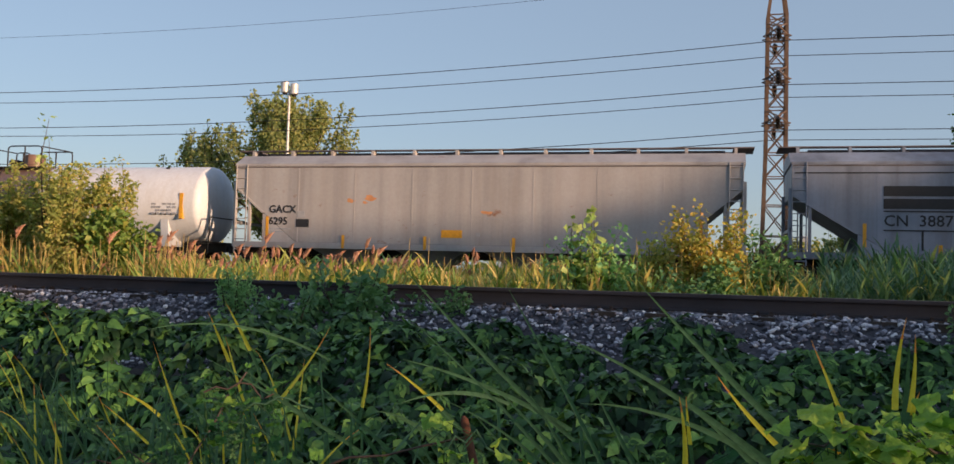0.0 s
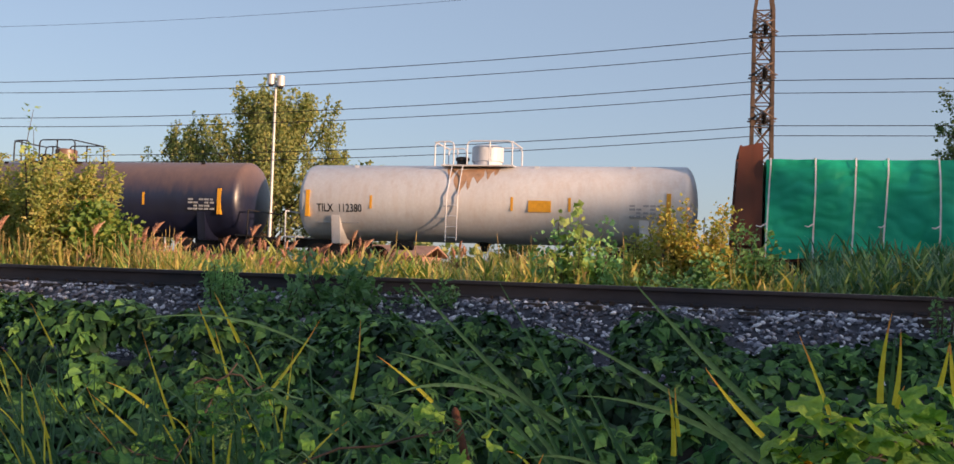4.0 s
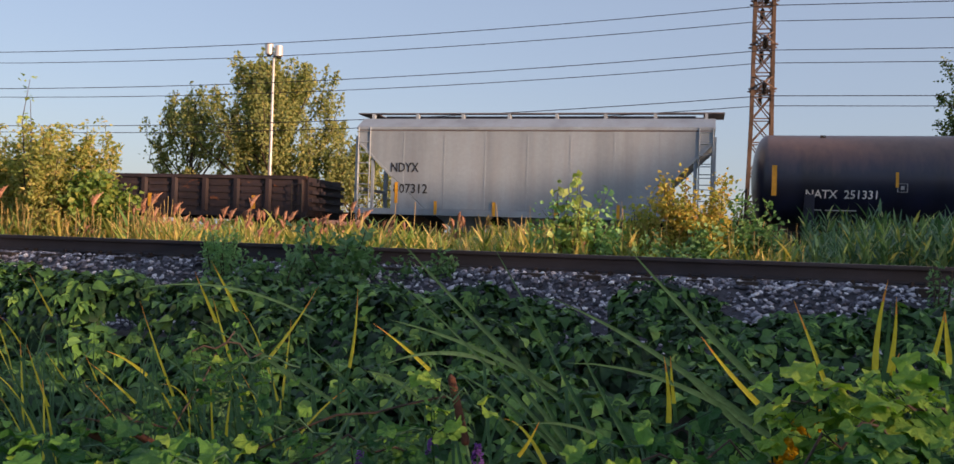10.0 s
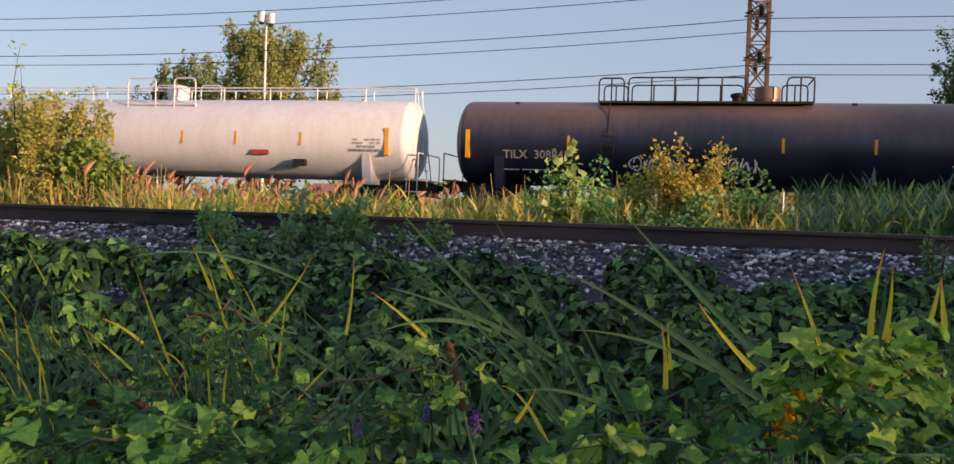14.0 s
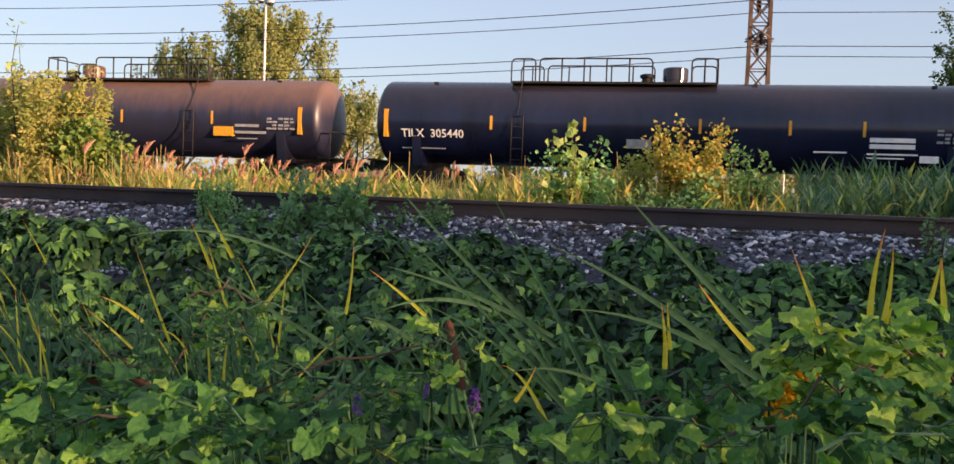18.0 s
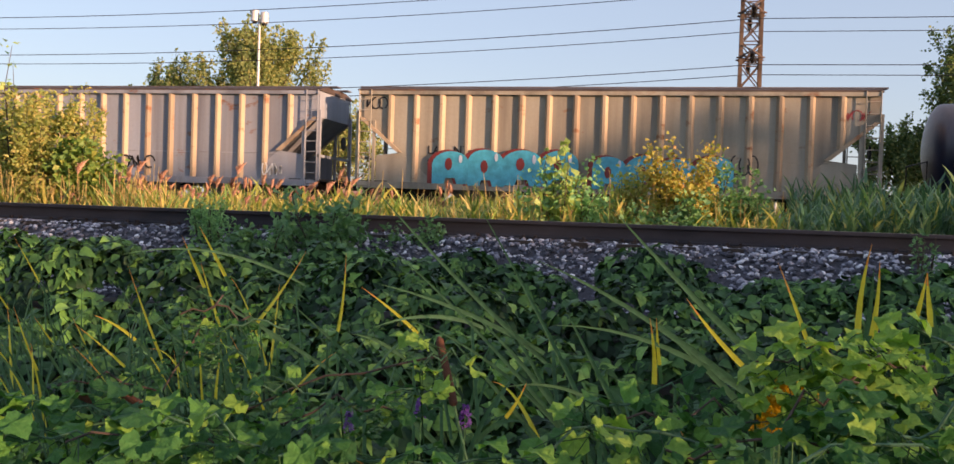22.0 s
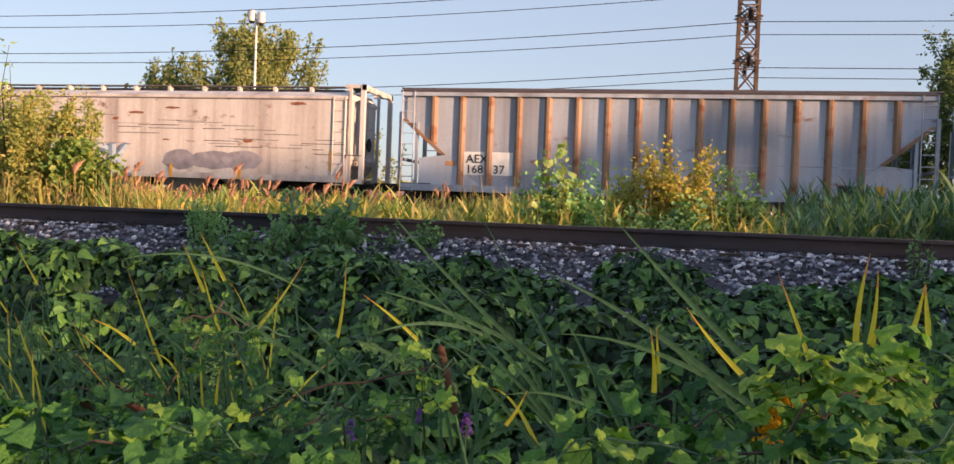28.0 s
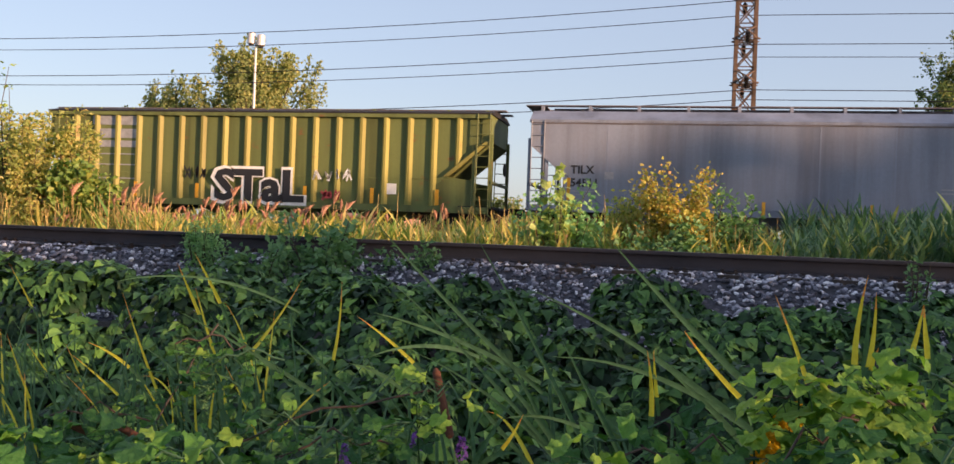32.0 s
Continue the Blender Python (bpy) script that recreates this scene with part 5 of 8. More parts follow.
    part("placard", Shape().box(5.9, 6.4, -HALF + 0.1, -HALF + 0.13, 1.08, 1.38), M_black, car, "dark placard")
    part("stencil_patch", Shape().box(-7.1, -6.75, -HALF + 0.1, -HALF + 0.13, 1.7, 1.86), M_rustspot, car)
    bars(car, [(-4.2, -3.85, 1.72, 1.76), (-4.2, -3.8, 1.62, 1.66), (-4.2, -3.9, 1.5, 1.54)], -HALF + 0.12, M_grey)
    letters("AEX", 0.3, M_black, car, -6.36, -HALF + 0.09, 1.82)
    letters("168   37", 0.3, M_black, car, -6.36, -HALF + 0.09, 1.46)
    part("yellow_patch", Shape().box(L / 2 - 1.7, L / 2 - 1.45, -HALF - 0.012, -HALF, 1.0, 1.4), M_yellow, car)
    put(car, -457.5, -440.31)
    # 25 old hopper with open end frames
    L = 17.9
    car = smooth_hopper(L - 1.4, M_hop_old, z_walk=4.5, z_eave=4.05, label="old peeling grey hopper car with open end frames", cut_z=1.7, cut_w=0.3, deep=0.4, seams=False)
    for s in (-1, 1):
        fr = Shape()
        xe = s * L / 2
        for y in (-HALF + 0.08, HALF - 0.08):
            fr.box(min(xe, xe - s * 0.16), max(xe, xe - s * 0.16), y - 0.08, y + 0.08, 0.95, 4.5)
            fr.box(min(xe - s * 0.5, xe - s * 0.6), max(xe - s * 0.5, xe - s * 0.6), y - 0.05, y + 0.05, 0.95, 4.5)
            fr.box(min(xe, xe - s * 0.75), max(xe, xe - s * 0.75), y - 0.06, y + 0.06, 4.38, 4.5)
            fr.box(min(xe, xe - s * 0.75), max(xe, xe - s * 0.75), y - 0.06, y + 0.06, 0.95, 1.1)
        fr.box(min(xe, xe - s * 0.12), max(xe, xe - s * 0.12), -HALF, HALF, 4.3, 4.5)
        part("end_frame", fr, M_hop_old, car)
    part("number_panel", Shape().box(-6.75, -5.55, -HALF - 0.012, -HALF, 2.4, 2.76), M_white, car)
    letters("OFOX", 0.27, M_black, car, -6.62, -HALF - 0.022, 2.45, width=0.95)
    letters("460111", 0.36, M_black, car, -7.15, -HALF - 0.02, 1.95, width=1.62)
    part("patch_panel", Shape().box(-6.75, -5.55, -HALF - 0.01, -HALF, 1.8, 2.39), M_grey, car)
    letters("LEACK", 1.16, M_spray_blue, car, -4.62, -HALF - 0.055, 1.05, "spray_rim", 4.44, "", 0.06)
    letters("LEACK", 1.1, M_piece, car, -4.52, -HALF - 0.065, 1.12, "spray_piece", 4.3, "", 0.01)
    rnd = random.Random(460)
    for x0, w in ((0.9, 1.6), (2.0, 2.2), (3.3, 1.9)):
        pts = [(x0 + w * (0.5 + 0.5 * math.cos(a) * rnd.uniform(0.75, 1)), 1.68 + 0.42 * math.sin(a) * rnd.uniform(0.7, 1)) for a in [6.283 * i / 16 for i in range(16)]]
        part("spray_smear", Shape().prism(pts, -HALF - 0.004 - 0.002 * x0, -HALF), M_smear, car, "dark purple spray-painted smear")
    for k in range(46):
        x, z, w = rnd.uniform(-8.0, 7.2), rnd.choice((3.05, 2.75, 2.5, 2.2)) + rnd.gauss(0, 0.12), rnd.uniform(0.3, 1.9)
        part("scratch", Shape().box(x, x + w, -HALF - 0.004, -HALF, z, z + rnd.uniform(0.012, 0.03)), M_roofdark, car, "dark scrape along the side")
    for k in range(11):
        x, z, w, h = rnd.uniform(-8.0, 7.0), rnd.uniform(2.3, 3.8), rnd.uniform(0.25, 0.9), rnd.uniform(0.05, 0.16)
        pts = [(x + w * (0.5 + 0.5 * math.cos(a) * rnd.uniform(0.6, 1)), z + h * (0.5 + 0.5 * math.sin(a) * rnd.uniform(0.5, 1))) for a in [6.283 * i / 11 for i in range(11)]]
        part("rust_stain", Shape().prism(pts, -HALF - 0.005, -HALF), M_rustband, car, "brown rust patch")
    put(car, -477.0, -458.95)
    car, L = hop(-497.1, -478.48, M_hop_mauve, "mauve-grey covered hopper car with a red spray face", ("TILX", "54605"))
    scrawl(car, 3.08, 1.35, 0.9, 0.75, -HALF - 0.005, M_red, 77, 1, 0.06)
    scrawl(car, 3.25, 1.5, 0.55, 0.3, -HALF - 0.005, M_red, 78, 2, 0.05)
    scrawl(car, 4.2, 1.4, 0.3, 0.5, -HALF - 0.005, M_red, 79, 2, 0.06)
    car, L = hop(-517.15, -498.35, M_hop_mauve, "mauve-grey covered hopper car", ("TILX", "54511"))
    part("placard", Shape().box(5.86, 6.29, -HALF - 0.012, -HALF, 1.4, 1.65), M_black, car)
    # 28 green ribbed hopper
    L = 17.48
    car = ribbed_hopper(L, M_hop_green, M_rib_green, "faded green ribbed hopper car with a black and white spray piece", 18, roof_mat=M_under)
    letters("STaL", 1.22, M_white, car, -1.72, -HALF - 0.014, 1.0, "spray_rim", 3.75, "", 0.1)
    letters("STaL", 1.13, M_black, car, -1.63, -HALF - 0.03, 1.05, "spray_piece", 3.56, "", 0.05)
    scrawl(car, -2.9, 1.75, 0.9, 0.5, -HALF - 0.005, M_black, 22, 3, 0.06)
    scrawl(car, 2.2, 1.8, 1.5, 0.45, -HALF - 0.005, M_white, 23, 4, 0.06)
    scrawl(car, 2.6, 1.1, 0.7, 0.4, -HALF - 0.005, M_red, 24, 3, 0.1)
    part("placard", Shape().box(4.83, 5.37, -HALF + 0.09, -HALF + 0.125, 1.4, 1.78), M_white, car)
    for k, (x0, x1, z0, z1) in enumerate(((-6.9, -4.85, 3.75, 4.1), (-6.6, -4.8, 3.25, 3.6), (-6.9, -4.85, 2.9, 3.15), (-7.2, -4.9, 2.62, 2.66), (-7.2, -4.9, 2.22, 2.26), (-7.2, -4.9, 1.7, 1.74))):
        part("logo_bar", Shape().box(x0, x1, -HALF + 0.1, -HALF + 0.122, z0, z1), M_dimwhite, car, "faded white logo bar")
    stripes(car, [-4.9, -2.35, 1.95, 4.5, 6.9], -HALF - 0.002, 1.05, 1.6, 0.13)
    for k in range(13):
        part("walk_bracket", Shape().box(-L / 2 + 0.3 + (L - 0.6) * k / 12 - 0.05, -L / 2 + 0.3 + (L - 0.6) * k / 12 + 0.05, -0.9, -0.8, 4.3, 4.5), M_hop_green, car)
    put(car, -536.05, -518.57)
    return cars


CARS = build_train()


def motions():
    """The train rolls by from left to right."""
    for car, x in CARS:
        walk(car, [(t, pose(x + s, TRACK_Y, 0)) for t, s in TRAVEL])

# ---- the ground and the tracks ----
RAIL_Y = 9.77        # near rail of the near track
NEAR_HEAD = -0.03    # top of its head


def lerp_rows(y, rows):
    for (a, za), (b, zb) in zip(rows, rows[1:]):
        if y <= b:
            return za + (zb - za) * max(0.0, (y - a) / (b - a))
    return rows[-1][1]


GROUND = ((-3000, -1.45), (3.6, -1.45), (6.8, -1.0), (8.4, -0.92), (13.4, -0.85), (14.5, -0.75), (28.0, -0.75), (30.0, -0.7), (36.0, -0.7), (3000, -0.75))


def ground_z(x, y):
    near = max(0.0, 1 - abs(y) / 60)
    return lerp_rows(y, GROUND) + 0.07 * near * noise.noise((x * 0.45, y * 0.45, 0.3))


def sheet(name, xs, ys, height, material, kind="structure", label=""):
    nx = len(xs)
    vs = [(x, y, height(x, y)) for y in ys for x in xs]
    fs = [(j * nx + i, j * nx + i + 1, (j + 1) * nx + i + 1, (j + 1) * nx + i) for j in range(len(ys) - 1) for i in range(nx - 1)]
    ob = part(name, Shape().add(vs, fs), material, None, "", True, 60)
    return tagged(ob, label, kind=kind)


xs = [-3000, -1200, -500, -200, -100, -60] + [-45 + 0.7 * i for i in range(101)] + [40, 80, 200, 500, 1200, 3000]
ys = [-3000, -1000, -300, -100, -40, -15, -5] + [-2 + 0.5 * i for i in range(80)] + [45, 60, 90, 150, 300, 700, 1500, 3000]
sheet("ground", xs, ys, ground_z, M_field, label="dry weedy ground reaching to the horizon")

BED = ((7.95, -0.95), (8.3, -0.76), (9.15, -0.3), (9.4, -0.255), (12.0, -0.255), (12.3, -0.32), (13.5, -0.93))


def bed_z(x, y):
    return lerp_rows(y, BED) + 0.025 * noise.noise((x * 1.7, y * 1.7, 4.0))


bx = [-600, -300, -120, -50] + [-26 + 0.25 * i for i in range(165)] + [40, 120, 300, 600]
by = [7.95 + 0.14 * i for i in range(41)]
bed = sheet("ballast_bed_near", bx, by, bed_z, M_ballast, label="grey crushed-stone ballast of the near track")
FARBED = ((27.9, -0.9), (29.9, -0.26), (35.3, -0.26), (37.3, -0.9))
sheet("ballast_bed_far", bx, [27.9 + 0.47 * i for i in range(21)], lambda x, y: lerp_rows(y, FARBED) + 0.03 * noise.noise((x, y, 1)), M_ballast, label="grey crushed-stone ballast of the far track")


def rail_profile(z):
    half = [(0.0762, 0.0), (0.0762, 0.012), (0.02, 0.03), (0.0095, 0.05), (0.0095, 0.125), (0.016, 0.138), (0.0365, 0.148), (0.0375, 0.176), (0.03, 0.186)]
    return [(a, z - 0.186 + b) for a, b in half] + [(-a, z - 0.186 + b) for a, b in half[::-1]]


def rail_line(y, z, x0, x1, name):
    ob = part(name, Shape().profile([(y + a, b) for a, b in rail_profile(z)], x0, x1), M_rail, None, "", True, 40)
    tagged(ob, "rusty brown steel rail on its ballast", "rail", "rails")
    part("running_band", Shape().box(x0, x1, y - 0.026, y + 0.026, z - 0.004, z + 0.002), M_railtop, ob, "polished running band")
    return ob


near_rail = rail_line(RAIL_Y, NEAR_HEAD, -600, 600, "rail")
rail_line(RAIL_Y + 1.51, NEAR_HEAD - 0.02, -600, 600, "rail")
rail_line(TRACK_Y - 0.755, 0.0, -900, 900, "rail")
rail_line(TRACK_Y + 0.755, 0.0, -900, 900, "rail")

# ties with plates and spikes; the near ones are parts of the near track
tie_mesh = Shape().box(-0.115, 0.115, -1.3, 1.3, -0.18, 0).mesh("tie", M_tie)
plate_mesh = Shape().box(-0.1, 0.1, -0.18, 0.18, 0, 0.018).box(-0.08, -0.05, -0.13, -0.09, 0.018, 0.05).box(0.05, 0.08, -0.13, -0.09, 0.018, 0.05).mesh("tie_plate", M_plate)
rnd = random.Random(5)
for i in range(64):
    x = -26 + 0.53 * i + rnd.uniform(-0.03, 0.03)
    tie = part("tie", tie_mesh, M_tie, bed)
    tie.matrix_basis = pose(x, RAIL_Y + 0.755 + rnd.uniform(-0.05, 0.05), NEAR_HEAD - 0.204, 0, 0, rnd.uniform(-1.5, 1.5))
    for dy in (-0.755, 0.755):
        p = part("tie_plate", plate_mesh, M_plate, bed)
        p.matrix_basis = pose(x, RAIL_Y + 0.755 + dy, NEAR_HEAD - 0.2045)
for i in range(16):
    x = -24 + 2.1 * i
    anchor = Shape().box(x - 0.02, x + 0.02, RAIL_Y - 0.1, RAIL_Y + 0.1, NEAR_HEAD - 0.215, NEAR_HEAD - 0.165)
    part("rail_anchor", anchor, M_plate, near_rail)
far_ties = Shape()
for i in range(150):
    x = -45 + 0.53 * i
    far_ties.box(x - 0.11, x + 0.11, TRACK_Y - 1.3, TRACK_Y + 1.3, -0.35, -0.19)
tagged(part("far_ties", far_ties, M_tie), "dark wooden ties of the far track", kind="stuff")


# ---- scattered things, joined ----
def bulk(name, templates, placed, material, label, parent=None, smooth=False):
    """One mesh of many copies: templates are (verts, faces), placed are (template, matrix)."""
    vs, fs, o = [], [], 0
    arr = [np.array(t[0]) for t in templates]
    for k, m in placed:
        a = np.array(m)
        v = arr[k] @ a[:3, :3].T + a[:3, 3]
        vs.append(v)
        fs += [tuple(i + o for i in f) for f in templates[k][1]]
        o += len(v)
    me = bpy.data.meshes.new(name)
    me.from_pydata(np.concatenate(vs).tolist(), [], fs)
    me.materials.append(material)
    if smooth:
        me.shade_smooth()
    ob = new(name, me)
    if parent:
        ob.parent = parent
    else:
        tagged(ob, label, kind="stuff")
    return ob


def stone_template(seed):
    r = random.Random(seed)
    bm = bmesh.new()
    bmesh.ops.create_icosphere(bm, subdivisions=1, radius=1.0)
    sx, sy, sz = r.uniform(0.8, 1.3), r.uniform(0.7, 1.1), r.uniform(0.5, 0.85)
    for v in bm.verts:
        k = r.uniform(0.6, 1.2)
        v.co = Vector((v.co.x * sx * k, v.co.y * sy * k, v.co.z * sz * k))
    out = ([tuple(v.co) for v in bm.verts], [tuple(w.index for w in f.verts) for f in bm.faces])
    bm.free()
    return out


STONES = [stone_template(i) for i in range(9)]


def turn(rx, ry, rz):
    return Euler((rx, ry, rz)).to_matrix().to_4x4()


rnd = random.Random(11)
placed = []
for i in range(17500):
    x, y = rnd.uniform(-12.5, 5.0), 7.95 + 1.95 * rnd.random() ** 0.9
    s = rnd.uniform(0.015, 0.04)
    z = bed_z(x, y) + rnd.uniform(-0.3, 0.75) * s
    if y > RAIL_Y - 0.1:
        z = min(z, -0.262)
    placed.append((i % 9, Matrix.Translation((x, y, z)) @ turn(rnd.uniform(-0.6, 0.6), rnd.uniform(-0.6, 0.6), rnd.uniform(0, 6.3)) @ Matrix.Scale(s, 4)))
stone_meshes = []
for v, f in STONES:
    stone_meshes.append(Shape().add(v, f).mesh("stone", M_stone))
own = [p for p in placed if -3.2 < p[1].translation.x < 1.2 and 8.6 < p[1].translation.y < 9.3][:300]
ids = {id(p) for p in own}
bulk("ballast_stones", STONES, [p for p in placed if id(p) not in ids], M_stone, "loose grey and white ballast stones")
placed = []
for i in range(2600):
    x, y = rnd.uniform(-30, 8.0), rnd.uniform(9.9, 13.0)
    s = rnd.uniform(0.02, 0.036)
    placed.append((i % 9, Matrix.Translation((x, y, bed_z(x, y) - 0.004)) @ turn(rnd.uniform(-0.6, 0.6), rnd.uniform(-0.6, 0.6), rnd.uniform(0, 6.3)) @ Matrix.Scale(s, 4)))
bulk("ballast_stones_between", STONES, placed, M_stone, "loose ballast stones between the rails")

# ---- the power line ----
TOWER_X, TOWER_Y = 2.6, 44.0
ARMS = ((7.02, 1.45), (9.06, 1.45), (11.06, 1.45))
SPAN_WEST, SPAN_EAST = 75, 104


def lattice_tower(x, y, top=15.6):
    tw = thing("lattice_tower", "narrow rust-brown steel lattice power line tower", "tower", at=pose(x, y, -0.75))
    h = top + 0.75

    def half(z):
        return 0.62 - 0.18 * z / 7.0 if z < 7 else 0.44 - 0.03 * (z - 7.0) / 6.3 if z < 13.3 else 0.41 * max(0.05, (h - z) / (h - 13.3))

    cuts = [0, 1.6, 3.1, 4.5, 5.8, 6.9, 8.0, 9.0, 10.0, 11.0, 12.0, 12.8, 13.3, h - 0.02]
    for sx, sy in ((-1, -1), (1, -1), (1, 1), (-1, 1)):
        leg = Shape()
        leg.hose([(sx * half(a), sy * half(a), a) for a in cuts], [0.1] * len(cuts), 4)
        part("leg", leg, M_tower, tw)
    for a, b in zip(cuts, cuts[1:-1]):
        ha, hb = half(a), half(b)
        for (p, q) in (((-1, -1), (1, -1)), ((1, -1), (1, 1)), ((1, 1), (-1, 1)), ((-1, 1), (-1, -1))):
            br = Shape().tube((p[0] * ha, p[1] * ha, a), (q[0] * hb, q[1] * hb, b), 0.038, 0.038, 4)
            br.tube((q[0] * ha, q[1] * ha, a), (p[0] * hb, p[1] * hb, b), 0.038, 0.038, 4)
            br.tube((p[0] * hb, p[1] * hb, b), (q[0] * hb, q[1] * hb, b), 0.035, 0.035, 4)
            part("brace", br, M_tower, tw)
    for z, reach in ARMS:
        zl = z + 0.75 + 0.55
        for s in (-1, 1):
            arm = Shape()
            hb = half(zl)
            for k in (-1, 1):
                arm.tube((k * hb, s * hb, zl), (0, s * reach, zl + 0.1), 0.045, 0.03, 4)
                arm.tube((k * hb, s * hb, zl + 0.5), (0, s * reach, zl + 0.1), 0.04, 0.03, 4)
            part("cross_arm", arm, M_tower, tw)
            part("insulator", Shape().lathe([(0.0, 0.03)] + [(0.05 + 0.06 * i + d, r) for i in range(8) for d, r in ((0.0, 0.04), (0.01, 0.13), (0.035, 0.1))] + [(0.6, 0.03)], 12, "z", 0, s * reach, zl - 0.52), M_glass, tw, "dark disc insulator string", True)
            ring = Shape().pipe([(0.62 * math.cos(0.63 * i), s * 0.35 + 0.3 * math.sin(0.63 * i), zl - 0.05) for i in range(11)], 0.03, 5)
            part("guard_ring", ring, M_tower, tw)
    part("footing", Shape().box(-1.0, 1.0, -1.0, 1.0, -0.2, 0.15), M_galv, tw, "concrete footing")
    return tw


lattice_tower(TOWER_X, TOWER_Y)
copy_thing(lattice_tower(TOWER_X - SPAN_WEST, TOWER_Y), pose(TOWER_X + SPAN_EAST, TOWER_Y, -0.75))
for z, reach in ARMS + ((14.6, 0.0),):
    for s in ((-1, 1) if reach else (0,)):
        sh, line = Shape(), []
        for x0, span, sag in ((TOWER_X - SPAN_WEST, SPAN_WEST, 1.4), (TOWER_X, SPAN_EAST, 0.12), (TOWER_X + SPAN_EAST, SPAN_EAST, 0.8)):
            for i in range(24):
                u = i / 24
                line.append((x0 + span * u, TOWER_Y + s * reach, z - 4 * sag * u * (1 - u)))
        sh.pipe(line, 0.019 if reach else 0.009, 5)
        tagged(part("overhead_wire", sh, M_wire, None, "", True), "thin dark overhead power line wire", "wire", "wires of the power line")

# ---- the lamp post ----
post = thing("flood_light_pole", "slim pale steel pole with two white cylinder lights", "lamp post", at=pose(-27.45, 55, -0.2))
part("pole", Shape().lathe([(-0.6, 0.14), (0.3, 0.12), (6, 0.1), (12.3, 0.07)], 12, "z"), M_galv, post, "", True)
part("cross_bar", Shape().box(-0.42, 0.42, -0.04, 0.04, 12.2, 12.28), M_galv, post)
for dx, dz in ((-0.34, 0.16), (0.34, 0.0)):
    c = part("light_housing", Shape().lathe([(0, 0.2), (0.02, 0.26), (0.7, 0.26), (0.74, 0.2)], 16, "z", dx, 0, 12.0 + dz), M_polewhite, post, "white cylindrical light", True)
    part("lens_ring", Shape().lathe([(-0.12, 0.14), (-0.02, 0.17)], 14, "z", dx, 0, 12.0 + dz), M_under, c)

# ---- the low brick shed behind the far track ----
shed = thing("brick_shed", "low red brick shed with a tiled roof", "shed", at=pose(-22.4, 62, -0.75))
for a, b, c, d in ((-4, 4, -2.5, -2.25), (-4, 4, 2.25, 2.5), (-4, -3.75, -2.25, 2.25), (3.75, 4, -2.25, 2.25)):
    part("wall", Shape().box(a, b, c, d, 0, 1.75), M_brick, shed)
part("roof", Shape().profile([(-2.9, 1.7), (0, 2.4), (2.9, 1.7), (2.9, 1.82), (0, 2.54), (-2.9, 1.82)], -4.4, 4.4), M_roof, shed)
for x in (-2.4, 1.2):
    part("window", Shape().box(x, x + 1.0, -2.53, -2.5, 0.8, 1.4), M_under, shed)
part("door", Shape().box(-0.6, 0.3, -2.53, -2.5, 0, 1.6), M_bark, shed)
for k, x in enumerate((-30.0, 4.6, 8.9)):
    up = thing("utility_post", "thin grey signal post behind the far track", "post", "signal posts", at=pose(x, 47 + 4 * k, -0.75))
    part("pole", Shape().lathe([(0, 0.07), (3.4, 0.05)], 8, "z"), M_galv, up)
    part("head", Shape().box(-0.16, 0.16, -0.1, 0.1, 3.2, 3.5), M_galv, up)

# ---- trees ----
def leaf_quad(w=0.5, fold=0.15):
    return ([(0, 0, 0), (-w * 0.5, 0.45, fold * w), (0, 1, -0.08), (w * 0.5, 0.45, fold * w)], [(0, 1, 2), (0, 2, 3)])


LEAF = [leaf_quad(0.8), leaf_quad(0.6, 0.3), leaf_quad(1.0, -0.2)]


def limb(sh, a, b, r0, r1, rnd, bend=0.12, n=4):
    pts = [Vector(a).lerp(Vector(b), i / n) for i in range(n + 1)]
    d = (Vector(b) - Vector(a)).length
    for p in pts[1:-1]:
        p += Vector((rnd.uniform(-1, 1), rnd.uniform(-1, 1), rnd.uniform(-0.5, 0.5))) * bend * d / n
    sh.hose(pts, [r0 + (r1 - r0) * i / n for i in range(n + 1)], 6)
    return pts


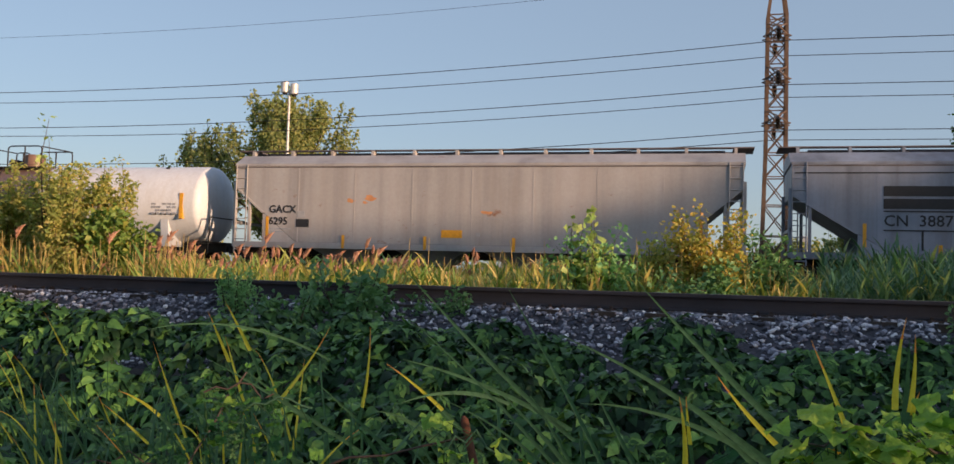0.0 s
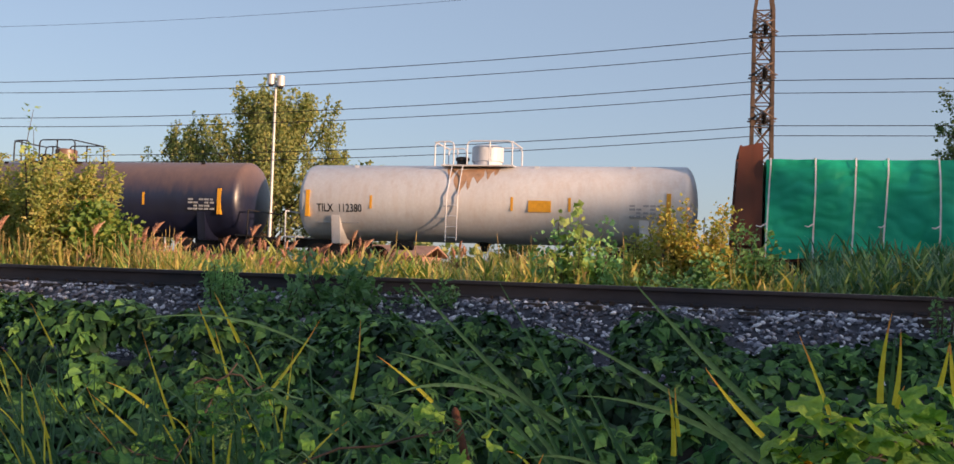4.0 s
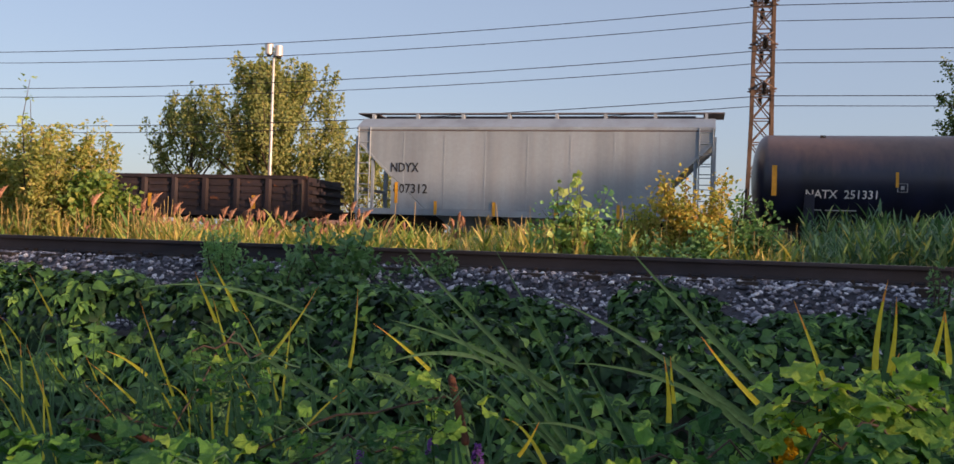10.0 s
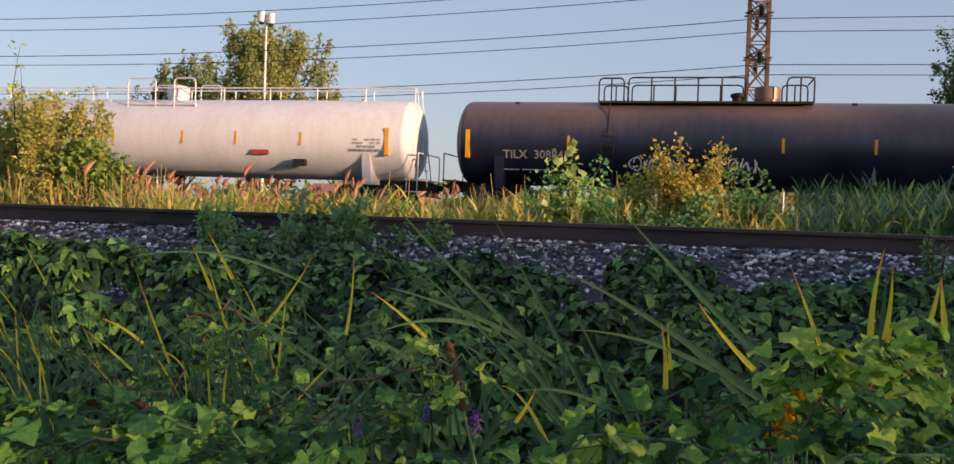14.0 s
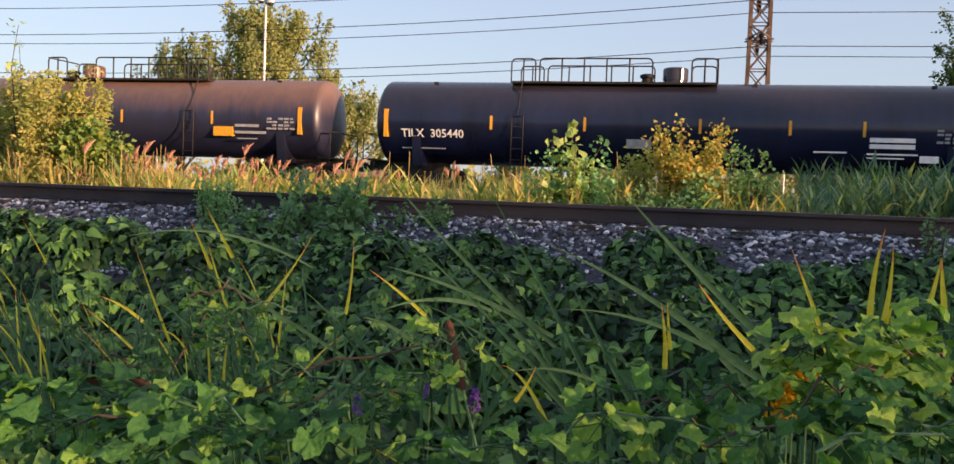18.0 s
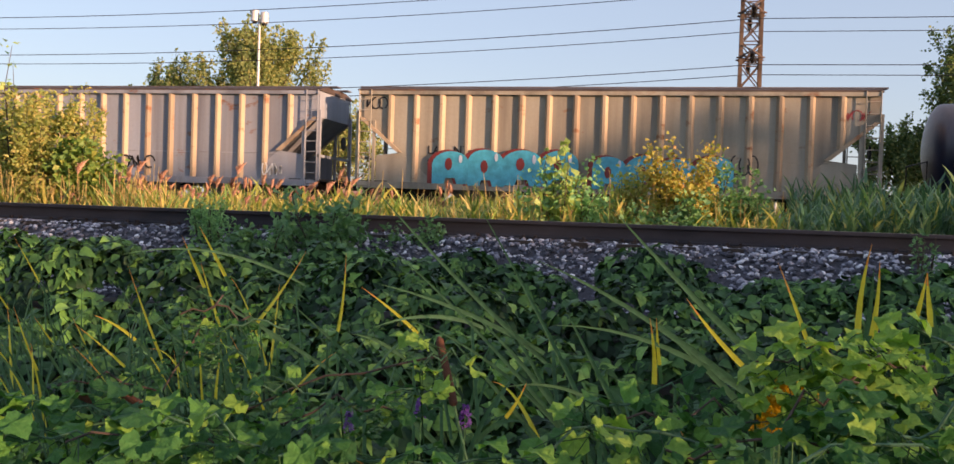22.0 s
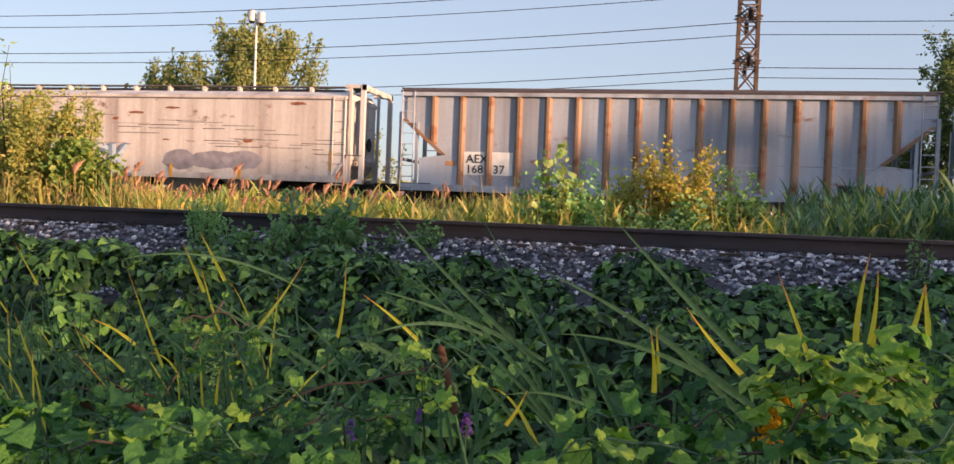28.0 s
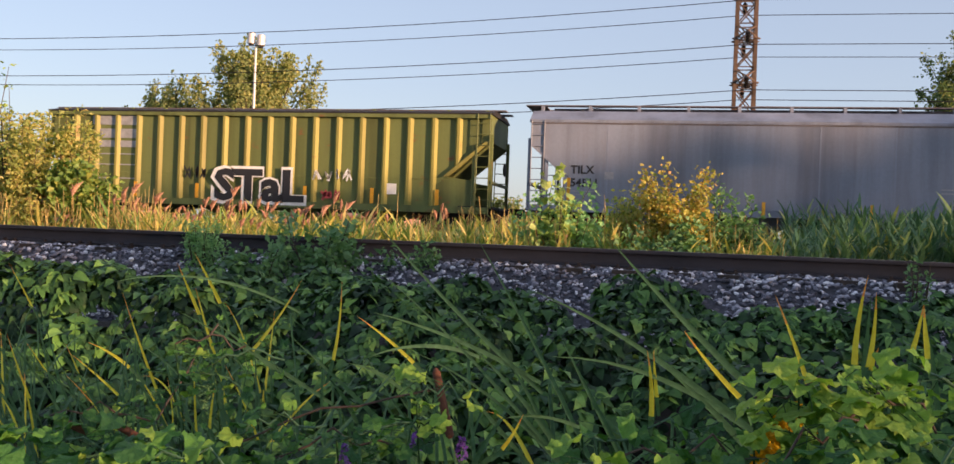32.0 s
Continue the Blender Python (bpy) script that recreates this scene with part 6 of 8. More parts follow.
def tree(x, y, h, w, seed, n=4200, leaf=0.34, mat=None, low=0.16, label="", name="tree", shape=0.75, z=-0.75):
    """Trunk, limbs that rise steeply, and plumes of leaves along the twigs, with gaps and pointed tips."""
    rnd = random.Random(seed)
    t = thing(name, label or "broad poplar tree with small dark green leaves", "tree", "trees behind the far track", at=pose(x, y, z))
    wood = Shape()
    limb(wood, (0, 0, 0), (rnd.uniform(-0.3, 0.3), 0, h * 0.9), 0.022 * h, 0.004 * h, rnd, 0.06, 7)
    plumes = []
    k = 24
    for i in range(k):
        u = (i + 0.5) / k
        zb = h * (low * 0.6 + 0.56 * u)
        out = w * 0.5 * (1 - u) ** 0.5 * rnd.uniform(0.55, 1.0) + 0.06 * w
        a = i * 2.4 + rnd.uniform(-0.4, 0.4)
        end = Vector((math.cos(a) * out, math.sin(a) * out, min(zb + out * shape * rnd.uniform(0.7, 1.3) + 0.08 * h, 0.9 * h)))
        pts = limb(wood, (0, 0, zb), end, 0.009 * h * (1.1 - u), 0.0025 * h, rnd)
        for j in range(6):
            q = pts[1 + j % 4].lerp(end, rnd.random())
            e = q + Vector((rnd.uniform(-0.55, 0.55), rnd.uniform(-0.55, 0.55), rnd.uniform(0.5, 1.35))) * w * rnd.uniform(0.12, 0.24)
            e.z = min(e.z, h)
            wood.tube(q, e, 0.0022 * h, 0.001 * h, 4, False)
            plumes.append((q, e, rnd.uniform(0.018, 0.034) * w))
        plumes.append((pts[2], end, 0.026 * w))
    for i in range(9):
        q = Vector((rnd.uniform(-0.13, 0.13) * w, rnd.uniform(-0.13, 0.13) * w, h * rnd.uniform(0.62, 0.72)))
        plumes.append((q, q + Vector((rnd.uniform(-0.06, 0.06) * w, 0, h * rnd.uniform(0.16, 0.3))), 0.03 * w))
    part("trunk", wood, M_bark, t, "", True)
    placed = []
    for i in range(n):
        q, e, r = plumes[rnd.randrange(len(plumes))]
        f = rnd.random()
        p = q.lerp(e, f) + Vector((rnd.gauss(0, 1), rnd.gauss(0, 1), rnd.gauss(0, 1.0))) * r * (1.0 - 0.72 * f * f)
        if p.z > h or p.z < 0.02 * h:
            continue
        placed.append((i % 3, Matrix.Translation(p) @ turn(rnd.uniform(-1.4, 1.4), rnd.uniform(-1.4, 1.4), rnd.uniform(0, 6.3)) @ Matrix.Scale(leaf * rnd.uniform(0.6, 1.25), 4)))
    bulk("crown", LEAF, placed, mat or M_tree, "", t)
    return t


tree(-32.4, 65, 15.9, 12.8, 1, 26000, 0.25, shape=0.85, low=0.1)
tree(-40.0, 66, 13.0, 8.6, 2, 7000, 0.25, shape=0.9)
tree(-26.0, 67, 9.0, 8.6, 3, 9000, 0.25, low=0.05)
tree(-34.5, 70, 9.5, 9.5, 4, 8000, 0.28, low=0.05)
tree(20.8, 68, 16.8, 13.6, 5, 36000, 0.24, M_darktree, low=0.05, label="tall leafy tree with dark green crown")
tree(22.5, 66, 13.0, 9.0, 9, 16000, 0.24, M_darktree, low=0.05, label="leafy tree with dark green crown")
tree(14.6, 69, 8.6, 7.6, 6, 13000, 0.24, M_darktree, low=0.04, label="lower leafy tree with dark green crown")
tree(26.0, 72, 12.0, 9.0, 7, 4000, 0.4, low=0.05)
for i, (x, y, h, w) in enumerate(((-53, 62, 7.0, 5.5), (-47, 70, 5.2, 5.0), (-18, 92, 4.8, 6.0), (-8.5, 95, 5.0, 6.5), (-1.5, 88, 4.4, 5.0), (4.5, 80, 4.6, 5.0), (9.6, 72, 5.2, 5.2), (8.0, 92, 5.5, 7.0))):
    tree(x, y, h, w, 20 + i, 1500, 0.34, low=0.02, name="small_tree", label="low bushy tree beyond the tracks")

# far woods along the horizon
rnd = random.Random(31)
placed = []
for i in range(5200):
    x = rnd.uniform(-420, 260)
    top = 5.5 + 3.0 * noise.noise((x * 0.03, 0.5, 2.0)) + 2.0 * noise.noise((x * 0.13, 4.5, 2.0))
    placed.append((i % 3, Matrix.Translation((x, 210 + rnd.uniform(-8, 8), -0.75 + (top + 0.75) * rnd.random() ** 0.7)) @ turn(rnd.uniform(-1.4, 1.4), rnd.uniform(-1.4, 1.4), rnd.uniform(0, 6.3)) @ Matrix.Scale(rnd.uniform(1.4, 2.6), 4)))
bulk("far_woods", LEAF, placed, M_tree, "low dark woods along the horizon")

# unseen woods added towards the sun, to shade foreground and lower half of train
SKYLINE = ((-90, 18.0), (-30, 17.0), (-4, 16.6), (0, 16.75), (2.0, 16.8), (2.6, 16.7), (3.2, 16.6), (4.0, 16.8), (4.5, 17.3), (5.0, 18.5), (7.0, 18.5), (8.0, 18.1), (9.0, 17.85), (12.5, 17.5), (13.6, 17.35), (14.6, 17.75), (15.8, 17.6), (17.4, 19.2), (19.4, 22.1), (21.5, 22.5), (24.0, 22.0), (25.5, 21.6), (27.5, 22.0), (30.0, 22.2), (36.0, 22.0), (60.0, 21.4))
SUN_FLAT = Vector((SUN_WAY.x, SUN_WAY.y, 0)).normalized()
SUN_SIDE = Vector((-SUN_FLAT.y, SUN_FLAT.x, 0))
placed = []
for i in range(17000):
    u = rnd.uniform(-60, 48)
    top = lerp_rows(u, SKYLINE) + 0.45 * noise.noise((u * 0.5, 1.2, 7.0)) + 0.3 * noise.noise((u * 1.7, 3.2, 7.0))
    s = rnd.uniform(0.8, 1.8)
    z = -1.45 + (top + 1.45 - 0.4 * s) * rnd.random() ** 0.75
    p = SUN_FLAT * (120 + rnd.uniform(-2.5, 2.5)) + SUN_SIDE * u
    placed.append((i % 3, Matrix.Translation((p.x, p.y, z)) @ turn(rnd.uniform(-1.5, 1.5), rnd.uniform(-1.5, 1.5), rnd.uniform(0, 6.3)) @ Matrix.Scale(s, 4)))
bulk("shade_wood_edge", LEAF, placed, M_tree, "unseen dense wood edge towards the sun, added for its shade")


# ---- reeds and bushes between the tracks ----
def ribbon(p0, way, length, width, droop, n=5, fold=0.0, side=None):
    """A tapering blade that bends down as it goes out."""
    p, d = Vector(p0), Vector(way).normalized()
    side = side or d.cross(Vector((0, 0, 1)))
    side = side.normalized() if side.length > 1e-4 else Vector((1, 0, 0))
    vs, fs = [], []
    for i in range(n + 1):
        u = i / n
        w = width * min(1, 0.55 + 2.2 * u) * (1 - u ** 2.2) * 0.5
        vs += [tuple(p - side * w), tuple(p + side * w)] if i < n else [tuple(p)]
        d = (d + Vector((0, 0, -droop / n))).normalized()
        p = p + d * (length / n)
    for i in range(n):
        a = 2 * i
        fs.append((a, a + 1, a + 3, a + 2) if i < n - 1 else (a, a + 1, a + 2))
    return vs, fs


def reed_template(seed, h=1.5, plume=False, leaves=7, spread=0.5, low=0.08, high=0.72, fine=1.0):
    rnd = random.Random(seed)
    stem, leaf, pl = Shape(), Shape(), Shape()
    lean = Vector((rnd.uniform(-0.12, 0.12), rnd.uniform(-0.12, 0.12), 1)).normalized()
    stem.tube((0, 0, 0), lean * h, 0.009, 0.004, 4, False)
    for i in range(leaves):
        u = low + (high - low) * i / leaves
        a = rnd.uniform(0, 6.28)
        leaf.add(*ribbon(lean * (h * u), (math.cos(a) * spread, math.sin(a) * spread, 1.0), rnd.uniform(0.26, 0.5), fine * rnd.uniform(0.03, 0.062), rnd.choice((0.0, 0.2, 0.6, 1.6)) + rnd.uniform(0, 0.3), 5))
    if plume:
        pl.hose([lean * (h * 0.96 + 0.035 * i) + Vector((0.004 * i * i, 0, 0)) for i in range(7)], [0.006, 0.018, 0.026, 0.028, 0.022, 0.012, 0.003], 6)
        for i in range(44):
            u = i / 44
            a = rnd.uniform(0, 6.28)
            pl.add(*ribbon(lean * (h * 0.97 + 0.17 * u) + Vector((0.1 * u * u, 0, 0)), (math.cos(a) * 0.5 + 0.35, math.sin(a) * 0.5, 1.0), rnd.uniform(0.07, 0.13) * (1.25 - u), 0.034, 0.9, 3))
    return stem, leaf, pl


REEDS = [reed_template(50 + i, 1.12 + 0.06 * (i % 5), i < 5, 5 if i < 5 else 10, 0.6) for i in range(10)]
LUSH = [reed_template(80 + i, 1.3 + 0.07 * i, False, 16, 0.5, 0.05, 0.95, 1.15) for i in range(6)]
rnd = random.Random(77)
stems, leaves, plumes, lush_l, lush_s, gold = [], [], [], [], [], []
for i in range(7400):
    y = 13.7 + 13.5 * rnd.random() ** 1.6
    x = rnd.uniform(-1.02 * y - 1, 0.36 * y + 1)
    right = x > 0.1 * y + 0.5 * noise.noise((x, y, 3))
    tall = 1.0 + 0.5 * noise.noise((x * 0.8, y * 0.4, 9.0)) + rnd.uniform(-0.32, 0.2)
    m = Matrix.Translation((x, y, ground_z(x, y) - 0.02)) @ turn(rnd.uniform(-0.1, 0.1), rnd.uniform(-0.1, 0.1), rnd.uniform(0, 6.3)) @ Matrix.Scale(tall, 4)
    if right:
        k = i % 6
        m = m @ Matrix.Scale(0.7 + 0.2 * min(1, max(0, (x / y - 0.2) / 0.12)), 4)
        lush_l.append((k, m))
        lush_s.append((k, m))
        if rnd.random() < 0.13:
            gold.append((k % 10, m))
        continue
    m = m @ Matrix.Scale(0.8 if x < -0.25 * y else 0.88, 4)
    k = rnd.randrange(5, 10) if not (-0.85 * y < x < -0.1 * y and rnd.random() < (0.05 if x < -0.33 * y else 0.018)) else rnd.randrange(5)
    if rnd.random() < (0.12 if x < -0.3 * y else 0.4) or k < 5:
        stems.append((k, m))
    if k < 5:
        m = Matrix.Translation((x, y, ground_z(x, y) - 0.02)) @ turn(rnd.uniform(-0.12, 0.12), rnd.uniform(-0.12, 0.12), rnd.uniform(-2.2, 2.2)) @ Matrix.Scale(rnd.uniform(0.74, 1.03), 4)
        stems[-1] = (k, m)
        plumes.append((k, m))
    leaves.append((k, m))
for i in range(520):
    # the tall grasses at the foot of the willows
    x, y = rnd.uniform(-13.5, -8.2), rnd.uniform(12.9, 13.9)
    m = Matrix.Translation((x, y, ground_z(x, y) - 0.02)) @ turn(rnd.uniform(-0.15, 0.15), rnd.uniform(-0.15, 0.15), rnd.uniform(-0.9, 0.9)) @ Matrix.Scale(rnd.uniform(0.55, 1.15), 4)
    k = rnd.randrange(10) if rnd.random() < 0.1 else rnd.randrange(5, 10)
    stems.append((k, m))
    leaves.append((k, m))
    if k < 5:
        plumes.append((k, m))
for i in range(1500):
    # a ranker fringe along the far ballast
    x, y = rnd.uniform(-30, 11), rnd.uniform(26.2, 29.3)
    m = Matrix.Translation((x, y, ground_z(x, y) - 0.02)) @ turn(rnd.uniform(-0.1, 0.1), rnd.uniform(-0.1, 0.1), rnd.uniform(0, 6.3)) @ Matrix.Scale(rnd.uniform(0.95, 1.35), 4)
    if x > 0.1 * y:
        lush_l.append((i % 6, m))
    else:
        leaves.append((rnd.randrange(5, 10), m))
bulk("reed_stalks", [(r[0].v, r[0].f) for r in REEDS], stems, M_dryreed, "dry straw-coloured reed stalks")
bulk("reed_leaves", [(r[1].v, r[1].f) for r in REEDS], leaves, M_reed, "green and straw-yellow reed leaves between the tracks")
bulk("reed_plumes", [(r[2].v or [(0, 0, 0)], r[2].f) for r in REEDS], plumes, M_plume, "reddish-brown feathery reed plumes")
bulk("tall_reeds", [(r[1].v, r[1].f) for r in LUSH], lush_l, M_lush, "tall lush green reeds between the tracks")
bulk("tall_reed_stalks", [(r[0].v, r[0].f) for r in LUSH], lush_s, M_weed, "green stalks of the tall reeds")
# sunlit streaks in the green reeds, given as yellow leaf colour
bulk("sunlit_yellow_reeds", [(r[1].v, r[1].f) for r in REEDS], gold, M_dryblade_lit, "yellow reed leaves painted as sunlit streaks among the green")


def bush(name, x, y, z, h, w, seed, mat, label, n=1500, leaf=0.07, stems=9, upright=0.6, tuft=0.16, long=1.6, category="bush", twigs=9, wand=0.0):
    """Several stems from one root, twigs, and leaves along the twigs."""
    rnd = random.Random(seed)
    b = thing(name, label, category, "bushes by the tracks", at=pose(x, y, z))
    line = []
    for i in range(stems):
        wood = Shape()
        a = rnd.uniform(0, 6.28)
        r = w * 0.5 * rnd.uniform(0.15, 1.0)
        top = Vector((math.cos(a) * r, math.sin(a) * r * 0.8, h * rnd.uniform(upright, 1.0) * (1 - 0.3 * r / w)))
        pts = limb(wood, (math.cos(a) * 0.06 * w, math.sin(a) * 0.06 * w, 0), top, 0.012 * h ** 0.5, 0.004, rnd, 0.14, 5)
        line += [pts[j].lerp(pts[j + 1], rnd.random()) for j in range(1, 5) for _ in range(3)] + [top]
        for j in range(twigs):
            q = pts[1 + j % 5] if 1 + j % 5 < 5 else top
            e = q + Vector((rnd.uniform(-1, 1), rnd.uniform(-1, 1), rnd.uniform(0.0, 1.0))) * w * 0.2
            if wand:
                e = q + Vector((rnd.uniform(-0.25, 0.25), rnd.uniform(-0.25, 0.25), rnd.uniform(0.5, 1.2))) * wand
            wood.tube(q, e, 0.006, 0.003, 4, False)
            line += [q.lerp(e, rnd.random()) for _ in range(3)] + [e]
        part("stem", wood, M_bark, b)
    placed = []
    for i in range(n):
        p = line[rnd.randrange(len(line))] + Vector((rnd.gauss(0, 1), rnd.gauss(0, 1), rnd.gauss(0, 1))) * tuft * 0.5
        if p.z < 0:
            continue
        s = leaf * rnd.uniform(0.6, 1.3)
        placed.append((i % 3, Matrix.Translation(p) @ turn(rnd.uniform(-1.2, 1.2), rnd.uniform(-1.2, 1.2), rnd.uniform(0, 6.3)) @ Matrix.Diagonal((s / long * 1.4, s, s, 1))))
    bulk("foliage", LEAF, placed, mat, "", b)
    return b


# the tall yellowing bush beyond the rail, the golden shrub, the pale sapling
bush("willow_bush", -11.3, 14.3, -0.8, 2.75, 2.4, 1, M_willow, "tall yellow-green willow bush in evening sun", 21000, 0.1, 34, 0.4, 0.12, 2.2, wand=0.42)
bush("willow_bush", -10.2, 14.0, -0.8, 1.95, 1.15, 2, M_bushgreen, "dense green bush beside the willow", 5200, 0.11, 16, 0.5, 0.18, 1.3)
bush("willow_bush", -10.75, 13.8, -0.8, 1.5, 1.5, 17, M_willow, "low yellow-green willow shoots", 7000, 0.09, 18, 0.4, 0.14, 2.0, wand=0.25)
bush("willow_bush", -13.0, 15.0, -0.8, 2.7, 2.6, 3, M_willow, "tall yellow-green willow bush in evening sun", 17000, 0.1, 28, 0.4, 0.13, 2.2, wand=0.42)
bush("lone_weed", -11.75, 14.0, -0.8, 3.75, 0.25, 4, M_pale, "single tall weed stalk with a tuft of leaves", 60, 0.09, 2, 0.95, 0.09, 1.2, "weed")
bush("golden_shrub", -0.1, 14.4, -0.8, 2.15, 1.45, 5, M_gold, "golden yellow shrub with reddish leaves", 7600, 0.07, 20, 0.45, 0.16, 1.3, wand=0.25)
bush("golden_shrub", -0.85, 14.6, -0.8, 1.6, 0.9, 18, M_willow, "olive-green shrub beside the golden one", 2600, 0.075, 12, 0.5, 0.14, 1.4, wand=0.2)
bush("golden_shrub", 0.45, 15.0, -0.8, 1.7, 1.6, 6, M_weed, "green shrub beside the golden one", 2800, 0.08, 12, 0.5, 0.16, 1.3)
bush("pale_sapling", -1.95, 14.0, -0.8, 1.85, 1.05, 7, M_pale, "young sapling with pale round leaves", 520, 0.1, 9, 0.6, 0.1, 0.9, wand=0.22)
bush("golden_shrub", -0.1, 13.7, -0.8, 1.15, 1.7, 15, M_weed, "green shrub at the foot of the golden one", 2600, 0.08, 12, 0.5, 0.16, 1.3)
bush("pale_sapling", -1.75, 14.3, -0.8, 1.6, 1.5, 8, M_feather, "green undergrowth round the sapling", 2200, 0.09, 10, 0.5, 0.2, 1.3)
# weeds growing up before the near rail
bush("rail_weed", -3.65, 9.05, -0.75, 1.06, 1.15, 9, M_weed, "dark green weed growing up against the rail", 1000, 0.11, 16, 0.5, 0.13, 1.6, "weed", 0)
bush("rail_weed", -4.25, 8.7, -0.8, 0.75, 0.9, 10, M_weed, "dark green weed growing up against the rail", 600, 0.1, 12, 0.5, 0.13, 1.6, "weed", 0)
bush("feathery_weed", -5.0, 9.0, -0.75, 0.92, 0.6, 11, M_feather, "feathery green weed before the rail", 2400, 0.05, 16, 0.7, 0.07, 3.0, "weed", 0)
bush("rail_weed", -2.75, 9.15, -0.75, 0.78, 0.6, 12, M_weed, "thin weed before the rail", 900, 0.07, 8, 0.5, 0.09, 2.0, "weed", 0)
bush("rail_weed", 2.1, 8.9, -0.75, 0.85, 0.45, 13, M_weed, "thin weed before the rail", 200, 0.06, 6, 0.6, 0.06, 2.2, "weed", 0)

# ---- the creepers in the foreground ----
VEG_EAST = ((1.0, -1.05), (2.2, -1.02), (3.6, -1.08), (4.6, -1.0), (5.2, -0.86), (6.0, -0.63), (6.8, -0.48), (7.5, -0.44), (8.0, -0.54), (8.45, -0.74))
VEG_WEST = ((1.0, -1.05), (2.2, -1.0), (3.6, -1.02), (4.6, -1.02), (5.2, -0.9), (5.7, -0.62), (6.4, -0.5), (7.4, -0.46), (8.0, -0.54), (8.45, -0.74))
rnd = random.Random(64)
MOUNDS = []
for i in range(640):
    y = 2.4 + 5.6 * rnd.random()
    r = rnd.uniform(0.11, 0.32)
    MOUNDS.append((rnd.uniform(-1.0 * y - 0.8, 0.45 * y + 0.8), y, r, r * rnd.uniform(0.6, 1.25)))
MOUNDS = np.array(MOUNDS)


def veg_base(x, y):
    k = min(1.0, max(0.0, 0.5 - 1.2 * (x / max(y, 0.5) + 0.22)))
    return (1 - k) * lerp_rows(y, VEG_EAST) + k * lerp_rows(y, VEG_WEST) + 0.13 * noise.noise((x * 0.9, y * 0.9, 8.0)) - 0.1 - 0.09 * min(1, max(0, y - 6.2)) * (1 if x < -0.1 * y else 0.3)


def veg_z(x, y):
    """The top of the creepers: a bank that rises to the ballast, heaped in mounds."""
    d = 1 - ((MOUNDS[:, 0] - x) ** 2 + (MOUNDS[:, 1] - y) ** 2) / MOUNDS[:, 2] ** 2
    return veg_base(x, y) + float(np.max(MOUNDS[:, 3] * np.sqrt(np.clip(d, 0, 1)))) * 1.05


def ovate(seed, wide=0.42):
    """A pointed oval leaf, folded along its midrib and hanging towards its tip."""
    rnd = random.Random(seed)
    fold, droop, wave = rnd.uniform(0.15, 0.5), rnd.uniform(0.1, 0.45), rnd.uniform(-0.06, 0.06)
    vs, fs = [(0, 0, 0)], []
    rows = ((0.1, 0.62), (0.28, 1.0), (0.5, 0.98), (0.74, 0.6))
    for u, k in rows:
        w = wide * k * rnd.uniform(0.92, 1.08)
        z = 0.06 * math.sin(3 * u) - droop * u * u
        vs += [(-w, u - 0.04, z + fold * w + wave * math.sin(9 * u)), (0, u, z), (w, u - 0.04, z + fold * w - wave * math.sin(9 * u))]
    vs.append((0, 1.05, -droop * 1.1))
    fs += [(0, 2, 1), (0, 3, 2)]
    for i in range(3):
        o = 1 + 3 * i
        fs += [(o, o + 1, o + 4, o + 3), (o + 1, o + 2, o + 5, o + 4)]
    fs += [(10, 11, 13), (11, 12, 13)]
    return vs, fs


def leaf_pose(p, normal, tip, size):
    """A leaf's place: its face along the normal, its tip the way it hangs."""
    n = normal.normalized()
    t = (tip - n * tip.dot(n)).normalized()
    m = Matrix((t.cross(n), t, n)).transposed().to_4x4()
    return Matrix.Translation(p) @ m @ Matrix.Scale(size, 4)


def lobed(seed, lobes=5, teeth=0.1):
    """A lobed leaf, folded along its midrib; the stalk end at the origin, the tip along y."""
    rnd = random.Random(seed)
    half = [(0.0, 0.0), (0.2, -0.14), (0.42, -0.06), (0.5, 0.1), (0.47, 0.27), (0.56, 0.42), (0.5, 0.55), (0.36, 0.64), (0.32, 0.78), (0.16, 0.92), (0.0, 1.04)]
    half = [(a * rnd.uniform(0.85, 1.1), b + (rnd.uniform(-0.04, 0.04) if a else 0)) for a, b in half]
    cup = rnd.uniform(0.05, 0.3)
    droop = rnd.uniform(0.1, 0.45)
    vs = [(0, b, -droop * b * b) for _, b in ((0, 0.0), (0, 0.4), (0, 1.06))]
    fs = []
    for s in (-1, 1):
        o = len(vs)
        vs += [(s * a, b, cup * a - droop * b * b + 0.05 * math.sin(9 * b + 5 * a)) for a, b in half[1:-1]]
        rim = [0] + [o + i for i in range(len(half) - 2)] + [2]
        for i in range(len(rim) - 1):
            hub = 1
            f = (hub, rim[i], rim[i + 1])
            if len(set(f)) == 3:
                fs.append(f if s < 0 else f[::-1])
    return vs, fs


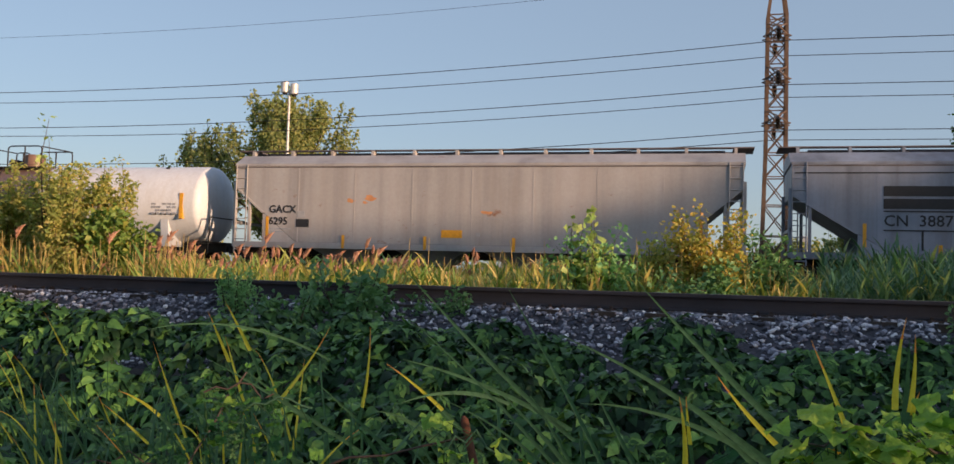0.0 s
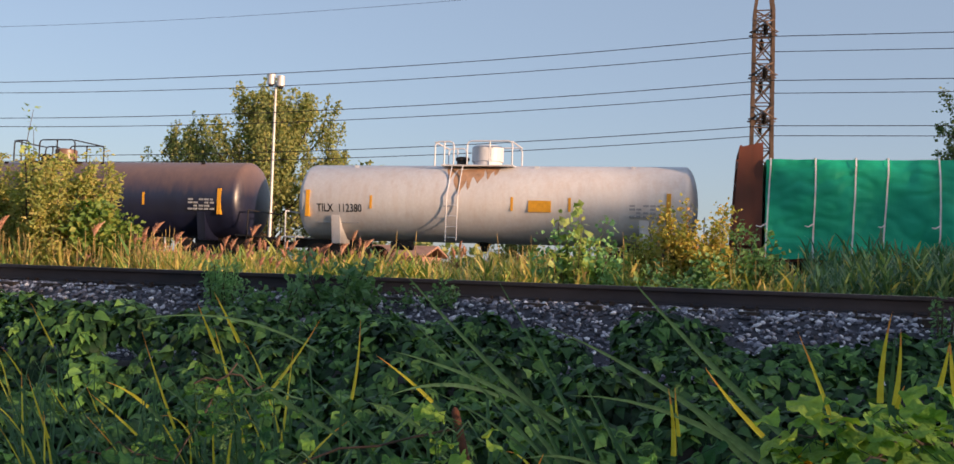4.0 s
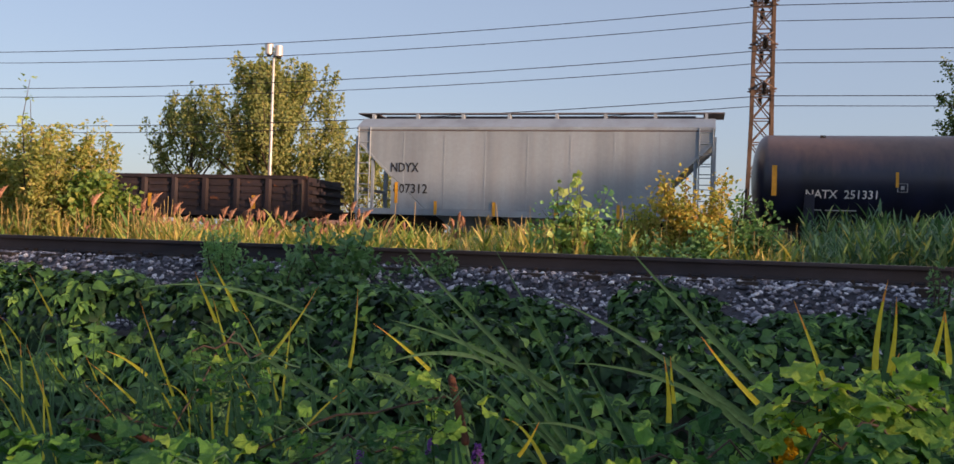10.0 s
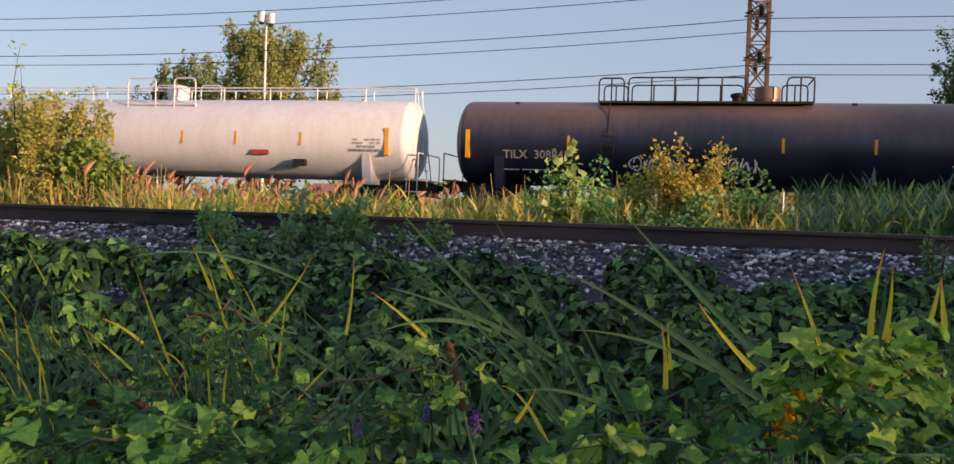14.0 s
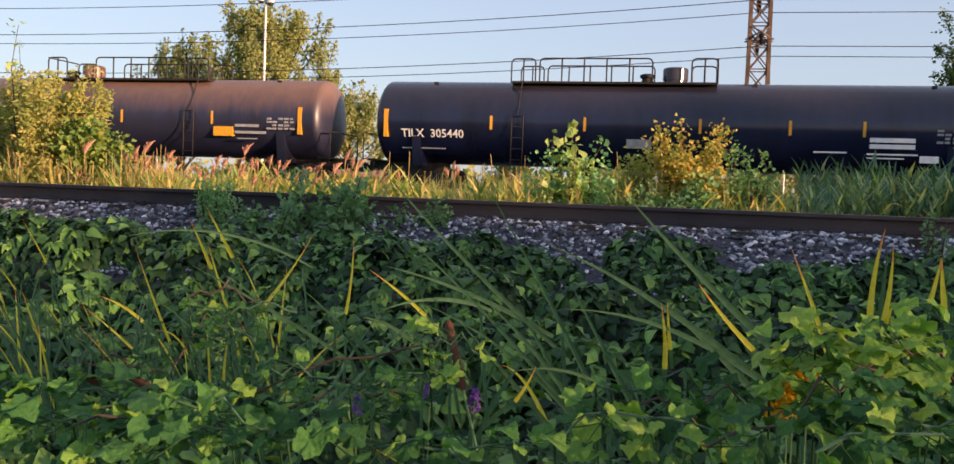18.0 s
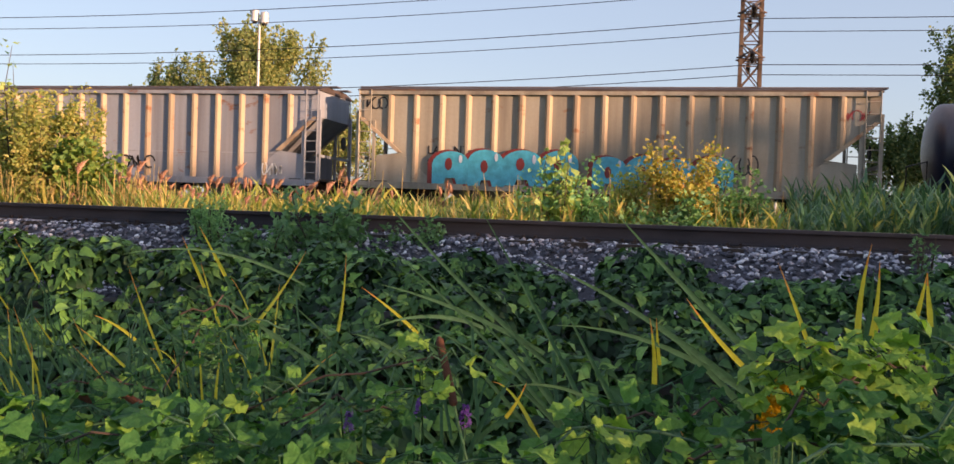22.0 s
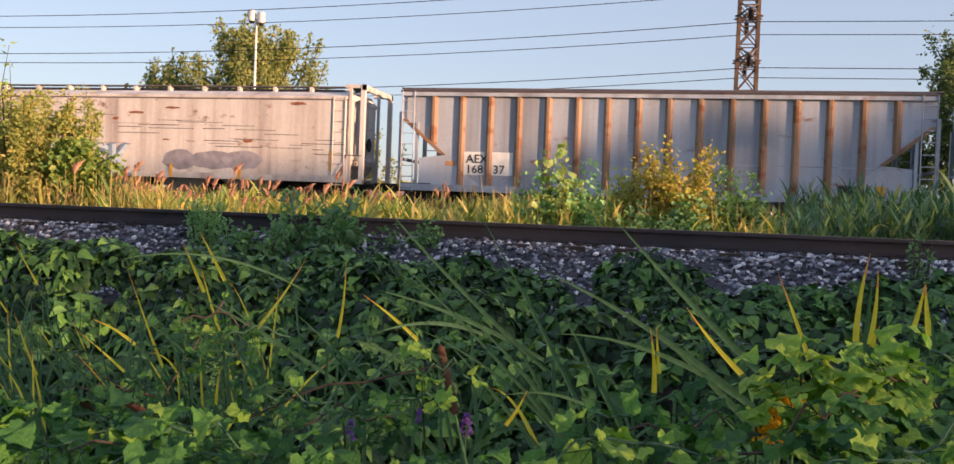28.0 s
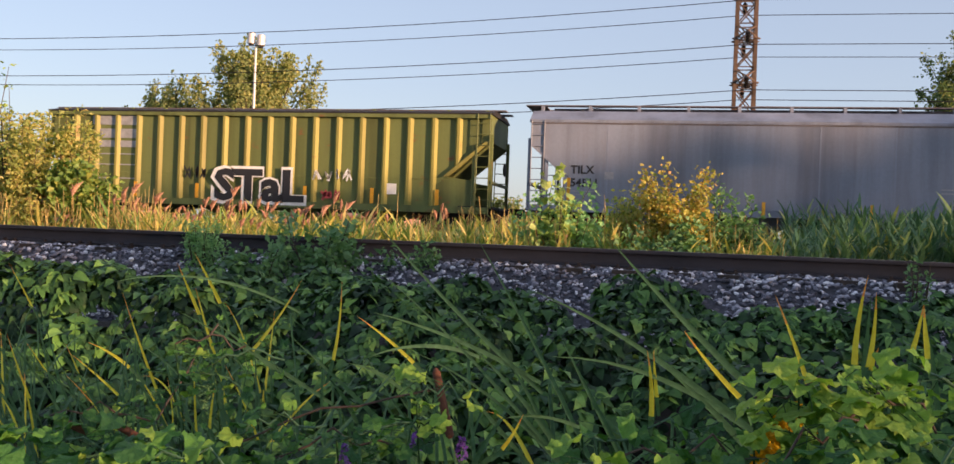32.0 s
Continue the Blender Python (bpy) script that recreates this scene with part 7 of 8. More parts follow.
def ruffled(seed):
    """A broad vine leaf: shallow lobes, toothed rim, crumpled blade."""
    rnd = random.Random(seed)
    n = 26
    ph, pk = rnd.uniform(0, 6.28), rnd.uniform(0, 6.28)
    cup, droop = rnd.uniform(-0.25, 0.3), rnd.uniform(0.3, 0.9)
    vs, fs = [(0, 0.3, 0.03)], []
    for ring in (0.36, 0.7, 1.0):
        for i in range(n):
            a = 2 * math.pi * i / n
            r = 0.52 * (1 + 0.1 * math.cos(5 * a - 2.5 * math.pi) * ring - 0.34 * ring * max(0, math.cos(a + math.pi / 2)) ** 6)
            r *= 1 + (0.045 * (-1) ** i if ring == 1.0 else 0) + rnd.uniform(-0.02, 0.02)
            x, y = r * ring * math.cos(a), 0.36 + r * ring * 1.1 * math.sin(a)
            z = cup * abs(x) - droop * max(0, y) ** 2 * 0.6 + 0.11 * ring * math.sin(3 * a + ph) + 0.05 * ring * math.sin(7 * a + pk) + 0.035 * math.cos(5 * a - 2.5 * math.pi) * ring
            vs.append((x, y, z))
    for i in range(n):
        j = (i + 1) % n
        fs.append((0, 1 + i, 1 + j))
        for o in (1, 1 + n):
            fs.append((o + i, o + n + i, o + n + j, o + j))
    return vs, fs


VINE = [lobed(i) for i in range(6)]
OVATE = [ovate(400 + i, 0.34 + 0.03 * (i % 4)) for i in range(8)]
rnd = random.Random(3)
placed, fingers, young = [], [], []
while len(placed) < 25000:
    y = 2.3 + 6.1 * rnd.random() ** 0.8
    x = rnd.uniform(-0.98 * y - 0.3, 0.42 * y + 0.3)
    if y > 7.75 + 0.4 * noise.noise((x * 0.7, 2.0, 6.0)) + 0.3 * noise.noise((x * 2.3, 2.0, 6.0)):
        continue
    top = veg_z(x, y)
    sx, sy = (veg_z(x + 0.04, y) - top) / 0.04, (veg_z(x, y + 0.04) - top) / 0.04
    steep = math.sqrt(1 + sx * sx + sy * sy)
    if rnd.random() > steep / 2.6 or top - veg_base(x, y) < 0.09 and rnd.random() < 0.96:
        continue
    out = Vector((-sx, -sy, 1)) / steep
    deep = 0.0 if rnd.random() < 0.8 else rnd.uniform(0.03, 0.1)
    p = Vector((x, y, top)) - out * deep
    face = out * 0.75 + Vector((rnd.gauss(0, 0.34), rnd.gauss(-0.22, 0.34), 0.5 + rnd.gauss(0, 0.22)))
    tip = Vector((-sx * 0.4 + rnd.gauss(0, 0.6), -0.6 + rnd.gauss(0, 0.5), -0.5))
    if deep == 0 and rnd.random() < 0.035:
        for j in range(5):
            a = (j - 2) * 0.62 + rnd.uniform(-0.1, 0.1)
            t = tip.normalized()
            fingers.append((rnd.randrange(8), leaf_pose(p + out * 0.03, face, Matrix.Rotation(a, 3, face.normalized()) @ t, rnd.uniform(0.09, 0.13) * (1 - 0.12 * abs(j - 2)))))
        continue
    # young leaves on upward crowns, their paler green doubling as painted highlights
    if deep == 0 and top - veg_base(x, y) > 0.16 and out.z > 0.6 and rnd.random() < 0.2:
        young.append((rnd.randrange(8), leaf_pose(p + out * 0.02, face, tip, rnd.uniform(0.06, 0.12))))
        continue
    placed.append((rnd.randrange(8), leaf_pose(p, face, tip, rnd.uniform(0.05, 0.12))))
bulk("creeper_leaves", OVATE, placed, M_vine, "dense green creeper leaves covering the ditch", smooth=True)
bulk("young_creeper_leaves", OVATE, young, M_vine_young, "paler young creeper leaves, also highlights, on the crowns of the mass", smooth=True)
bulk("five_finger_creeper", [ovate(430 + i, 0.22) for i in range(8)], fingers, M_vine_young, "five-fingered creeper leaves on top of the mass", smooth=True)
sheet("ditch_floor", [-12 + 0.5 * i for i in range(40)], [0.8 + 0.4 * i for i in range(19)], lambda x, y: max(veg_base(x, y) - 0.22, ground_z(x, y) + 0.03), M_soil, label="soil and litter under the creepers, darkened as shade")
# the creepers and rough grass run on beyond the ditch on either side and behind
placed = []
while len(placed) < 9000:
    y = rnd.uniform(-1.2, 8.2)
    x = rnd.uniform(-13, 9)
    if y > 1.2 and -1.0 * y - 0.3 < x < 0.42 * y + 0.3 or x * x + y * y < 1.4:
        continue
    z = max(veg_base(x, y) - 0.1 * rnd.random(), ground_z(x, y)) if y > 0.8 else ground_z(x, y) + 0.12 * rnd.random()
    placed.append((rnd.randrange(6), Matrix.Translation((x, y, z)) @ turn(0, 0, rnd.uniform(0, 6.3)) @ turn(rnd.gauss(-0.5, 0.4), rnd.gauss(0, 0.4), 0) @ Matrix.Scale(rnd.uniform(0.09, 0.17), 4)))
bulk("creeper_edge", VINE, placed, M_vine, "creeper leaves running on beside the ditch")
GRASS = [ribbon((0, 0, 0), (0.25 * math.cos(a), 0.25 * math.sin(a), 1), 0.3, 0.012, 0.7, 3) for a in (0, 1.3, 2.6, 3.9, 5.2)]
placed = []
for i in range(9000):
    x, y = rnd.uniform(-11, 9), rnd.uniform(-7, 1.0)
    placed.append((i % 5, Matrix.Translation((x, y, ground_z(x, y) - 0.01)) @ turn(0, 0, rnd.uniform(0, 6.3)) @ Matrix.Scale(rnd.uniform(0.5, 1.4), 4)))
bulk("rough_grass", GRASS, placed, M_weed, "rough green grass beside the ditch")

# ---- foreground plants ----
def blade_shape(a, b, width, sag, u0=0.0, u1=1.0):
    """A strap leaf from a to b, bowed upward by sag, with a channel along it."""
    a, b = Vector(a), Vector(b)
    n = 10
    sh = Shape()
    d = (b - a)
    side = d.cross(Vector((0, 1, 0)))
    side = Vector((side.x, 0.35 * side.length, side.z)).normalized()
    bow = math.sin(37 * a.x + 91 * b.z + 53 * b.x) * 0.035 * d.length
    nod = (0.5 + 0.5 * math.sin(61 * a.x + 29 * b.z)) * 0.05 * d.length
    vs = []
    for i in range(n + 1):
        u = u0 + (u1 - u0) * i / n
        p = a + d * u + Vector((0, 0, sag * 4 * u * (1 - u))) + side * (bow * 4 * u * (1 - u)) - Vector((0, nod * u ** 3, 0))
        w = width * 0.5 * (1 - u ** 1.8) * min(1.15, 0.8 + u) + 0.0004
        vs += [tuple(p - side * w), tuple(p + Vector((0, w * 0.35, -w * 0.2))), tuple(p + side * w)]
    fs = []
    for i in range(n):
        for k in range(2):
            o = 3 * i + k
            fs.append((o, o + 1, o + 4, o + 3))
    return sh.add(vs, fs)


def cattail_plant(blades, label="cattail with long green strap leaves", spike=None):
    """blades: (foot x, y, z, tip x, y, z, width, sag, dry)."""
    x, y, z = blades[0][:3]
    root = thing("cattail_plant", label, "plant", "cattails in the ditch", at=pose(x, y, z))
    o = Vector((x, y, z))
    for fx, fy, fz, tx, ty, tz, w, sag, dry in blades:
        foot, tip = Vector((fx, fy, fz)) - o, Vector((tx, ty, tz)) - o
        if dry:
            ob = part("blade", blade_shape(foot, tip, w, sag, 0.3, 0.84), M_dryblade_lit, root, "yellowed blade with sunlight in its colour", True, 60)
            part("green_base", blade_shape(foot, tip, w, sag, 0, 0.3), M_blade, ob, "green base of the blade", True, 60)
            part("dry_lit_tip", blade_shape(foot, tip, w, sag, 0.84, 1), M_drytip_lit, ob, "dried tip, orange with low sun in its colour", True, 60)
        else:
            part("blade", blade_shape(foot, tip, w, sag), M_blade, root, "", True, 60)
        low = -1.2 - z
        if foot.z > low + 0.1:
            base = Vector((foot.x + (foot.x - tip.x) * 0.12, foot.y + 0.04, low))
            part("lower_blade", blade_shape(base, base + (foot - base) * 2, w * 0.9, 0, 0, 0.5), M_blade, root, "", True, 60)
    if spike:
        a, b = Vector(spike[0]) - o, Vector(spike[1]) - o
        d = b - a
        sh = Shape().tube(a - d * 1.5, a, 0.006, 0.005, 6)
        part("stalk", sh, M_weed, root)
        sp = Shape().tube(a, a + d * 0.04, 0.006, 0.0125, 12, False).tube(a + d * 0.04, a + d * 0.94, 0.0125, 0.012, 12, False).tube(a + d * 0.94, b, 0.012, 0.004, 12, False)
        part("seed_spike", sp, M_cattail, root, "brown velvet seed spike", True, 60)
    return root


cattail_plant([
    (-3.64, 4.68, -0.55, -3.71, 4.48, -0.19, 0.018, -0.01, 1),
    (-2.66, 3.68, -1.15, -2.75, 3.48, -0.14, 0.019, 0, 0),
    (-3.03, 3.68, -0.55, -3.03, 3.48, -0.33, 0.020, 0.01, 1)])
cattail_plant([
    (-2.54, 3.28, -0.77, -2.55, 3.08, -0.39, 0.020, -0.01, 1),
    (-2.46, 3.38, -0.83, -2.68, 3.18, -0.38, 0.020, 0.02, 0),
    (-2.01, 3.18, -0.87, -2.43, 2.98, -0.42, 0.019, 0.03, 0),
    (-2.56, 3.28, -0.76, -2.67, 3.08, -0.35, 0.021, 0.02, 0),
    (-2.46, 3.08, -0.74, -2.47, 2.88, -0.41, 0.020, 0.01, 0),
    (-2.37, 3.38, -0.92, -2.48, 3.18, -0.38, 0.020, 0.02, 0)])
cattail_plant([
    (-2.45, 3.48, -0.76, -2.43, 3.28, -0.44, 0.018, 0, 1),
    (-2.32, 3.68, -0.66, -2.48, 3.48, -0.46, 0.023, 0.02, 1),
    (-2.16, 3.38, -0.73, -2.33, 3.18, -0.46, 0.018, 0.01, 1),
    (-1.86, 3.18, -0.81, -1.96, 2.98, -0.47, 0.019, 0.02, 0),
    (-2.15, 3.28, -0.91, -2.34, 3.08, -0.40, 0.019, 0.03, 0),
    (-2.63, 3.48, -0.65, -2.62, 3.28, -0.45, 0.017, 0, 1)])
cattail_plant([
    (-2.01, 3.38, -0.75, -2.11, 3.18, -0.21, 0.018, -0.03, 1),
    (-2.04, 3.48, -0.72, -2.00, 3.28, -0.43, 0.011, 0, 0)])
cattail_plant([
    (-2.13, 3.88, -0.45, -2.18, 3.68, -0.11, 0.024, 0, 1),
    (-2.02, 3.88, -0.39, -2.10, 3.68, -0.06, 0.024, 0, 1),
    (-1.94, 3.68, -0.62, -1.97, 3.48, -0.20, 0.020, 0, 1),
    (-1.71, 3.08, -0.81, -1.62, 2.88, -0.41, 0.014, 0, 1),
    (-1.67, 3.08, -0.76, -1.54, 2.88, -0.48, 0.017, 0, 1),
    (-1.47, 3.18, -0.87, -1.56, 2.98, -0.43, 0.013, 0.02, 1),
    (-1.88, 3.18, -0.81, -1.78, 2.98, -0.49, 0.010, 0, 1)])
cattail_plant([
    (-1.86, 3.48, -0.61, -1.40, 3.28, -0.13, 0.018, 0, 1),
    (-1.35, 3.48, -0.64, -1.92, 3.28, -0.28, 0.020, 0.03, 0),
    (-1.57, 3.58, -0.60, -1.83, 3.38, -0.32, 0.023, 0.02, 0),
    (-1.63, 3.78, -0.31, -2.41, 3.58, -0.20, 0.013, 0.06, 0),
    (-1.62, 3.08, -0.92, -1.41, 2.88, -0.35, 0.012, 0.02, 0),
    (-1.64, 3.08, -0.85, -1.48, 2.88, -0.52, 0.010, 0.01, 0)])
cattail_plant([
    (-1.46, 3.68, -0.60, -1.32, 3.48, -0.14, 0.018, -0.02, 1),
    (-1.40, 3.48, -0.70, -1.32, 3.28, -0.39, 0.014, 0, 0)])
cattail_plant([
    (-0.76, 3.08, -0.83, -1.28, 2.88, -0.29, 0.026, 0.02, 0),
    (-1.10, 3.08, -0.62, -1.15, 2.88, -0.42, 0.022, 0.01, 0),
    (-0.93, 3.48, -0.53, -1.18, 3.28, -0.26, 0.018, 0, 1),
    (-1.06, 3.48, -0.56, -1.22, 3.28, -0.44, 0.018, 0.02, 0)])
cattail_plant([
    (-0.75, 3.48, -0.41, -1.13, 3.28, -0.41, 0.018, 0.03, 0),
    (-0.52, 3.58, -0.51, -1.15, 3.38, -0.25, 0.021, 0.05, 0),
    (-0.17, 3.28, -0.99, -1.02, 3.08, -0.07, 0.017, 0.06, 0),
    (-0.51, 3.58, -0.55, -1.19, 3.38, 0.13, 0.021, -0.03, 0)])
cattail_plant([
    (-0.19, 3.38, -0.97, -0.72, 3.18, 0.07, 0.020, 0, 0),
    (-0.23, 3.08, -0.87, -0.68, 2.88, -0.27, 0.024, 0.02, 0),
    (-0.31, 3.18, -0.88, -0.57, 2.98, -0.31, 0.023, 0.01, 0),
    (-0.36, 3.08, -0.84, -0.73, 2.88, -0.36, 0.020, 0.03, 0),
    (-0.25, 3.28, -0.92, -0.91, 3.08, -0.34, 0.017, 0.05, 0)])
cattail_plant([
    (0.50, 3.38, -0.65, -0.24, 3.18, 0.07, 0.028, 0.02, 0),
    (0.62, 3.18, -0.87, -0.47, 2.98, -0.11, 0.029, 0.12, 0),
    (0.50, 3.08, -0.74, -0.39, 2.88, -0.31, 0.024, 0.13, 0),
    (0.32, 2.98, -0.67, -0.03, 2.78, -0.31, 0.025, 0.03, 0)])
cattail_plant([
    (-0.09, 3.28, -0.85, -0.39, 3.08, -0.26, 0.025, 0, 0),
    (-0.25, 2.98, -0.72, -0.22, 2.78, -0.52, 0.015, 0, 0),
    (-0.24, 3.08, -0.60, -0.54, 2.88, -0.52, 0.013, 0.04, 0),
    (-0.61, 3.08, -0.71, -0.47, 2.88, -0.50, 0.014, 0, 1),
    (-0.66, 2.88, -0.76, -0.48, 2.68, -0.46, 0.017, 0.03, 0),
    (-0.64, 2.88, -0.72, -0.43, 2.68, -0.59, 0.017, 0.05, 0)])
cattail_plant([
    (-0.08, 3.08, -0.60, -0.09, 2.88, -0.27, 0.018, 0, 1),
    (-0.05, 3.08, -0.51, -0.07, 2.88, -0.27, 0.013, 0, 1)])
cattail_plant([
    (0.31, 3.28, -0.54, 0.02, 3.08, -0.22, 0.020, 0, 1),
    (0.54, 3.48, -0.68, 0.32, 3.28, -0.10, 0.021, -0.02, 1),
    (0.45, 3.38, -0.56, 0.34, 3.18, -0.29, 0.015, 0, 0)])
cattail_plant([
    (0.70, 3.88, -0.54, 0.69, 3.68, -0.03, 0.024, 0, 1),
    (0.72, 3.88, -0.52, 0.72, 3.68, -0.09, 0.021, 0, 1),
    (0.75, 3.88, -0.45, 0.74, 3.68, -0.30, 0.018, 0, 1),
    (0.73, 3.98, -0.54, 0.72, 3.78, -0.11, 0.021, 0, 0)])
cattail_plant([
    (0.93, 3.68, -0.41, 0.84, 3.48, -0.12, 0.023, 0, 1),
    (0.84, 3.68, -0.37, 0.84, 3.48, -0.12, 0.018, 0, 1),
    (0.73, 3.08, -0.52, 0.67, 2.88, -0.36, 0.013, 0, 1),
    (0.93, 3.58, -0.52, 0.84, 3.38, -0.22, 0.021, 0, 0)])
cattail_plant([(-0.644, 2.6, -0.634, -0.726, 2.6, -0.398, 0.012, 0.02, 0)], "cattail with a brown seed spike", ((-0.638, 2.6, -0.535), (-0.706, 2.65, -0.339)))
cattail_plant([(-1.77, 2.6, -0.8, -1.98, 2.55, -0.45, 0.016, 0.02, 0)], "cattail with a leaning brown seed spike", ((-1.807, 2.6, -0.625), (-1.925, 2.58, -0.585)))
cattail_plant([(-1.6, 2.6, -0.8, -1.85, 2.55, -0.43, 0.016, 0.02, 0)], "cattail with a leaning brown seed spike", ((-1.651, 2.6, -0.621), (-1.755, 2.58, -0.567)))

# random thin blades, mostly at the sides
rnd = random.Random(42)
for k in range(44):
    left = k < 34
    y = rnd.uniform(2.5, 4.8) if left else rnd.uniform(2.6, 4.4)
    x = y * (rnd.uniform(-0.88, -0.44) if left else rnd.uniform(-0.4, 0.3))
    bl = []
    for j in range(rnd.randrange(3, 6)):
        bl.append((x + rnd.uniform(-0.05, 0.05), y + rnd.uniform(-0.05, 0.05), -1.15, x + rnd.gauss(-0.12, 0.28), y + rnd.uniform(-0.25, 0.15), (-0.85 if left else -1.0) + rnd.uniform(0.15, 0.5), rnd.uniform(0.013, 0.023), rnd.uniform(0.0, 0.16), rnd.random() < (0.2 if left else 0.1)))
    cattail_plant(bl, "cattail with thin green and yellowed leaves")

GRAPE = [ruffled(200 + i) for i in range(10)]
young_meshes = [Shape().add(*g).mesh("leaf", M_grape_light, True) for g in GRAPE]
grape_meshes = [Shape().add(*g).mesh("leaf", M_grape, True) for g in GRAPE]


def grape_vine(x, y, z, spread, n, seed, size=0.11, label="grape vine shoot with broad lobed green leaves", run=None, young=False, bunch=False, rise=0.0):
    """A trailing shoot with big leaves on stalks."""
    rnd = random.Random(seed)
    v = thing("grape_vine", label, "vine", "grape vines in the ditch", at=pose(x, y, z))
    run = run or (spread, 0.1, 0.04)
    pts = [Vector((run[0] * (i / 6 - 0.5), run[1] * (i / 6 - 0.5), run[2] * math.sin(math.pi * i / 6) + (rise * (i / 6 - 0.5) if rise else -0.04) + rnd.uniform(-0.03, 0.03) * (0.5 if rise else 1))) for i in range(7)]
    part("stem", Shape().pipe([tuple(p) for p in pts], 0.0032, 6), M_stalk if rise or seed % 3 == 0 else M_blade, v, "woody stem")
    part("root_stem", Shape().tube(tuple(pts[0]), (pts[0].x * 0.8, 0.05, -0.55), 0.0025, 0.003, 6), M_vine, v)
    for i in range(int(2.4 * n)):
        k = rnd.randrange(6)
        q = pts[k].lerp(pts[k + 1], rnd.random())
        e = q + Vector((rnd.uniform(-0.09, 0.09), rnd.uniform(-0.12, 0.08), rnd.uniform(-0.08, 0.05)))
        part("leaf_stalk", Shape().tube(q, e, 0.0013, 0.001, 5, False), M_vine, v)
        lf = part("leaf", (young_meshes if young else grape_meshes)[rnd.randrange(10)], M_grape, v)
        s = size * rnd.uniform(0.28, 0.66)
        lf.matrix_basis = Matrix.Translation(e) @ turn(0, 0, rnd.gauss(math.pi, 0.9)) @ turn(max(-0.6, min(0.45, rnd.gauss(-0.12, 0.36))), max(-0.6, min(0.6, rnd.gauss(0, 0.4))), 0) @ Matrix.Scale(s, 4)
    if bunch:
        hang = pts[3] + Vector((0, -0.06, -0.01))
        berries = [(rnd.randrange(9), Matrix.Translation(hang + Vector((rnd.gauss(0, 0.014) * (1 - 0.6 * f), rnd.gauss(0, 0.012) * (1 - 0.6 * f), -0.09 * f))) @ Matrix.Scale(rnd.uniform(0.004, 0.0065), 4)) for f in (rnd.random() for _ in range(70))]
        tagged(bulk("unripe_bunch", STONES, berries, M_weed, "", v, True), "bunch of small unripe green berries", kind="stuff")
    return v


PALE_VINE = "grape vine shoot with broad pale yellow-green leaves"
grape_vine(0.285, 2.2, -0.245, 0.22, 9, 300, 0.125, PALE_VINE, young=True)
grape_vine(0.4, 2.2, -0.236, 0.26, 11, 323, 0.125, PALE_VINE, young=True)
grape_vine(0.512, 2.2, -0.208, 0.24, 10, 331, 0.12, PALE_VINE, young=True)
grape_vine(0.456, 2.1, -0.262, 0.2, 7, 324, 0.1, PALE_VINE, young=True)
grape_vine(0.425, 2.0, -0.325, 0.3, 12, 302, 0.15)
grape_vine(0.339, 2.0, -0.312, 0.24, 7, 303, 0.1, PALE_VINE, young=True, bunch=True)
grape_vine(0.5, 1.8, -0.3, 0.2, 8, 325, 0.1, PALE_VINE, young=True, bunch=True)
grape_vine(-1.654, 2.1, -0.5, 0.4, 14, 304, 0.13)
grape_vine(-1.53, 1.9, -0.52, 0.34, 10, 305, 0.12)
grape_vine(-1.215, 1.9, -0.486, 0.34, 12, 306, 0.115)
grape_vine(-1.09, 1.9, -0.47, 0.3, 10, 326, 0.115)
grape_vine(-1.451, 2.7, -0.42, 0.24, 9, 307, 0.075, bunch=True)
grape_vine(-1.5, 2.75, -0.31, 0.2, 7, 327, 0.07)
grape_vine(-1.36, 2.75, -0.35, 0.2, 7, 328, 0.07)
grape_vine(-0.987, 2.2, -0.43, 0.2, 5, 308, 0.11)
grape_vine(-0.851, 2.2, -0.465, 0.34, 12, 309, 0.12)
grape_vine(-0.722, 2.2, -0.42, 0.2, 7, 310, 0.085, bunch=True)
grape_vine(-0.576, 2.3, -0.34, 0.14, 6, 313, 0.09, PALE_VINE, young=True)
grape_vine(-0.061, 2.2, -0.375, 0.3, 11, 311, 0.1)
grape_vine(0.035, 2.1, -0.385, 0.3, 10, 312, 0.1)
grape_vine(-0.086, 1.9, -0.405, 0.35, 10, 319, 0.1, PALE_VINE, young=True)
grape_vine(0.16, 1.9, -0.395, 0.35, 9, 318, 0.11)
grape_vine(-1.374, 2.2, -0.52, 0.4, 9, 314, 0.1)
grape_vine(-1.8, 2.6, -0.52, 0.3, 9, 315, 0.1)
grape_vine(-1.077, 1.8, -0.49, 0.3, 9, 317, 0.11)
grape_vine(0.352, 1.6, -0.31, 0.3, 9, 320, 0.1)
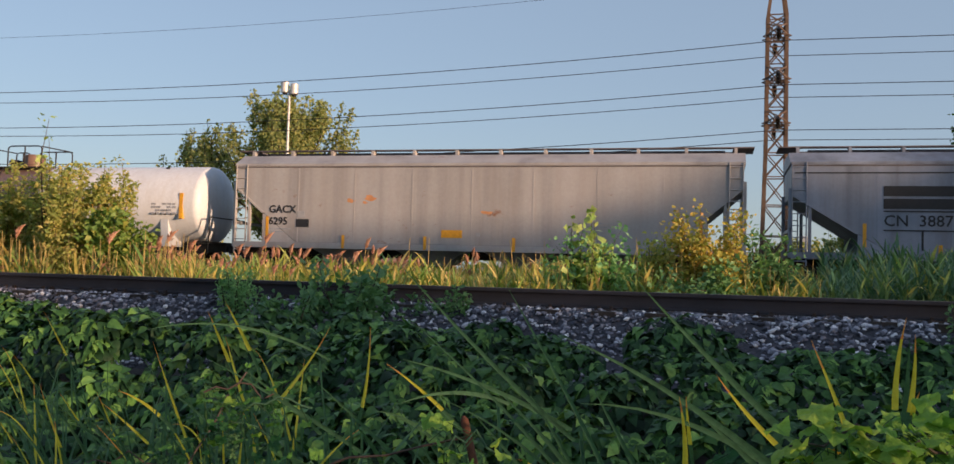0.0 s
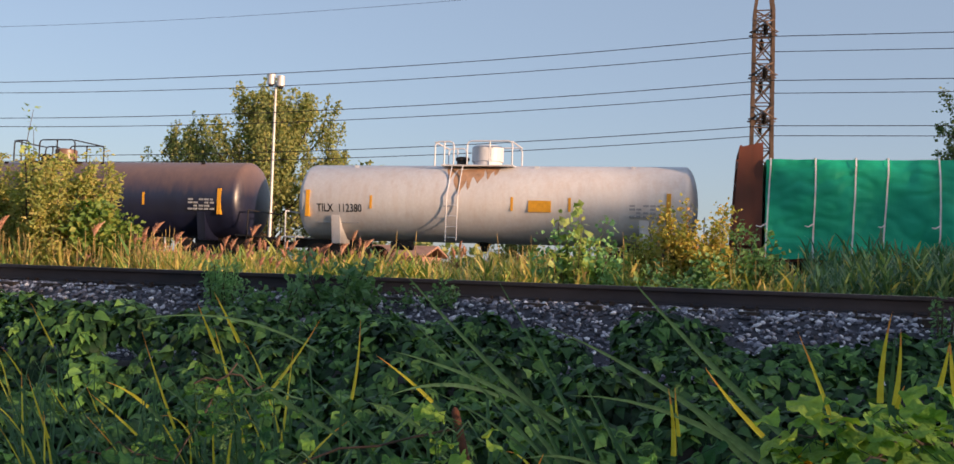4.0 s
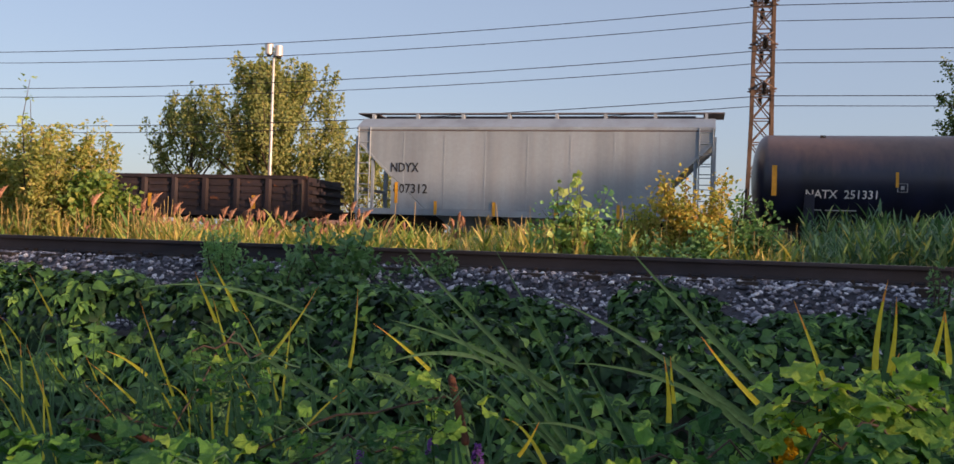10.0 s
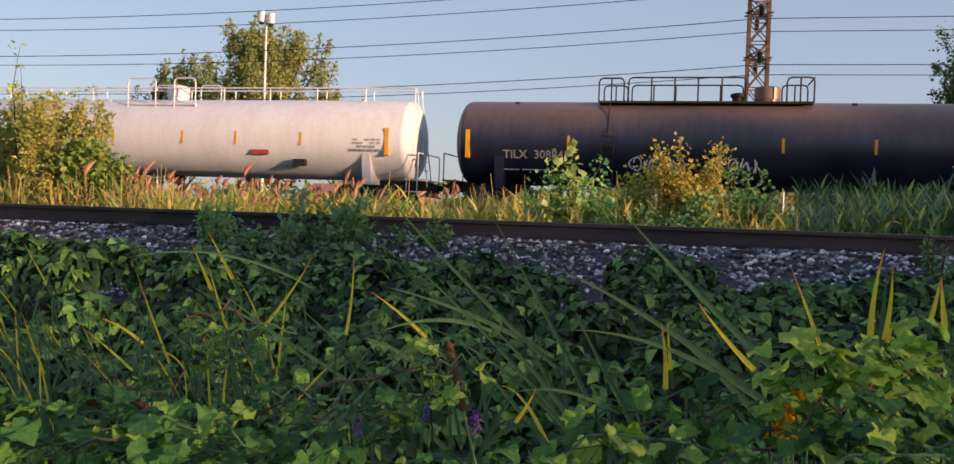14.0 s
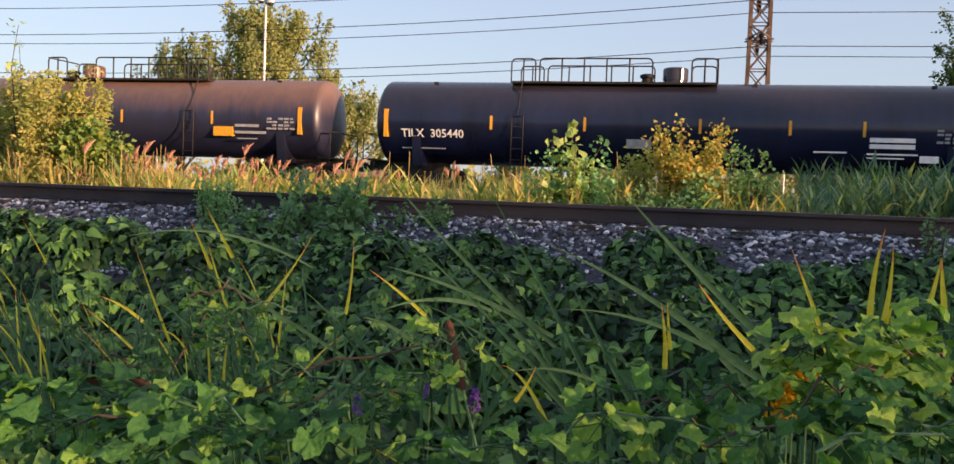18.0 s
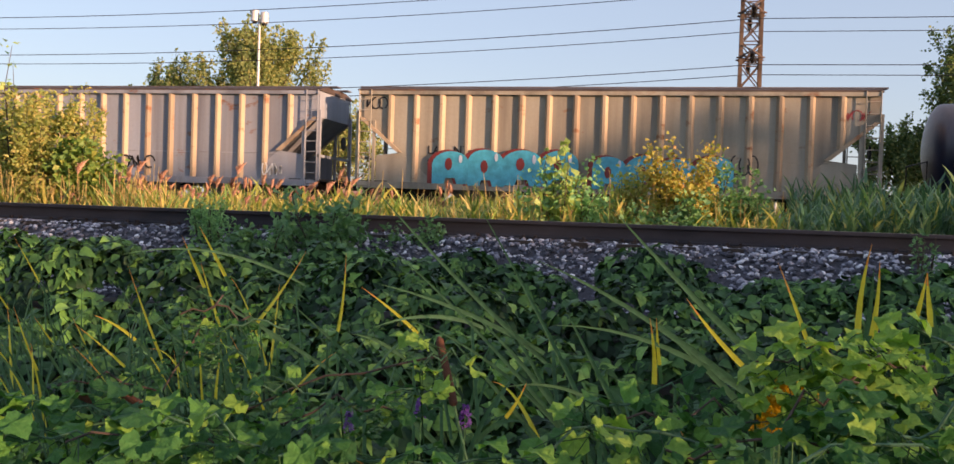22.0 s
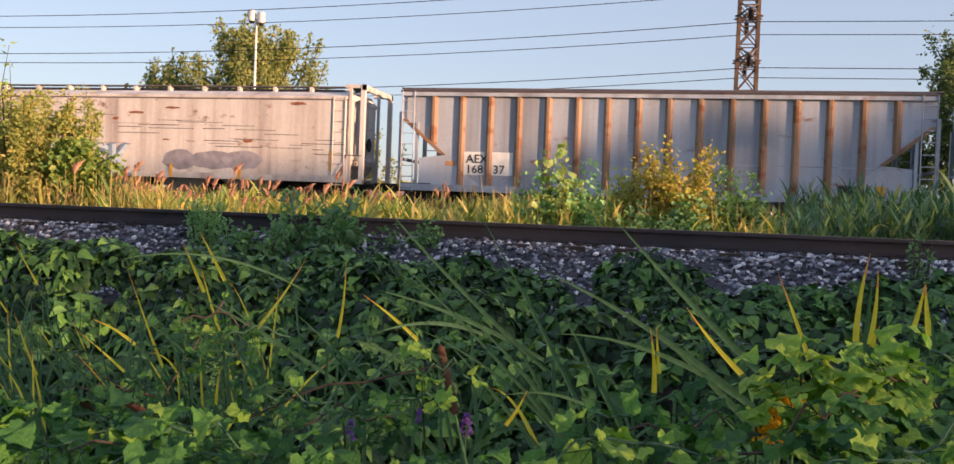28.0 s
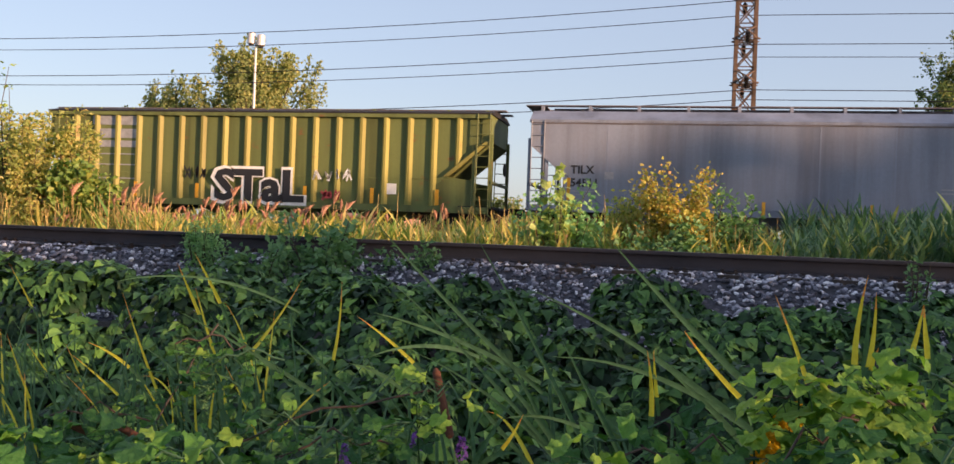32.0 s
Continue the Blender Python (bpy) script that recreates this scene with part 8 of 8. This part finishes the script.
grape_vine(-0.627, 1.8, -0.465, 0.35, 9, 322, 0.1)
grape_vine(-0.35, 1.9, -0.475, 0.4, 9, 329, 0.1)
grape_vine(-0.925, 2.3, -0.444, 0.64, 7, 340, 0.06, "long red-brown grape vine runner", (0.64, 0.0, 0.02), rise=0.22)
grape_vine(-1.606, 2.8, -0.425, 0.3, 3, 341, 0.05, "bare grey-brown vine stem leaning over the ditch", (0.1, 0.2, 0.01), rise=0.32)


def flower_spike(x, y, z, h, mat, name, label, seed, n=90):
    rnd = random.Random(seed)
    f = thing(name, label, "flower", "wild flowers in the ditch", at=pose(x, y, z))
    part("stalk", Shape().tube((0, 0, -0.5), (0, 0, h), 0.004, 0.002, 5), M_weed, f)
    pl = []
    for i in range(n):
        u = rnd.random()
        a = rnd.uniform(0, 6.3)
        r = 0.014 * (1.2 - u) if name == "loosestrife" else 0.05 * (1.1 - u)
        pl.append((i % 3, Matrix.Translation((math.cos(a) * r, math.sin(a) * r, h * (0.45 + 0.55 * u))) @ turn(rnd.uniform(-1, 1), rnd.uniform(-1, 1), a) @ Matrix.Scale(0.013 if name == "loosestrife" else 0.02, 4)))
    bulk("blossom", LEAF, pl, mat, "", f)


flower_spike(-0.74, 2.6, -0.624, 0.11, M_purple, "loosestrife", "purple loosestrife flower spike", 1)
flower_spike(-0.604, 2.6, -0.639, 0.11, M_purple, "loosestrife", "purple loosestrife flower spike", 2)
flower_spike(-0.966, 2.6, -0.688, 0.11, M_purple, "loosestrife", "purple loosestrife flower spike", 3)
flower_spike(0.258, 2.4, -0.48, 0.12, M_goldenrod, "goldenrod", "yellow goldenrod flower head", 5, 220)
flower_spike(0.29, 2.4, -0.44, 0.11, M_goldenrod, "goldenrod", "yellow goldenrod flower head", 6, 200)
flower_spike(0.246, 2.4, -0.54, 0.12, M_goldenrod, "goldenrod", "yellow goldenrod flower head", 7, 200)

# ---- the nearest ballast stones, one by one ----
for k, m in own:
    st = part("stone", stone_meshes[k], M_stone, bed)
    st.matrix_basis = m

motions()
